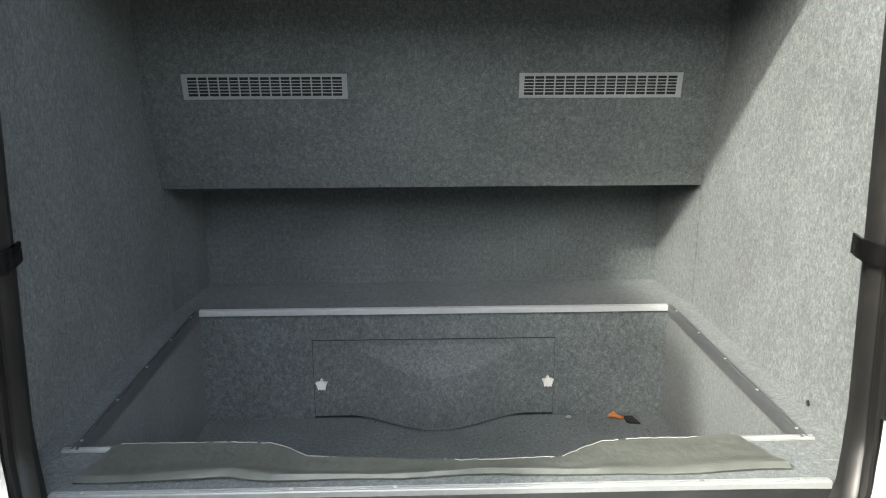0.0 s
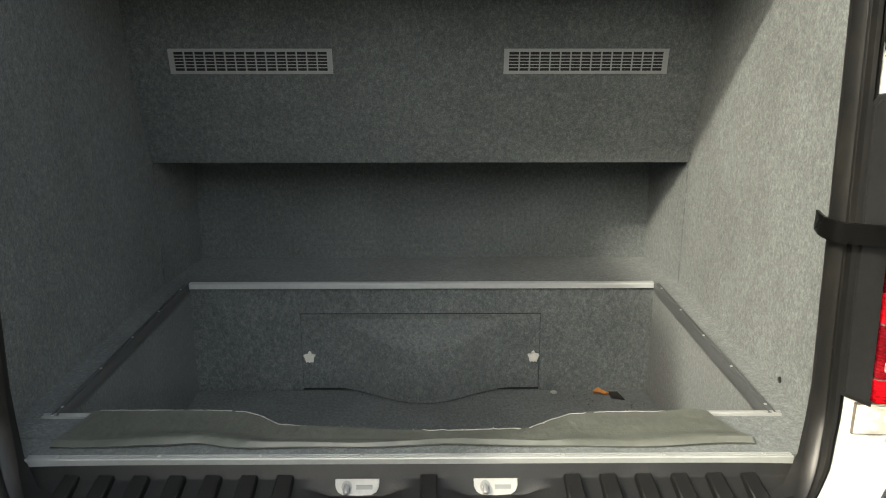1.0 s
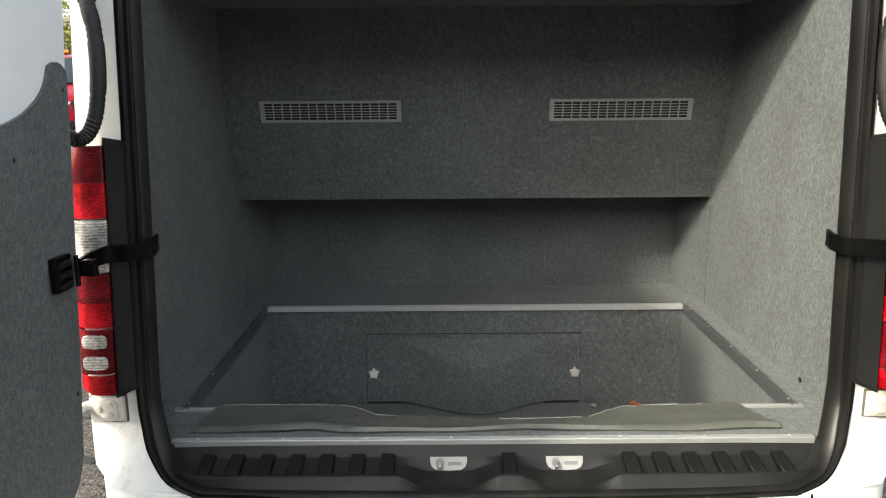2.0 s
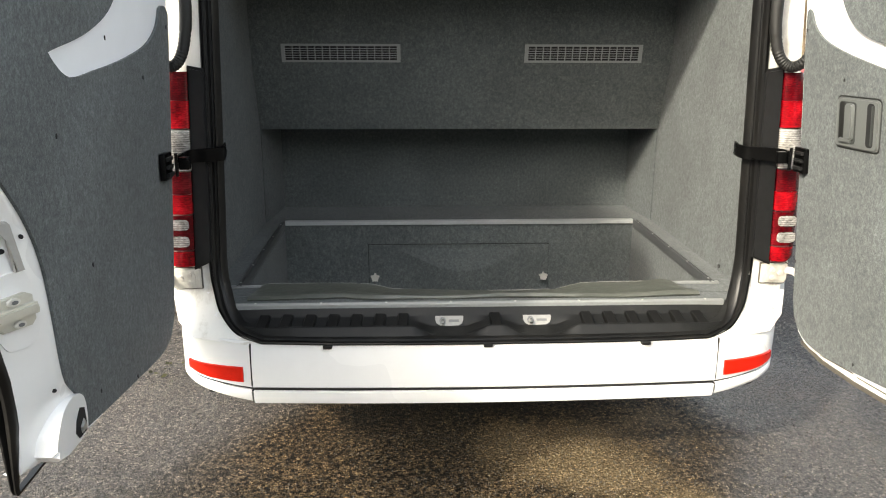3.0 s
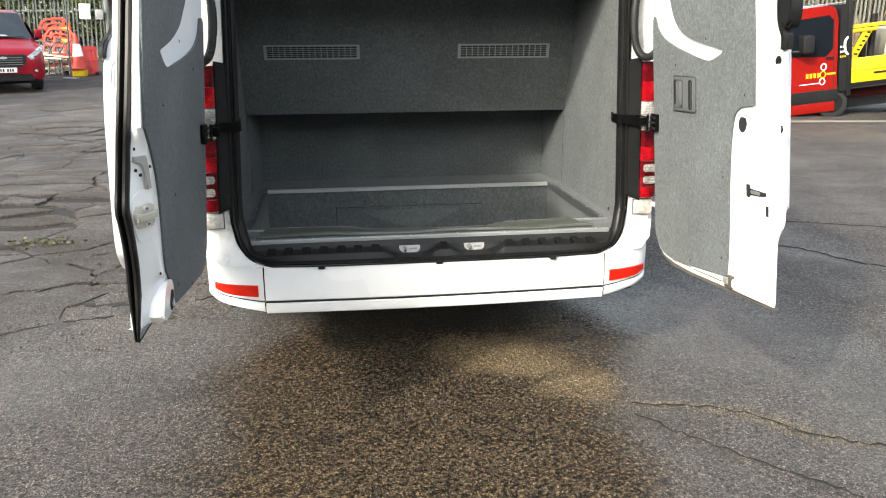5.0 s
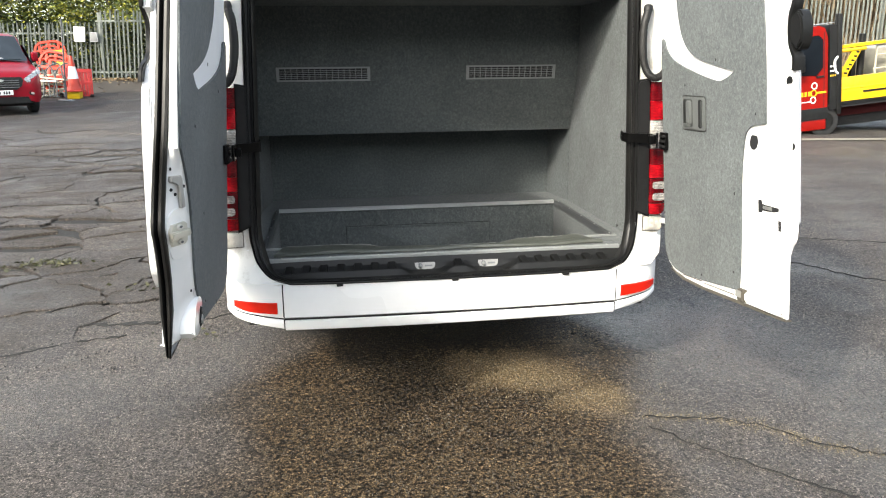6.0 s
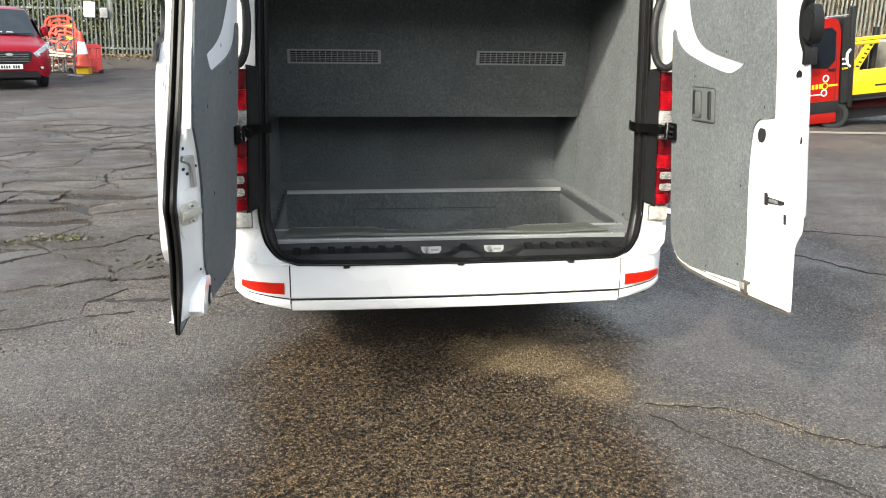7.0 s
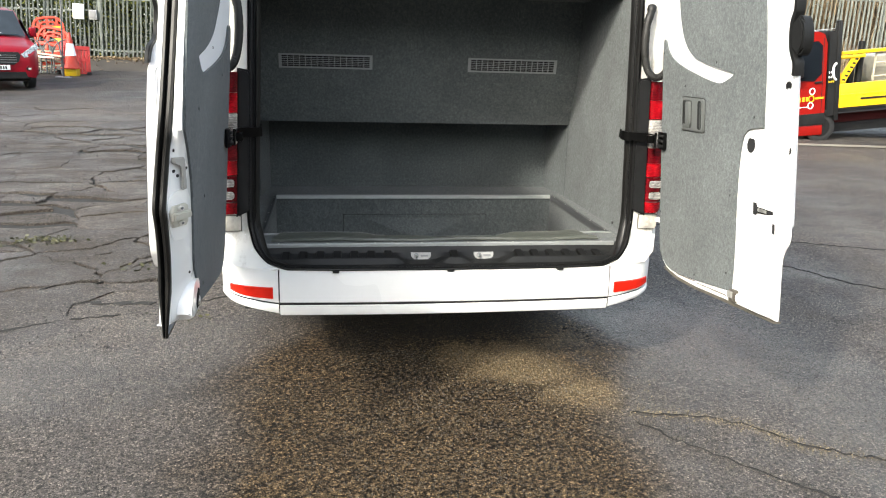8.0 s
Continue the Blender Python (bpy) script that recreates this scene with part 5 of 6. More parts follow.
        for a, z in ((0.20, 1.222), (0.22, 1.157), (0.38, 1.141), (0.88, 1.16), (0.86, 0.80), (0.30, 0.70)):
            part("edge_hole", disc(lambda u, v, w: edge(a + u * 11, z + v, w), 0.0055, 0.0005, 0.0016, 10), DARK, door)
        case = [(0.602, 0.648), (0.64, 0.640), (0.72, 0.640), (0.742, 0.665), (0.735, 0.70)] + [(0.665 + 0.058 * math.cos(a), 0.712 + 0.050 * math.sin(a)) for a in [math.pi * k / 8 for k in range(1, 8)]] + [(0.603, 0.70), (0.600, 0.66)]
        lc = part("lower_lock_case", prism(soften(case), on, -0.045, 0.012, 0.012), WHITE, door, "white pressed lock housing")
        # flat near-black plate stands for the opening
        part("lower_lock", prism([(0.614, 0.652), (0.645, 0.650), (0.66, 0.67), (0.655, 0.70), (0.638, 0.722), (0.618, 0.712), (0.612, 0.68)], on, 0.0122, 0.0145, 0.001), DARK, lc, "dark lower lock opening")
        part("lock_pawl", prism([(0.620, 0.660), (0.638, 0.660), (0.642, 0.675), (0.628, 0.69), (0.620, 0.67)], on, 0.0146, 0.019, 0.002), STEEL, lc)


def rounded_on(on, u0, u1, z0, z1, w0, w1):
    return prism([(u0, z0), (u1, z0), (u1, z1), (u0, z1)], on, w0, w1, min(0.006, (w1 - w0) * 0.4))


# ---------------------------------------------------------------- things round the yard
def build_red_van():
    rv = thing("red_van", "parked red panel van seen from its front", "van", pose(-8.14, 16.2, ground_z(-8.14, 16.2), 2.0, 0, 31.0) @ Matrix.Scale(0.905, 4))
    stations = [(-0.97, 0.70, 0.80, 0.36), (-0.95, 0.82, 0.93, 0.33), (-0.86, 0.92, 1.03, 0.32), (-0.70, 0.97, 1.09, 0.33), (-0.40, 0.99, 1.17, 0.36), (-0.02, 0.995, 1.27, 0.36), (0.36, 0.995, 1.58, 0.28), (0.72, 0.995, 1.86, 0.28), (0.95, 0.995, 1.95, 0.28), (1.4, 0.995, 1.98, 0.28), (2.6, 0.995, 1.98, 0.28), (3.9, 0.985, 1.97, 0.3)]
    rows = []
    for y, hw, top, low in stations:
        belt = min(top - 0.05, 1.12)
        tuck = 0.90 if top > 1.3 else 0.94
        half = [(hw * 0.93, low), (hw * 0.985, low + 0.12), (hw, (low + belt) * 0.55), (hw * 0.985, belt), (hw * (tuck + 0.03), belt + (top - belt) * 0.55), (hw * tuck * 0.95, top - 0.05), (hw * tuck * 0.85, top - 0.012), (hw * 0.4, top + 0.012), (0, top + 0.018)]
        rows.append([(x, y, z) for x, z in half] + [(-x, y, z) for x, z in half[-2::-1]])
    part("body", loft(rows, caps=True), RED_PAINT, rv)
    part("underside", rounded((-0.80, -0.60, 0.22), (0.80, 3.8, 0.40), 0.03), UNDER, rv)
    screen = [[(x * (0.87 - 0.10 * v), 0.0 + 0.70 * v - 0.05, 1.262 + 0.60 * v + 0.045 + 0.015 * (1 - x * x)) for x in np.linspace(-1, 1, 9)] for v in np.linspace(0, 1, 6)]
    part("windscreen", loft(screen), SCREEN, rv, "grey-blue windscreen")
    for s in (-1, 1):
        part("wiper", tube([(s * 0.10, -0.055, 1.32), (s * 0.42, -0.035, 1.335), (s * 0.72, -0.01, 1.345)], 0.010, 6), PLASTIC, rv)
        lamp_o = [(0.53, 0.90), (0.60, 0.815), (0.86, 0.85), (0.965, 1.05), (0.945, 1.15), (0.80, 1.06)]
        ylamp = lambda u: -0.99 + 0.5 * max(0.0, u - 0.5) ** 1.5
        part("headlamp", prism([(s * u, v) for u, v in lamp_o], lambda u, v, w: (u, ylamp(abs(u)) - w + 0.16 * max(0.0, v - 0.84), v), -0.14, 0.022, 0.008), LAMP_GLASS, rv, "clear swept-back headlamp")
        part("fog_lamp", prism([(s * u, v) for u, v in ([(0.745 + 0.125 * math.cos(q), 0.52 + 0.075 * math.sin(q)) for q in [2 * math.pi * k / 16 for k in range(16)]])], lambda u, v, w: (u, -0.955 + 0.9 * max(0.0, abs(u) - 0.70) ** 1.4 - w, v + 0.035), -0.12, 0.02, 0.004), PLASTIC, rv)
        part("fog_lens", disc(lambda u, v, w: (s * 0.70 + u, -0.975 - w, 0.55 + v), 0.04, 0.0, 0.014, 14, 0.004, ratio=0.7), CLEAR_LENS, rv)
        mirror = part("door_mirror", rounded((min(s * 1.02, s * 1.18), 0.18, 1.28), (max(s * 1.02, s * 1.18), 0.32, 1.52), 0.04, 3), RED_PAINT, rv)
        part("mirror_arm", tube([(s * 0.95, 0.26, 1.27), (s * 1.10, 0.25, 1.30)], 0.035, 8), PLASTIC, mirror)
        part("side_window", prism([(0.10, 1.22), (1.15, 1.22), (1.12, 1.66), (0.62, 1.70), (0.40, 1.55)], lambda u, v, w: (s * (0.992 - 0.13 * (v - 1.12) + w), u, v), 0.0, 0.012), GLASS, rv)
        for y in (0.0, 2.95):
            wheel_on(rv, s * 0.87, y, 0.335, 0.22)
    grille = part("grille", prism([(-0.36, 0.645), (0.36, 0.645), (0.48, 0.73), (0.53, 0.86), (0.48, 0.945), (-0.48, 0.945), (-0.53, 0.86), (-0.48, 0.73)], lambda u, v, w: (u, -0.985 + 0.10 * u * u - w + 0.10 * max(0, v - 0.66), v), -0.10, 0.030, 0.008), PLASTIC, rv, "black front grille")
    for k in range(4):
        z = 0.705 + 0.055 * k
        part("grille_bar", tube([(x, -1.020 + 0.10 * x * x + 0.10 * max(0, z - 0.66), z) for x in np.linspace(-0.42, 0.42, 7)], 0.008, 6), GREYPART, grille)
    part("badge", disc(lambda u, v, w: (u, -1.012 - w, 0.870 + v), 0.085, 0.0, 0.012, 20, 0.003, ratio=0.36), STEEL, grille, "plain oval badge")
    part("lower_intake", prism([(-0.66, 0.31), (0.66, 0.31), (0.60, 0.47), (-0.60, 0.47)], lambda u, v, w: (u, -0.985 + 0.03 * u * u - w, v), -0.10, 0.012, 0.008), PLASTIC, rv)
    plate = part("number_plate", rounded((-0.26, -1.030, 0.522), (0.26, -0.975, 0.633), 0.004), SLEEVE, rv, "white number plate with dark bars")
    for x in (-0.20, -0.145, -0.09, -0.035, 0.06, 0.115, 0.17):
        part("plate_bar", rounded((x - 0.018, -1.0335, 0.542), (x + 0.018, -1.0305, 0.613), 0.002, 1), DARK, plate)
    for x, wd in ((-0.22, 0.11), (0.02, 0.06), (0.24, 0.09)):
        part("dash_paper", prism([(x - wd, 0.0), (x + wd, 0.0), (x + wd * 0.7, 0.045), (x - wd * 0.6, 0.05)], lambda u, v, w: (u, -0.005 + 0.70 * v - w, 1.352 + 0.60 * v + 0.6 * w), 0.0, 0.01), VENT, rv, "white paper behind the windscreen")
    # light bar on the roof, and the stripe and dark cladding along the visible flank
    bar = part("light_bar", rounded((-0.74, 1.52, 2.03), (-0.20, 1.78, 2.12), 0.03, 3), plain("amber_lens_plastic", (0.62, 0.22, 0.012), 0.35, vary=0.12, scale=40, coat=0.4), rv, "amber warning light bar")
    for x in (-0.66, -0.28):
        part("bar_foot", rounded((x - 0.04, 1.60, 1.97), (x + 0.04, 1.70, 2.04), 0.01), PLASTIC, bar)
    for s in (-1, 1):
        part("side_stripe", prism([(0.35, 1.02), (3.7, 1.05), (3.7, 1.00), (0.35, 0.97)], lambda u, v, w: (s * (0.991 + w), u, v), 0.0, 0.006), ORANGE, rv, "orange stripe along the flank")
        part("side_cladding", prism([(0.42, 0.30), (2.5, 0.30), (2.5, 0.52), (0.42, 0.50)], lambda u, v, w: (s * (0.985 + w), u, v), 0.0, 0.018, 0.004), TRIM, rv, "dark grey lower side cladding")
        for y in (0.0, 2.95):
            arch = [(y + 0.42 * math.cos(a), 0.335 + 0.42 * math.sin(a)) for a in [math.pi * k / 14 for k in range(15)]]
            part("wheel_arch", prism(arch, lambda u, v, w: (s * (0.972 + w), u, v), 0.0, 0.022, 0.003), DARK, rv)
        part("rear_window", prism([(1.30, 1.22), (2.35, 1.22), (2.35, 1.66), (1.28, 1.68)], lambda u, v, w: (s * (0.992 - 0.13 * (v - 1.12) + w), u, v), 0.0, 0.012), GLASS, rv)
    part("bonnet_line", tube([(x, -0.80 + 0.10 * x * x, 0.998 - 0.01 * x * x) for x in np.linspace(-0.8, 0.8, 9)], 0.006, 5), DARK, rv)


def build_truck():
    tr = thing("red_flatbed_truck", "parked red flatbed truck with yellow drop sides", "truck", pose(7.46, 8.50, ground_z(0, 8.50) - 0.03, 1.9, -6.5, -8) @ Matrix.Scale(0.975, 4))
    cab = [(0.05, 0.30), (0.05, 1.60), (0.0, 1.76), (-0.10, 1.81), (-0.75, 1.80), (-1.0, 1.70), (-1.30, 1.22), (-1.75, 1.02), (-1.85, 0.80), (-1.85, 0.30)]
    part("cab", prism(cab, lambda u, v, w: (u, w, v), 0.0, 1.72, 0.03), TRUCK_RED, tr, "red cab")
    window = [(-0.03, 1.14), (-0.03, 1.58), (-0.10, 1.66), (-0.62, 1.64), (-0.98, 1.24), (-0.95, 1.10), (-0.14, 1.02)]
    part("side_window", prism(window, lambda u, v, w: (u, -w, v), 0.002, 0.012, 0.003), GLASS, tr, "dark side window")
    part("side_band", rounded((-1.84, -0.02, 0.30), (0.05, 0.0, 0.49), 0.006), TRIM, tr, "dark grey plastic side band")
    part("skirt", rounded((-1.82, -0.012, 0.13), (0.02, 1.70, 0.295), 0.015), TRUCK_RED, tr)
    part("door_handle", rounded((-0.14, -0.03, 0.985), (-0.02, -0.002, 1.015), 0.006), PLASTIC, tr)
    part("door_gap", rounded((-0.015, -0.004, 0.50), (-0.005, -0.001, 1.70), 0.001, 1), DARK, tr)
    mirror = part("door_mirror", rounded((-0.60, -0.24, 1.12), (-0.42, -0.04, 1.40), 0.03, 3), TRIM, tr)
    part("mirror_arm", tube([(-0.62, -0.14, 1.16), (-0.78, -0.02, 1.16)], 0.02, 8), TRIM, mirror)
    # emblem of plain shapes
    for k, (x, z, m) in enumerate(((-0.17, 0.86, SLEEVE), (-0.18, 0.74, YELLOW), (-0.19, 0.63, SLEEVE))):
        part("emblem_ring", tube([(x + 0.042 * math.cos(a), -0.006, z + 0.05 * math.sin(a)) for a in [2 * math.pi * q / 20 for q in range(20)]], 0.009, 6, closed=True, up=(0, 1, 0)), m, tr, "plain painted ring")
    part("emblem_bar", rounded((-0.12, -0.005, 0.725), (0.03, 0.001, 0.758), 0.001, 1), YELLOW, tr)
    for x in (-0.25, -0.31, -0.37, -0.43):
        part("emblem_bar", rounded((x - 0.02, -0.005, 0.70), (x + 0.02, 0.001, 0.775), 0.001, 1), YELLOW, tr)
    part("emblem_line", rounded((-0.55, -0.005, 0.60), (-0.24, 0.001, 0.615), 0.001, 1), SLEEVE, tr)
    # headboard and bed
    part("headboard", rounded((0.09, 0.02, 0.50), (0.17, 1.72, 1.80), 0.01), TRIM, tr, "black steel headboard")
    part("headboard_side", prism([(0.07, 0.44), (0.22, 0.44), (0.22, 1.95), (0.18, 1.95), (0.17, 1.78), (0.07, 1.80)], lambda u, v, w: (u, w, v), -0.03, 0.03, 0.006), TRIM, tr)
    part("post", rounded((0.185, -0.05, 0.36), (0.255, 0.05, 1.96), 0.008), PLASTIC, tr)
    part("roof_rail", rounded((-0.75, 0.05, 1.825), (0.20, 0.09, 1.836), 0.003), VENT, tr)
    part("grab_handle", tube(smooth_path([(0.19, -0.05, 1.02), (0.14, -0.07, 1.08), (0.13, -0.07, 1.22), (0.185, -0.05, 1.29)], 4), 0.018, 8), SLEEVE, tr)
    for k in range(9):
        part("label_bar", rounded((0.075 + 0.035 * (k % 3), -0.034, 0.98 + 0.075 * (k // 3)), (0.095 + 0.035 * (k % 3), -0.0305, 1.01 + 0.075 * (k // 3)), 0.001, 1), YELLOW if k < 3 else SLEEVE, tr)
    part("drop_side", rounded((0.25, -0.02, 0.55), (3.6, 0.03, 0.94), 0.012), YELLOW, tr, "yellow drop side")
    part("drop_side_rib", rounded((0.25, -0.03, 0.74), (3.6, -0.018, 0.775), 0.006), YELLOW, tr)
    part("side_lettering_bars", rounded((0.62, -0.034, 0.665), (1.7, -0.031, 0.695), 0.001, 1), TRIM, tr)
    part("bed_floor", rounded((0.2, 0.0, 0.47), (3.6, 1.74, 0.55), 0.01), PLASTIC, tr)
    part("far_drop_side", rounded((0.36, 1.70, 0.55), (3.6, 1.74, 0.94), 0.012), YELLOW, tr)
    part("tail_board", rounded((3.57, 0.0, 0.55), (3.62, 1.74, 0.94), 0.01), YELLOW, tr)
    part("top_frame", rounded((0.26, 0.10, 1.40), (3.5, 0.15, 1.455), 0.01), YELLOW, tr)
    board = part("slanted_board", prism([(0.27, 0.95), (0.40, 0.93), (0.66, 1.36), (0.54, 1.40)], lambda u, v, w: (u, 0.12 - w, v), 0.0, 0.03, 0.006), YELLOW, tr, "yellow board with dark lettering bars")
    for k in range(6):
        part("lettering_bar", prism([(-0.022, -0.018), (0.030, -0.030), (0.040, -0.004), (-0.012, 0.010)], lambda u, v, w: (0.375 + 0.040 * k + u, 0.0895 - w, 1.005 + 0.064 * k + v), 0.0, 0.003), DARK, board)
    part("brace", tube([(0.28, 0.10, 1.36), (0.72, 0.10, 1.36)], 0.03, 8), YELLOW, tr)
    for x0, top in ((0.60, 1.42), (0.735, 1.58)):
        part("load_post", tube(smooth_path([(x0 + 0.01, 0.34, 0.90), (x0 + 0.03, 0.34, 1.2), (x0 + 0.06, 0.34, top)], 4), 0.055, 12), PLASTIC, tr)
    part("cream_frame", tube([(0.92, 0.2, 0.93), (0.96, 0.2, 1.38), (1.7, 0.2, 1.36), (1.7, 0.2, 0.93)], 0.022, 8), CREAM, tr)
    for a, b in (((1.28, 0.2, 1.36), (1.22, 0.2, 0.97)), ((0.90, 0.2, 1.00), (1.7, 0.2, 1.00)), ((0.94, 0.2, 1.22), (1.7, 0.2, 1.21))):
        part("cream_bar", tube([a, b], 0.014, 8), CREAM, tr)
    part("cream_case", rounded((1.1, 0.5, 0.80), (1.6, 1.2, 1.30), 0.03), plain("dull_cream_case", (0.23, 0.215, 0.17), 0.6, vary=0.2, scale=6), tr)
    part("chassis", rounded((0.1, 0.3, 0.26), (3.4, 1.4, 0.47), 0.02), plain("dark_red_chassis_paint", (0.045, 0.006, 0.006), 0.8, vary=0.3, spec=0.2), tr)
    part("side_beam", rounded((0.06, 0.0, 0.455), (3.6, 0.07, 0.535), 0.008), DARK, tr)
    part("under_frame", rounded((0.35, 0.35, 0.09), (3.3, 1.5, 0.262), 0.03), DARK, tr)
    for y in (0.11, 1.6):
        for x in (0.0, 2.55):
            wheel_side(tr, x, y, 0.25)


def wheel_side(parent, x, y, r=0.30, width=0.2):
    prof = [(-0.5, 0.62), (-0.5, 0.86), (-0.42, 0.97), (0.42, 0.97), (0.5, 0.86), (0.5, 0.62)]
    rows = [[(x + r * b * math.cos(t), y + a * width, r + r * b * math.sin(t)) for a, b in prof] for t in [2 * math.pi * k / 24 for k in range(25)]]
    wheel = part("wheel", loft(rows), TYRE, parent)
    part("rim", disc(lambda u, v, w: (x + u, y + w, r + v), r * 0.64, -0.42 * width, 0.42 * width, 20, 0.008), TRIM, wheel)


FENCE_O, FENCE_D = Vector((2.6, 24.3, 0)), Vector((0.9906, -0.1365, 0))


def build_fence():
    pale_prof = [(-0.034, 0.0), (-0.026, 0.016), (-0.012, 0.004), (0.0, 0.012), (0.012, 0.004), (0.026, 0.016), (0.034, 0.0), (0.026, -0.003), (-0.026, -0.003)]

    def pale(h):
        bm = bmesh.new()
        rows = [[(x, -y, 0.0) for x, y in pale_prof], [(x, -y, h - 0.10) for x, y in pale_prof], [(x * 0.75, -y - 0.005, h - 0.05) for x, y in pale_prof], [(x * 0.12, -y * 0.2 - 0.012, h) for x, y in pale_prof]]
        return mesh_from("pale", loft(rows, bm, close=True, caps=True), GALV, 30)
    rnd = random.Random(4)
    turn = math.degrees(math.atan2(FENCE_D.y, FENCE_D.x))
    runs = [("palisade_fence", -10.95, -5.0, 2.45, 0.0, 0.150, "tall galvanised steel palisade fence"), ("palisade_fence", -21.0, -11.05, 2.05, 0.35, 0.155, "galvanised palisade fence in front of a hedge"), ("palisade_fence", 10.6, 23.0, 2.5, -0.2, 0.150, "galvanised palisade fence on a bank of dead grass")]
    for name, s0, s1, h, back, pitch, label in runs:
        high = 0.75 if s0 > 0 else 0.02

        def at(s, z=0.0, off=0.0):
            p = FENCE_O + FENCE_D * s + Vector((0.1365, 0.9906, 0)) * (back + off)
            return (p.x, p.y, SLOPE * p.y + high + z)
        fence = thing(name, label, "fence", group="yard fences")
        me = pale(h)
        s = s0
        while s < s1:
            x, y, z = at(s)
            piece("pale", me, fence, pose(x, y, z, rnd.uniform(-0.6, 0.6), rnd.uniform(-1.2, 1.2) + (1.0 if s0 > 0 else 3.5), turn))
            s += pitch
        for zr in (0.35, h - 0.38):
            part("rail", tube([at(s0 - 0.1, zr, 0.03), at(s1 + 0.1, zr, 0.03)], 0.028, shape=[(-1, -1), (1, -1), (1, 1), (-1, 1)]), GALV, fence)
        s = s0
        while s <= s1 + 0.1:
            part("post", tube([at(s, -0.05, 0.09), at(s, h - 0.1, 0.09)], 0.05, shape=[(-1, -1), (1, -1), (1, 1), (-1, 1)]), GALV, fence)
            s += 2.7
    x, y, z = FENCE_O + FENCE_D * -11.68
    z = SLOPE * y + 0.18
    notice = thing("notice_board", "white paper notice fixed to the fence", "sign", pose(x, y + 0.12, z + 1.48, 0, 3.5, turn))
    part("sheet", rounded((-0.19, -0.02, -0.25), (0.19, 0.0, 0.25), 0.004), SLEEVE, notice)
    for k in range(6):
        part("text_bar", rounded((-0.15, -0.0235, 0.17 - 0.065 * k), (0.15 - 0.05 * (k % 3), -0.0205, 0.185 - 0.065 * k), 0.001, 1), GREYPART, notice)
    x, y, z = FENCE_O + FENCE_D * -11.12
    z = SLOPE * y + 0.17
    boxx = thing("grey_fence_box", "small grey metal box fixed to the fence", "box", pose(x, y - 0.05, z + 1.38, 0, 0, turn))
    part("case", rounded((-0.13, -0.07, -0.16), (0.13, 0.0, 0.16), 0.012), VENT, boxx)
    part("lid", rounded((-0.11, -0.08, -0.13), (0.11, -0.0705, 0.14), 0.004), GREYPART, boxx)


def build_shed():
    """A low grey block building behind the fence."""
    shed = thing("block_shed", "low grey block building with pale eaves behind the fence", "shed", pose(-17.7, 29.5, ground_z(0, 29.5)))
    block = plain("weathered_grey_block", (0.13, 0.125, 0.105), 0.9, vary=0.25, scale=9, relief=0.01)
    part("wall", rounded((-4.5, -1.5, 0.0), (4.5, 1.5, 2.75), 0.02), block, shed)
    part("roof", rounded((-4.8, -1.8, 2.85), (4.8, 1.8, 3.02), 0.03), plain("dull_roof_sheet", (0.16, 0.155, 0.14), 0.8, vary=0.2, scale=4), shed)
    part("fascia", rounded((-4.75, -1.74, 2.70), (4.75, -1.66, 2.85), 0.01), GALV, shed)
    for k in range(9):
        part("course", rounded((-4.48, -1.512, 0.30 * k + 0.27), (4.48, -1.5, 0.30 * k + 0.285), 0.002, 1), EARTH, shed)


def barrier_panel(b, w, h, rows, cols, rise, material):
    """A moulded barrier panel: crossing bars with slots between, u across, v up."""
    for k in range(rows + 1):
        v = h * k / rows
        part("rail_bar", rounded((-w / 2, -0.03, max(0, v - 0.045)), (w / 2, 0.03, min(h, v + 0.045)), 0.01), material, b)
    for k in range(cols + 1):
        u = -w / 2 + w * k / cols
        part("upright_bar", rounded((max(-w / 2, u - 0.04), -0.026, 0.01), (min(w / 2, u + 0.04), 0.026, h - 0.01), 0.01), material, b)
    if rise:
        arc = [Vector((w / 2 * a, 0.0, h - 0.1 + (rise + 0.1) * b)) for a, b in ((0.95, 0.0), (0.92, 0.35), (0.78, 0.72), (0.55, 0.95), (0.3, 1.0), (-0.3, 1.0), (-0.55, 0.95), (-0.78, 0.72), (-0.92, 0.35), (-0.95, 0.0))]
        part("arched_top", tube(arc, 0.05, shape=[(-0.6, -1), (0.6, -1), (0.6, 1), (-0.6, 1)], up=(0, 1, 0)), material, b)
        inner = [(p.x * 0.62, p.y, h - 0.1 + (p.z - h + 0.1) * 0.6) for p in arc]
        part("inner_arch", tube(inner, 0.04, shape=[(-0.6, -1), (0.6, -1), (0.6, 1), (-0.6, 1)], up=(0, 1, 0)), material, b)
        for u in (-0.3, 0.0, 0.3):
            part("arch_bar", rounded((u * w - 0.035, -0.024, h - 0.06), (u * w + 0.035, 0.024, h + rise * (0.95 - 1.6 * abs(u) ** 1.6)), 0.008), material, b)


def verge_z(x, y):
    """Low earth verge that lifts the fence foot above the yard."""
    d = (Vector((x, y, 0)) - FENCE_O).dot(Vector((0.1365, 0.9906, 0)))
    t = min(1.0, max(0.0, (d + 2.2) / 1.5))
    t = t * t * (3 - 2 * t) * min(1.0, max(0.0, (-x - 2.0) / 2.0))
    return ground_z(x, y) * (1 - t) + (SLOPE * y + 0.11) * t


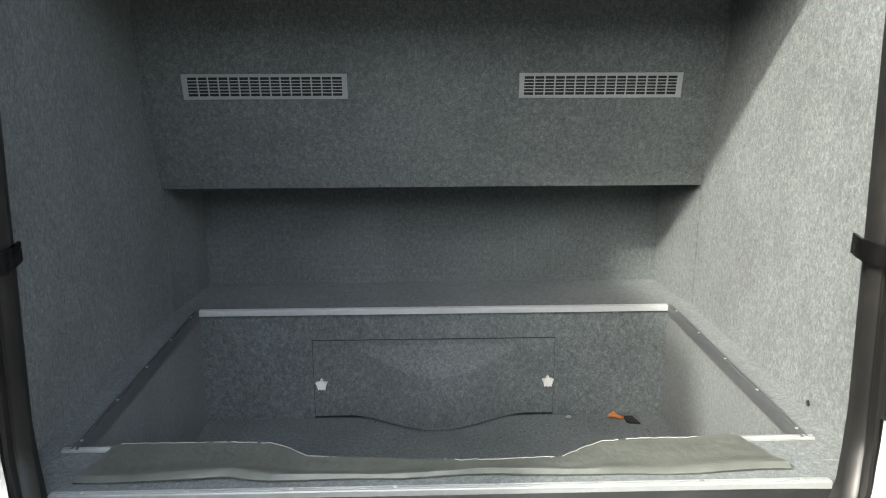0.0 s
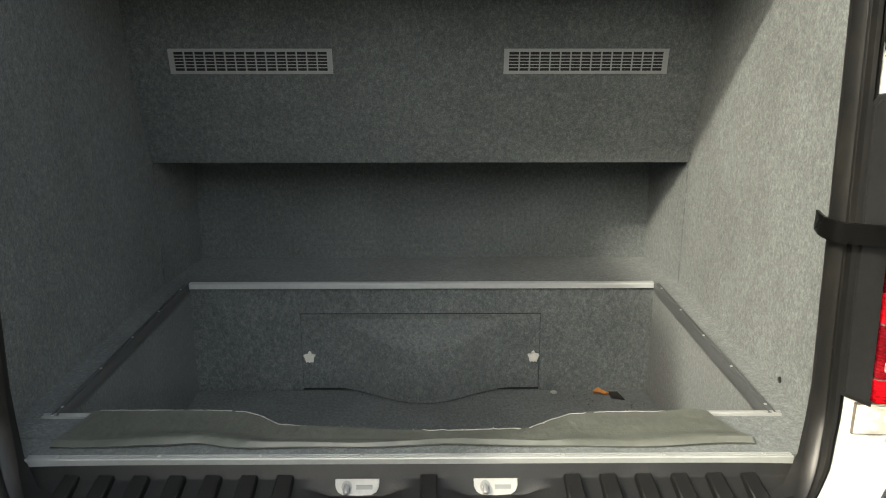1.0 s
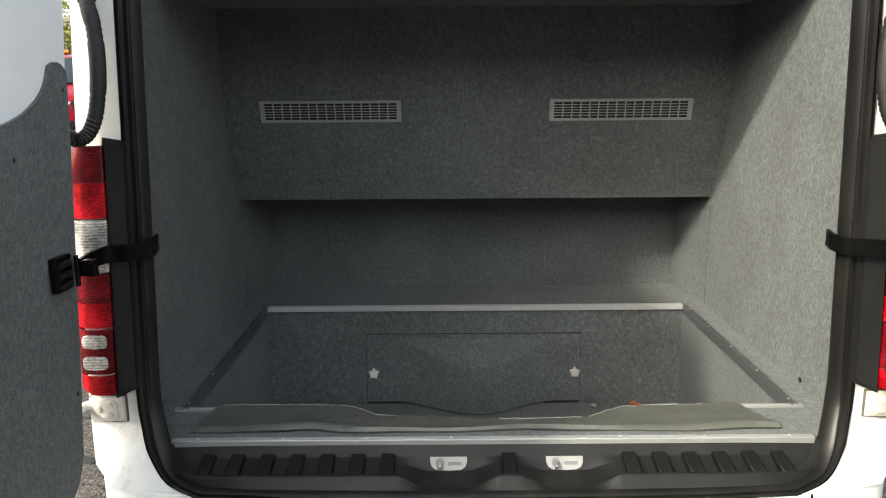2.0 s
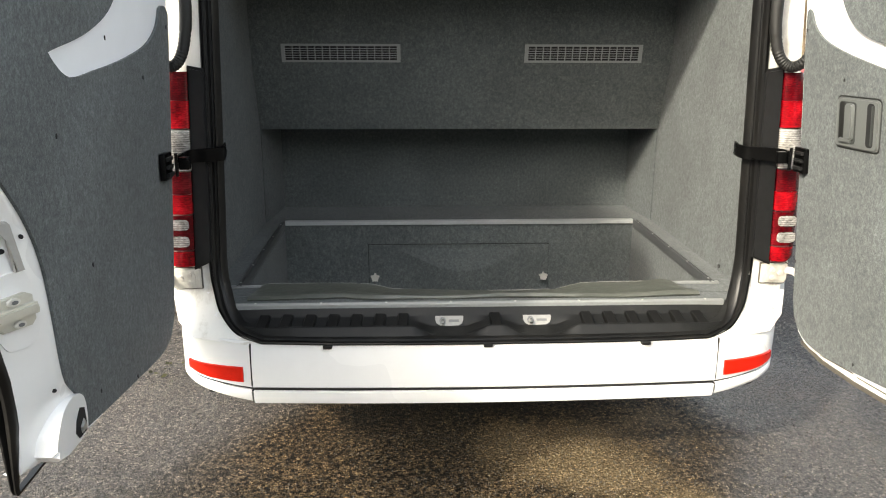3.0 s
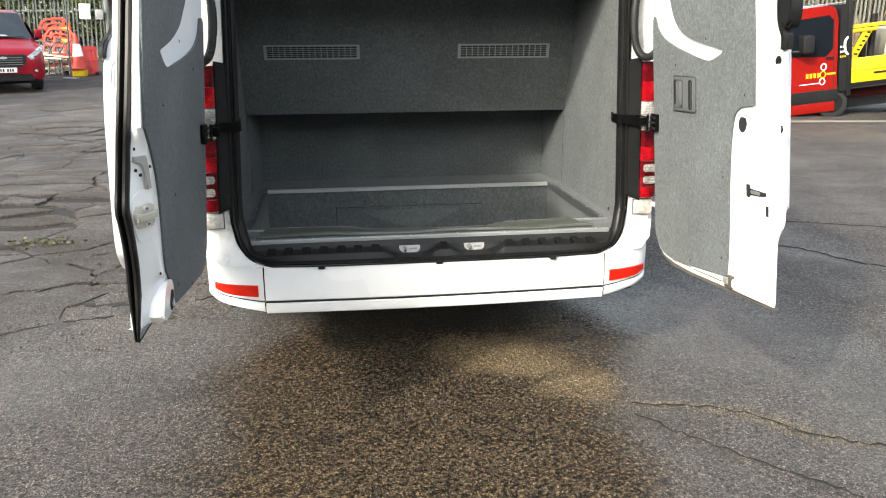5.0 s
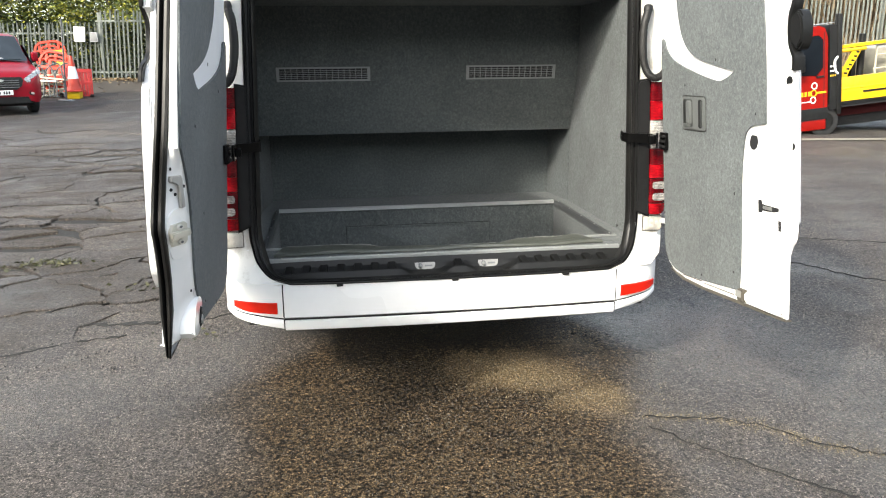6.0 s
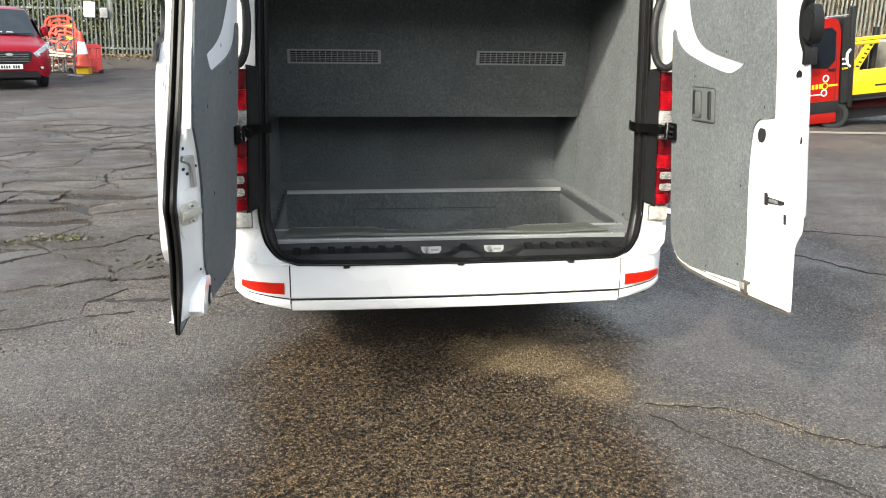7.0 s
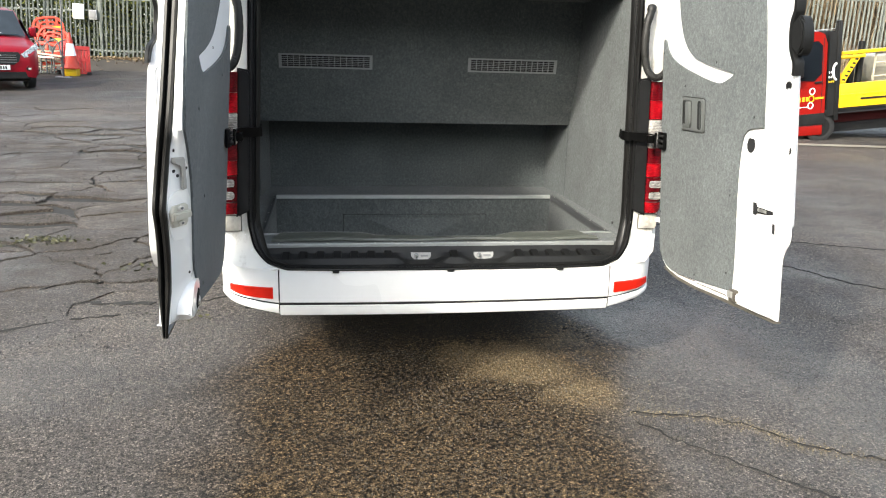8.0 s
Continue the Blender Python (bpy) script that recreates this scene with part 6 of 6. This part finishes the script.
def build_verge():
    rows = []
    for j in range(17):
        row = []
        for i in range(90):
            p = FENCE_O + FENCE_D * (-22.0 + 18.0 * i / 89) + Vector((0.1365, 0.9906, 0)) * (-2.2 + 4.4 * j / 16)
            edge = -0.035 if j == 0 else 0.006 + 0.03 * noise.noise(Vector((p.x * 2.1, p.y * 2.1, 5.0))) * min(1.0, j / 4)
            row.append((p.x, p.y, verge_z(p.x, p.y) + edge))
        rows.append(row)
    soil = plain("dark_leafy_soil", (0.034, 0.028, 0.022), 0.95, vary=0.5, scale=9, relief=0.02)
    solo("verge", loft(rows), soil, "low dark earth verge along the fence foot", "verge", "structure")


def build_works_heap():
    def spot(px, py):
        return (px, py, verge_z(px, py))
    x, y, z = spot(-8.70, 21.4)
    for (dx, dy, dz, rx, ry, rz, w, h, r, c, rise, m, lab) in (
            (0.16, 0.45, 0.36, -10, -6, 16, 0.86, 1.05, 4, 3, 0.22, ORANGE, "orange plastic barrier leaning on the heap"),
            (0.04, 0.20, 0.08, -14, 9, 4, 0.86, 1.05, 4, 3, 0.22, ORANGE, "orange plastic barrier stacked upright"),
            (0.62, 0.02, 0.0, -6, -3, -30, 0.46, 0.98, 2, 4, 0.0, BARRIER_RED, "red plastic road barrier standing by the fence"),
            (1.02, 0.05, 0.02, -5, 2, 24, 0.46, 0.80, 2, 5, 0.0, BARRIER_RED, "red plastic road barrier standing by a cone")):
        b = thing("road_barrier", lab, "barrier", pose(x + dx, y + dy, z + dz, rx, ry, rz), "road barriers")
        barrier_panel(b, w, h, r, c, rise, m)
        part("reflective_strip", rounded((w * 0.05 if rise else -w * 0.44, -0.045, h * 0.86), (w * 0.44, -0.0305, h * 0.95), 0.003, 1), YELLOW if rise else BARRIER_RED, b)
        for s in (-1, 1):
            part("foot", rounded((s * w * 0.36 - 0.05, -0.22, -0.02), (s * w * 0.36 + 0.05, 0.22, 0.05), 0.015), PLASTIC, b)
    # frames, boards and pipes below the barriers
    pile = thing("timber_pile", "heap of pale boards and steel frames under barriers", "pile", pose(x - 0.1, y + 0.1, z))
    rnd = random.Random(12)
    for k in range(9):
        a = rnd.uniform(-25, 25)
        m = pose(rnd.uniform(-0.45, 0.5), rnd.uniform(-0.3, 0.2), 0.08 + 0.07 * k, rnd.uniform(-5, 5), rnd.uniform(-9, 9), a)
        bm = rounded((-0.6, -0.07, -0.025), (0.6, 0.07, 0.025), 0.005, 1)
        bm.transform(m)
        part("board", bm, CREAM if k % 3 else IVORY, pile)
    for k in range(4):
        part("frame_tube", tube(smooth_path([(-0.5 + 0.28 * k, -0.35, 0.03), (-0.45 + 0.3 * k, -0.25, 0.75), (-0.1 + 0.3 * k, -0.2, 0.98), (0.2 + 0.22 * k, -0.3, 0.60), (0.25 + 0.2 * k, -0.38, 0.03)], 5), 0.02, 6), RAIL, pile)
    x, y, z = spot(-7.74, 19.9)
    post = thing("sign_post", "thin grey steel post on a flat base", "post", pose(x, y, z, 0, 3.0, 0))
    part("pole", tube([(0, 0, 0.02), (0, 0, 2.2)], 0.022, 10), RAIL, post)
    part("base", rounded((-0.18, -0.14, 0.0), (0.18, 0.14, 0.04), 0.01), VENT, post)
    x, y, z = spot(-7.78, 20.85)
    cone = thing("traffic_cone", "orange traffic cone with white sleeve on yellow base", "cone", pose(x, y, z))
    part("base", rounded((-0.17, -0.17, 0.0), (0.17, 0.17, 0.20), 0.02), YELLOW, cone, "yellow weighted base")
    part("flange", rounded((-0.24, -0.24, 0.20), (0.24, 0.24, 0.235), 0.012), CONE_RED, cone)

    def ring(z0, r0, z1, r1):
        prof = [(z0, r0 - 0.012), (z0, r0), (z1, r1), (z1, r1 - 0.012)]
        return loft([[(r * math.cos(t), r * math.sin(t), q) for q, r in prof] for t in [2 * math.pi * k / 24 for k in range(25)]])
    part("body", ring(0.235, 0.19, 1.20, 0.035), CONE_RED, cone)
    part("skirt", ring(0.235, 0.215, 0.33, 0.185), CONE_RED, cone)
    part("sleeve", ring(0.56, 0.146, 0.90, 0.092), SLEEVE, cone, "white reflective sleeve")


def build_timber_stack():
    """Weathered timbers laid in courses beside the fence."""
    rnd = random.Random(33)
    wood = plain("weathered_brown_timber", (0.075, 0.058, 0.036), 0.9, vary=0.35, scale=14, relief=0.006)
    stack = thing("timber_stack", "stack of weathered brown timbers beside the fence", "stack", pose(-14.6, 23.0, ground_z(0, 23.0), 0, 0, 14))
    for k in range(7):
        for j in range(2):
            z = 0.02 + 0.17 * k
            a = rnd.uniform(-0.12, 0.12)
            bm = rounded((-1.5 + a, -0.5 + 0.34 * j, z), (1.5 + a + rnd.uniform(-0.15, 0.15), -0.20 + 0.34 * j, z + 0.15), 0.015, 1)
            part("timber", bm, wood, stack)


def leaf_material(name, a, b_, c):
    m, nt, b = nodes_of(name)
    geo = nt.nodes.new("ShaderNodeNewGeometry")
    col = ramp(nt, geo.outputs["Random Per Island"], [(0.0, a), (0.55, b_), (1.0, c)])
    nt.links.new(col, b.inputs["Base Color"])
    b.inputs["Roughness"].default_value = 0.6
    b.inputs["Subsurface Weight"].default_value = 0.0
    return m


def leaves_mesh(name, centres, size, material, rng, flat=0.0):
    n = len(centres)
    ang = rng.uniform(0, 2 * np.pi, (n, 3))
    s = size * rng.uniform(0.6, 1.3, n)
    ca, sa, cb, sb = np.cos(ang[:, 0]), np.sin(ang[:, 0]), np.cos(ang[:, 1] * (1 - flat)), np.sin(ang[:, 1] * (1 - flat))
    u = np.stack([ca, sa, 0.35 * sb], 1) * s[:, None]
    v = np.stack([-sa * cb, ca * cb, sb], 1) * (s * 0.55)[:, None]
    tip = np.stack([0 * ca, 0 * ca, -0.25 * s], 1)
    quad = np.stack([centres - u, centres - v + tip * 0.2, centres + u + tip, centres + v + tip * 0.2], 1).reshape(-1, 3)
    me = bpy.data.meshes.new(name)
    me.from_pydata(quad.tolist(), [], np.arange(4 * n).reshape(-1, 4).tolist())
    me.materials.append(material)
    return me


def build_plants():
    rng = np.random.default_rng(11)
    green = leaf_material("hedge_leaves", (0.020, 0.034, 0.007), (0.075, 0.10, 0.012), (0.30, 0.28, 0.028))
    # darker copy of the hedge leaves, shade put into the colour
    shade = leaf_material("shaded_hedge_leaves", (0.012, 0.02, 0.008), (0.026, 0.042, 0.015), (0.065, 0.08, 0.033))
    # hedge behind the fence: several bushes, each with stems and a ragged crown
    bark = plain("dark_bark", (0.07, 0.055, 0.04), 0.9, vary=0.3, scale=40, relief=0.01)
    r2 = random.Random(21)
    for k in range(7):
        s = -16.2 + 1.9 * k
        p = FENCE_O + FENCE_D * s + Vector((0.13, 0.99, 0)) * (1.7 + 0.5 * (k % 3))
        base = Vector((p.x, p.y, ground_z(p.x, p.y)))
        bush = thing("hedge_bush", "leafy green bush with yellowing leaves behind the fence", "bush", pose(*base), "hedge behind the fence")
        bm = bmesh.new()
        for q in range(7):
            a, rr = r2.uniform(0, 6.28), r2.uniform(0.4, 1.2)
            h = r2.uniform(2.2, 3.8)
            tube(smooth_path([(0.12 * math.cos(a), 0.12 * math.sin(a), -0.05), (0.4 * rr * math.cos(a), 0.4 * rr * math.sin(a), h * 0.5), (rr * math.cos(a), rr * math.sin(a), h)], 3), 0.03, 6, bm=bm, radii=[0.045 - 0.035 * i / 6 for i in range(7)])
        part("stems", bm, bark, bush)
        clumps = rng.normal(0, 1, (75, 3)) * np.array([0.95, 0.6, 1.15]) + np.array([0, 0, 2.2 + 0.5 * (k % 2)])
        pts = np.repeat(clumps, 130, 0) + rng.normal(0, 0.30, (9750, 3))
        pts = pts[(pts[:, 2] > 0.15) & (pts[:, 2] < 5.2)]
        me = leaves_mesh("crown", pts, 0.066, green, rng)
        piece("crown", me, bush)
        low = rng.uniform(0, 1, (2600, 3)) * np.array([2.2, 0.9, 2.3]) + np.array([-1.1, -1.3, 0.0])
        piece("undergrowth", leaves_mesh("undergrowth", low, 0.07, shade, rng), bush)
    # bank of dead grass and brambles beside the truck
    rows = []
    for j in range(9):
        row = []
        for i in range(40):
            s, d = 8.5 + 16 * i / 39, -2.6 + 4.4 * j / 8
            p = FENCE_O + FENCE_D * s + Vector((0.1365, 0.9906, 0)) * d
            t = min(1.0, max(0.0, (d + 2.4) / 2.2)) * min(1.0, max(0.0, (s - 8.5) / 1.2))
            row.append((p.x, p.y, ground_z(p.x, p.y) - 0.05 + 0.86 * t * t * (3 - 2 * t) + 0.08 * noise.noise(Vector((p.x, p.y, 0)))))
        rows.append(row)
    straw = plain("dead_grass_bank", (0.12, 0.085, 0.048), 0.95, vary=0.4, scale=14, relief=0.03)
    solo("grass_bank", loft(rows), straw, "low bank of brown dead grass", "bank", "structure")
    blade = leaf_material("dead_stalks", (0.06, 0.04, 0.021), (0.16, 0.11, 0.06), (0.27, 0.21, 0.125))
    verts, faces = [], []
    for k in range(19000):
        s, d = rng.uniform(8.8, 24), rng.uniform(-2.4, 1.6) if k < 5200 else rng.uniform(0.1, 2.2)
        p = FENCE_O + FENCE_D * s + Vector((0.1365, 0.9906, 0)) * d
        t = min(1.0, max(0.0, (d + 2.4) / 2.2)) * min(1.0, max(0.0, (s - 8.5) / 1.2))
        z = ground_z(p.x, p.y) - 0.05 + 0.86 * t * t * (3 - 2 * t)
        h, w, a = rng.uniform(0.25, 0.9) if k < 5200 else rng.uniform(0.8, 3.4), rng.uniform(0.006, 0.016) * (1.0 if k < 5200 else 1.5), rng.uniform(0, 6.28)
        lx, ly = rng.normal(0, 0.25) * h * 1.6, rng.normal(0, 0.2) * h
        b0 = len(verts)
        ca, sa = math.cos(a) * w, math.sin(a) * w
        verts += [(p.x - ca, p.y - sa, z), (p.x + ca, p.y + sa, z), (p.x + lx * 0.5 + ca, p.y + ly * 0.5 + sa, z + h * 0.65), (p.x + lx * 0.5 - ca, p.y + ly * 0.5 - sa, z + h * 0.65), (p.x + lx, p.y + ly, z + h * 0.9)]
        faces += [(b0, b0 + 1, b0 + 2, b0 + 3), (b0 + 3, b0 + 2, b0 + 4)]
    me = bpy.data.meshes.new("dead_grass")
    me.from_pydata(verts, [], faces)
    me.materials.append(blade)
    tagged(new("dead_grass", me), "tangled brown dead grass and bramble stalks", "grass", "", "stuff")
    # fallen leaves along the foot of the fence
    n = 2600
    s = rng.uniform(-12.4, -5.0, n)
    d = -np.abs(rng.normal(0, 0.55, n))
    cx, cy = FENCE_O.x + FENCE_D.x * s + 0.1365 * d, FENCE_O.y + FENCE_D.y * s + 0.9906 * d
    pts = np.stack([cx, cy, np.array([verge_z(a, b) for a, b in zip(cx, cy)]) + rng.uniform(0.02, 0.08, n)], 1)
    brown = leaf_material("fallen_leaves", (0.06, 0.036, 0.018), (0.15, 0.10, 0.05), (0.25, 0.2, 0.11))
    tagged(new("fallen_leaves", leaves_mesh("fallen_leaves", pts, 0.05, brown, rng, 0.8)), "dry brown leaves along the fence foot", "leaves", "", "stuff")
    # weeds and moss in the cracks
    pts = []
    for cxx, cyy, rr, m in ((-2.6, 2.75, 0.12, 160), (-2.9, 2.62, 0.10, 40), (-1.75, 2.05, 0.10, 30), (-3.6, 3.9, 0.14, 40), (-1.30, 1.15, 0.10, 20)):
        q = rng.normal(0, rr, (m, 2)) * np.array([1.0, 0.5])
        pts.append(np.stack([cxx + q[:, 0], cyy + q[:, 1], SLOPE * (cyy + q[:, 1]) + 0.012 + rng.uniform(0, 0.015, m)], 1))
    moss = leaf_material("moss_and_weeds", (0.02, 0.024, 0.007), (0.045, 0.045, 0.014), (0.075, 0.07, 0.025))
    tagged(new("weeds", leaves_mesh("weeds", np.concatenate(pts), 0.016, moss, rng, 0.5)), "small mossy weeds in the asphalt cracks", "weeds", "", "stuff")


def build_ground_marks():
    rnd = random.Random(9)

    def crack(name, pts, w, label):
        fine = []
        for a, b in zip(pts, pts[1:]):
            n = max(2, int(math.hypot(b[0] - a[0], b[1] - a[1]) / 0.035))
            fine += [(a[0] + (b[0] - a[0]) * k / n + rnd.uniform(-0.013, 0.013), a[1] + (b[1] - a[1]) * k / n + rnd.uniform(-0.014, 0.014)) for k in range(n)]
        rows = []
        for i, (x, y) in enumerate(fine):
            q = fine[min(i + 1, len(fine) - 1)]
            o = fine[max(i - 1, 0)]
            d = Vector((q[0] - o[0], q[1] - o[1])).normalized()
            half = w * (0.15 + 0.95 * rnd.random() ** 1.5) * (0.3 if i in (0, len(fine) - 1) else 1)
            z = ground_z(x, y) + 0.012 * noise.noise(Vector((x * 0.5, y * 0.5, 0.0))) + 0.004
            rows.append([(x - d.y * half, y + d.x * half, z - 0.012), (x - d.y * half * 0.8, y + d.x * half * 0.8, z), (x + d.y * half * 0.8, y - d.x * half * 0.8, z), (x + d.y * half, y - d.x * half, z - 0.012)])
        solo(name, loft(rows), EARTH, label, "crack", "structure")
    crack("crack", [(0.79, -0.14), (1.08, -0.20), (1.28, -0.30), (1.39, -0.45), (1.55, -0.54), (2.1, -0.8)], 0.009, "dirt-filled crack in the asphalt")
    crack("crack", [(0.78, -0.21), (0.89, -0.37), (1.01, -0.52), (1.17, -0.68), (1.31, -0.84), (1.6, -1.2)], 0.009, "dirt-filled crack in the asphalt")
    crack("crack", [(-4.2, 1.62), (-3.3, 1.42), (-2.60, 1.44), (-2.34, 1.53), (-2.12, 1.46), (-1.85, 1.40), (-1.67, 1.39), (-1.5, 1.40)], 0.05, "wide crumbling crack full of dark dirt")
    crack("crack", [(-3.2, 0.86), (-2.42, 0.98), (-2.26, 1.01), (-2.12, 1.07), (-1.93, 1.16), (-1.66, 1.22)], 0.018, "dark crack in the asphalt")
    crack("crack", [(-2.40, 1.52), (-2.29, 1.66), (-2.16, 1.82), (-2.02, 2.09)], 0.018, "dark crack in the asphalt")
    crack("crack", [(-2.19, 1.50), (-2.04, 1.70), (-1.76, 2.04)], 0.015, "dark crack in the asphalt")
    crack("crack", [(-2.34, 1.53), (-2.14, 1.29), (-2.05, 1.10)], 0.02, "dark crack in the asphalt")
    crack("crack", [(-2.60, 1.22), (-2.42, 1.30), (-2.36, 1.50)], 0.022, "dark crack in the asphalt")
    crack("crack", [(-1.28, 1.41), (-1.16, 1.49), (-0.95, 1.55)], 0.022, "dark crack in the asphalt")
    crack("crack", [(2.2, 2.35), (2.83, 1.93), (3.05, 1.55), (3.6, 1.1)], 0.016, "dark joint in the asphalt")
    crack("crack", [(2.0, 3.4), (3.2, 2.6), (4.6, 2.0), (6.5, 1.4)], 0.010, "thin joint in the asphalt")
    rows = []
    for k in range(20):
        t = k / 19
        x, y = 6.0 + 5.5 * t, 8.05 - 0.75 * t
        rows.append([(x, y - 0.10, ground_z(x, y - 0.1) + 0.014), (x, y + 0.10 + 0.03 * rnd.random(), ground_z(x, y + 0.1) + 0.014)])
    worn = plain("worn_white_line_paint", (0.17, 0.155, 0.125), 0.8, vary=0.4, scale=6)
    solo("painted_line", loft(rows), worn, "worn pale painted line on the asphalt", "line", "structure")
    # loose grit: fine over the mud, coarser crumbs round the broken plates
    rng = np.random.default_rng(2)
    base = np.array([(1, 0, -0.4), (-0.5, 0.87, -0.4), (-0.5, -0.87, -0.4), (0, 0, 0.8)])

    def scatter(name, label, spots, r0, r1, material):
        verts, faces = [], []
        for x, y in spots:
            r, a = r0 + (r1 - r0) * rng.random() ** 2.5, rng.uniform(0, 6.28)
            z = ground_z(x, y) + 0.012 * noise.noise(Vector((x * 0.5, y * 0.5, 0.0))) + r * 0.3 + (0.003 if cracked(x, y) > 0.5 else 0.0)
            b0 = len(verts)
            for px, py, pz in base:
                verts.append((x + r * (px * math.cos(a) - py * math.sin(a)), y + r * (px * math.sin(a) + py * math.cos(a)), z + r * pz))
            faces += [(b0, b0 + 1, b0 + 3), (b0 + 1, b0 + 2, b0 + 3), (b0 + 2, b0, b0 + 3)]
        me = bpy.data.meshes.new(name)
        me.from_pydata(verts, [], faces)
        me.materials.append(material)
        tagged(new(name, me), label, "grit", "", "stuff")
    near = np.stack([rng.normal(-0.05, 0.6, 19000), rng.uniform(-1.5, 0.62, 19000)], 1)
    near = near[(near[:, 1] < 0.3) | (rng.random(19000) < 0.55)]
    wide = np.stack([rng.uniform(-2.4, 2.0, 9000), rng.uniform(-1.5, 1.6, 9000)], 1)
    scatter("loose_grit", "brown and pale loose grit scattered over the asphalt", np.concatenate([near, wide]), 0.0016, 0.0055, leaf_material("brown_grit", (0.014, 0.011, 0.008), (0.042, 0.033, 0.022), (0.11, 0.09, 0.06)))
    k = rng.random(1700)
    trail = np.stack([0.22 + 0.62 * k + rng.normal(0, 0.14, 1700), 0.50 - 0.62 * k + rng.normal(0, 0.12, 1700)], 1)
    scatter("pale_grit", "pale yellow grit strewn over the paler mud", trail, 0.0014, 0.0055, leaf_material("pale_yellow_grit", (0.04, 0.031, 0.018), (0.10, 0.078, 0.043), (0.27, 0.215, 0.12)))
    def along(pts, n, spread):
        seg = rng.integers(0, len(pts) - 1, n)
        a, b, k = np.array(pts)[seg], np.array(pts)[seg + 1], rng.random((n, 1))
        return a + (b - a) * k + rng.normal(0, spread, (n, 2))
    rim = along([(0.79, -0.14), (1.08, -0.20), (1.28, -0.30), (1.39, -0.45), (1.55, -0.54), (2.1, -0.8)], 1700, 0.030)
    scatter("crack_grit", "pale grit gathered along a crack", rim, 0.0014, 0.006, leaf_material("crack_grit_bits", (0.03, 0.024, 0.015), (0.10, 0.08, 0.046), (0.24, 0.19, 0.11)))
    rim = along([(0.78, -0.21), (0.89, -0.37), (1.01, -0.52), (1.17, -0.68), (1.31, -0.84), (1.6, -1.2)], 1500, 0.035)
    scatter("dark_grit", "dark wet grit gathered along a crack", rim, 0.0016, 0.007, leaf_material("dark_grit_bits", (0.008, 0.0075, 0.007), (0.024, 0.021, 0.018), (0.06, 0.052, 0.042)))
    clods = np.stack([rng.normal(0.84, 0.07, 22), rng.normal(0.80, 0.08, 22)], 1)
    scatter("dark_clods", "small dark clods of mud beside the bumper", clods, 0.004, 0.014, EARTH)
    spots = np.stack([rng.uniform(-8.5, -1.0, 34000), rng.uniform(0.7, 9.0, 34000)], 1)
    keep = [noise.noise(Vector((x * 0.9, y * 1.9, 4.0))) + 0.5 * noise.noise(Vector((x * 2.3, y * 4.1, 9.0))) > 0.13 for x, y in spots]
    scatter("crumbled_asphalt", "dark crumbled asphalt and grit round the broken plates", spots[np.array(keep)], 0.003, 0.012, leaf_material("crumbled_asphalt_bits", (0.006, 0.0055, 0.005), (0.014, 0.0125, 0.011), (0.034, 0.030, 0.025)))


build_ground()
build_far_wall()
build_shell()
build_bumper()
build_seal()
build_step()
build_lamps()
build_bay()
build_door(1)
build_door(-1)
build_mat()
build_litter()
build_red_van()
build_truck()
build_verge()
build_works_heap()
build_timber_stack()
build_fence()
build_shed()
build_plants()
build_ground_marks()
build_slabs()
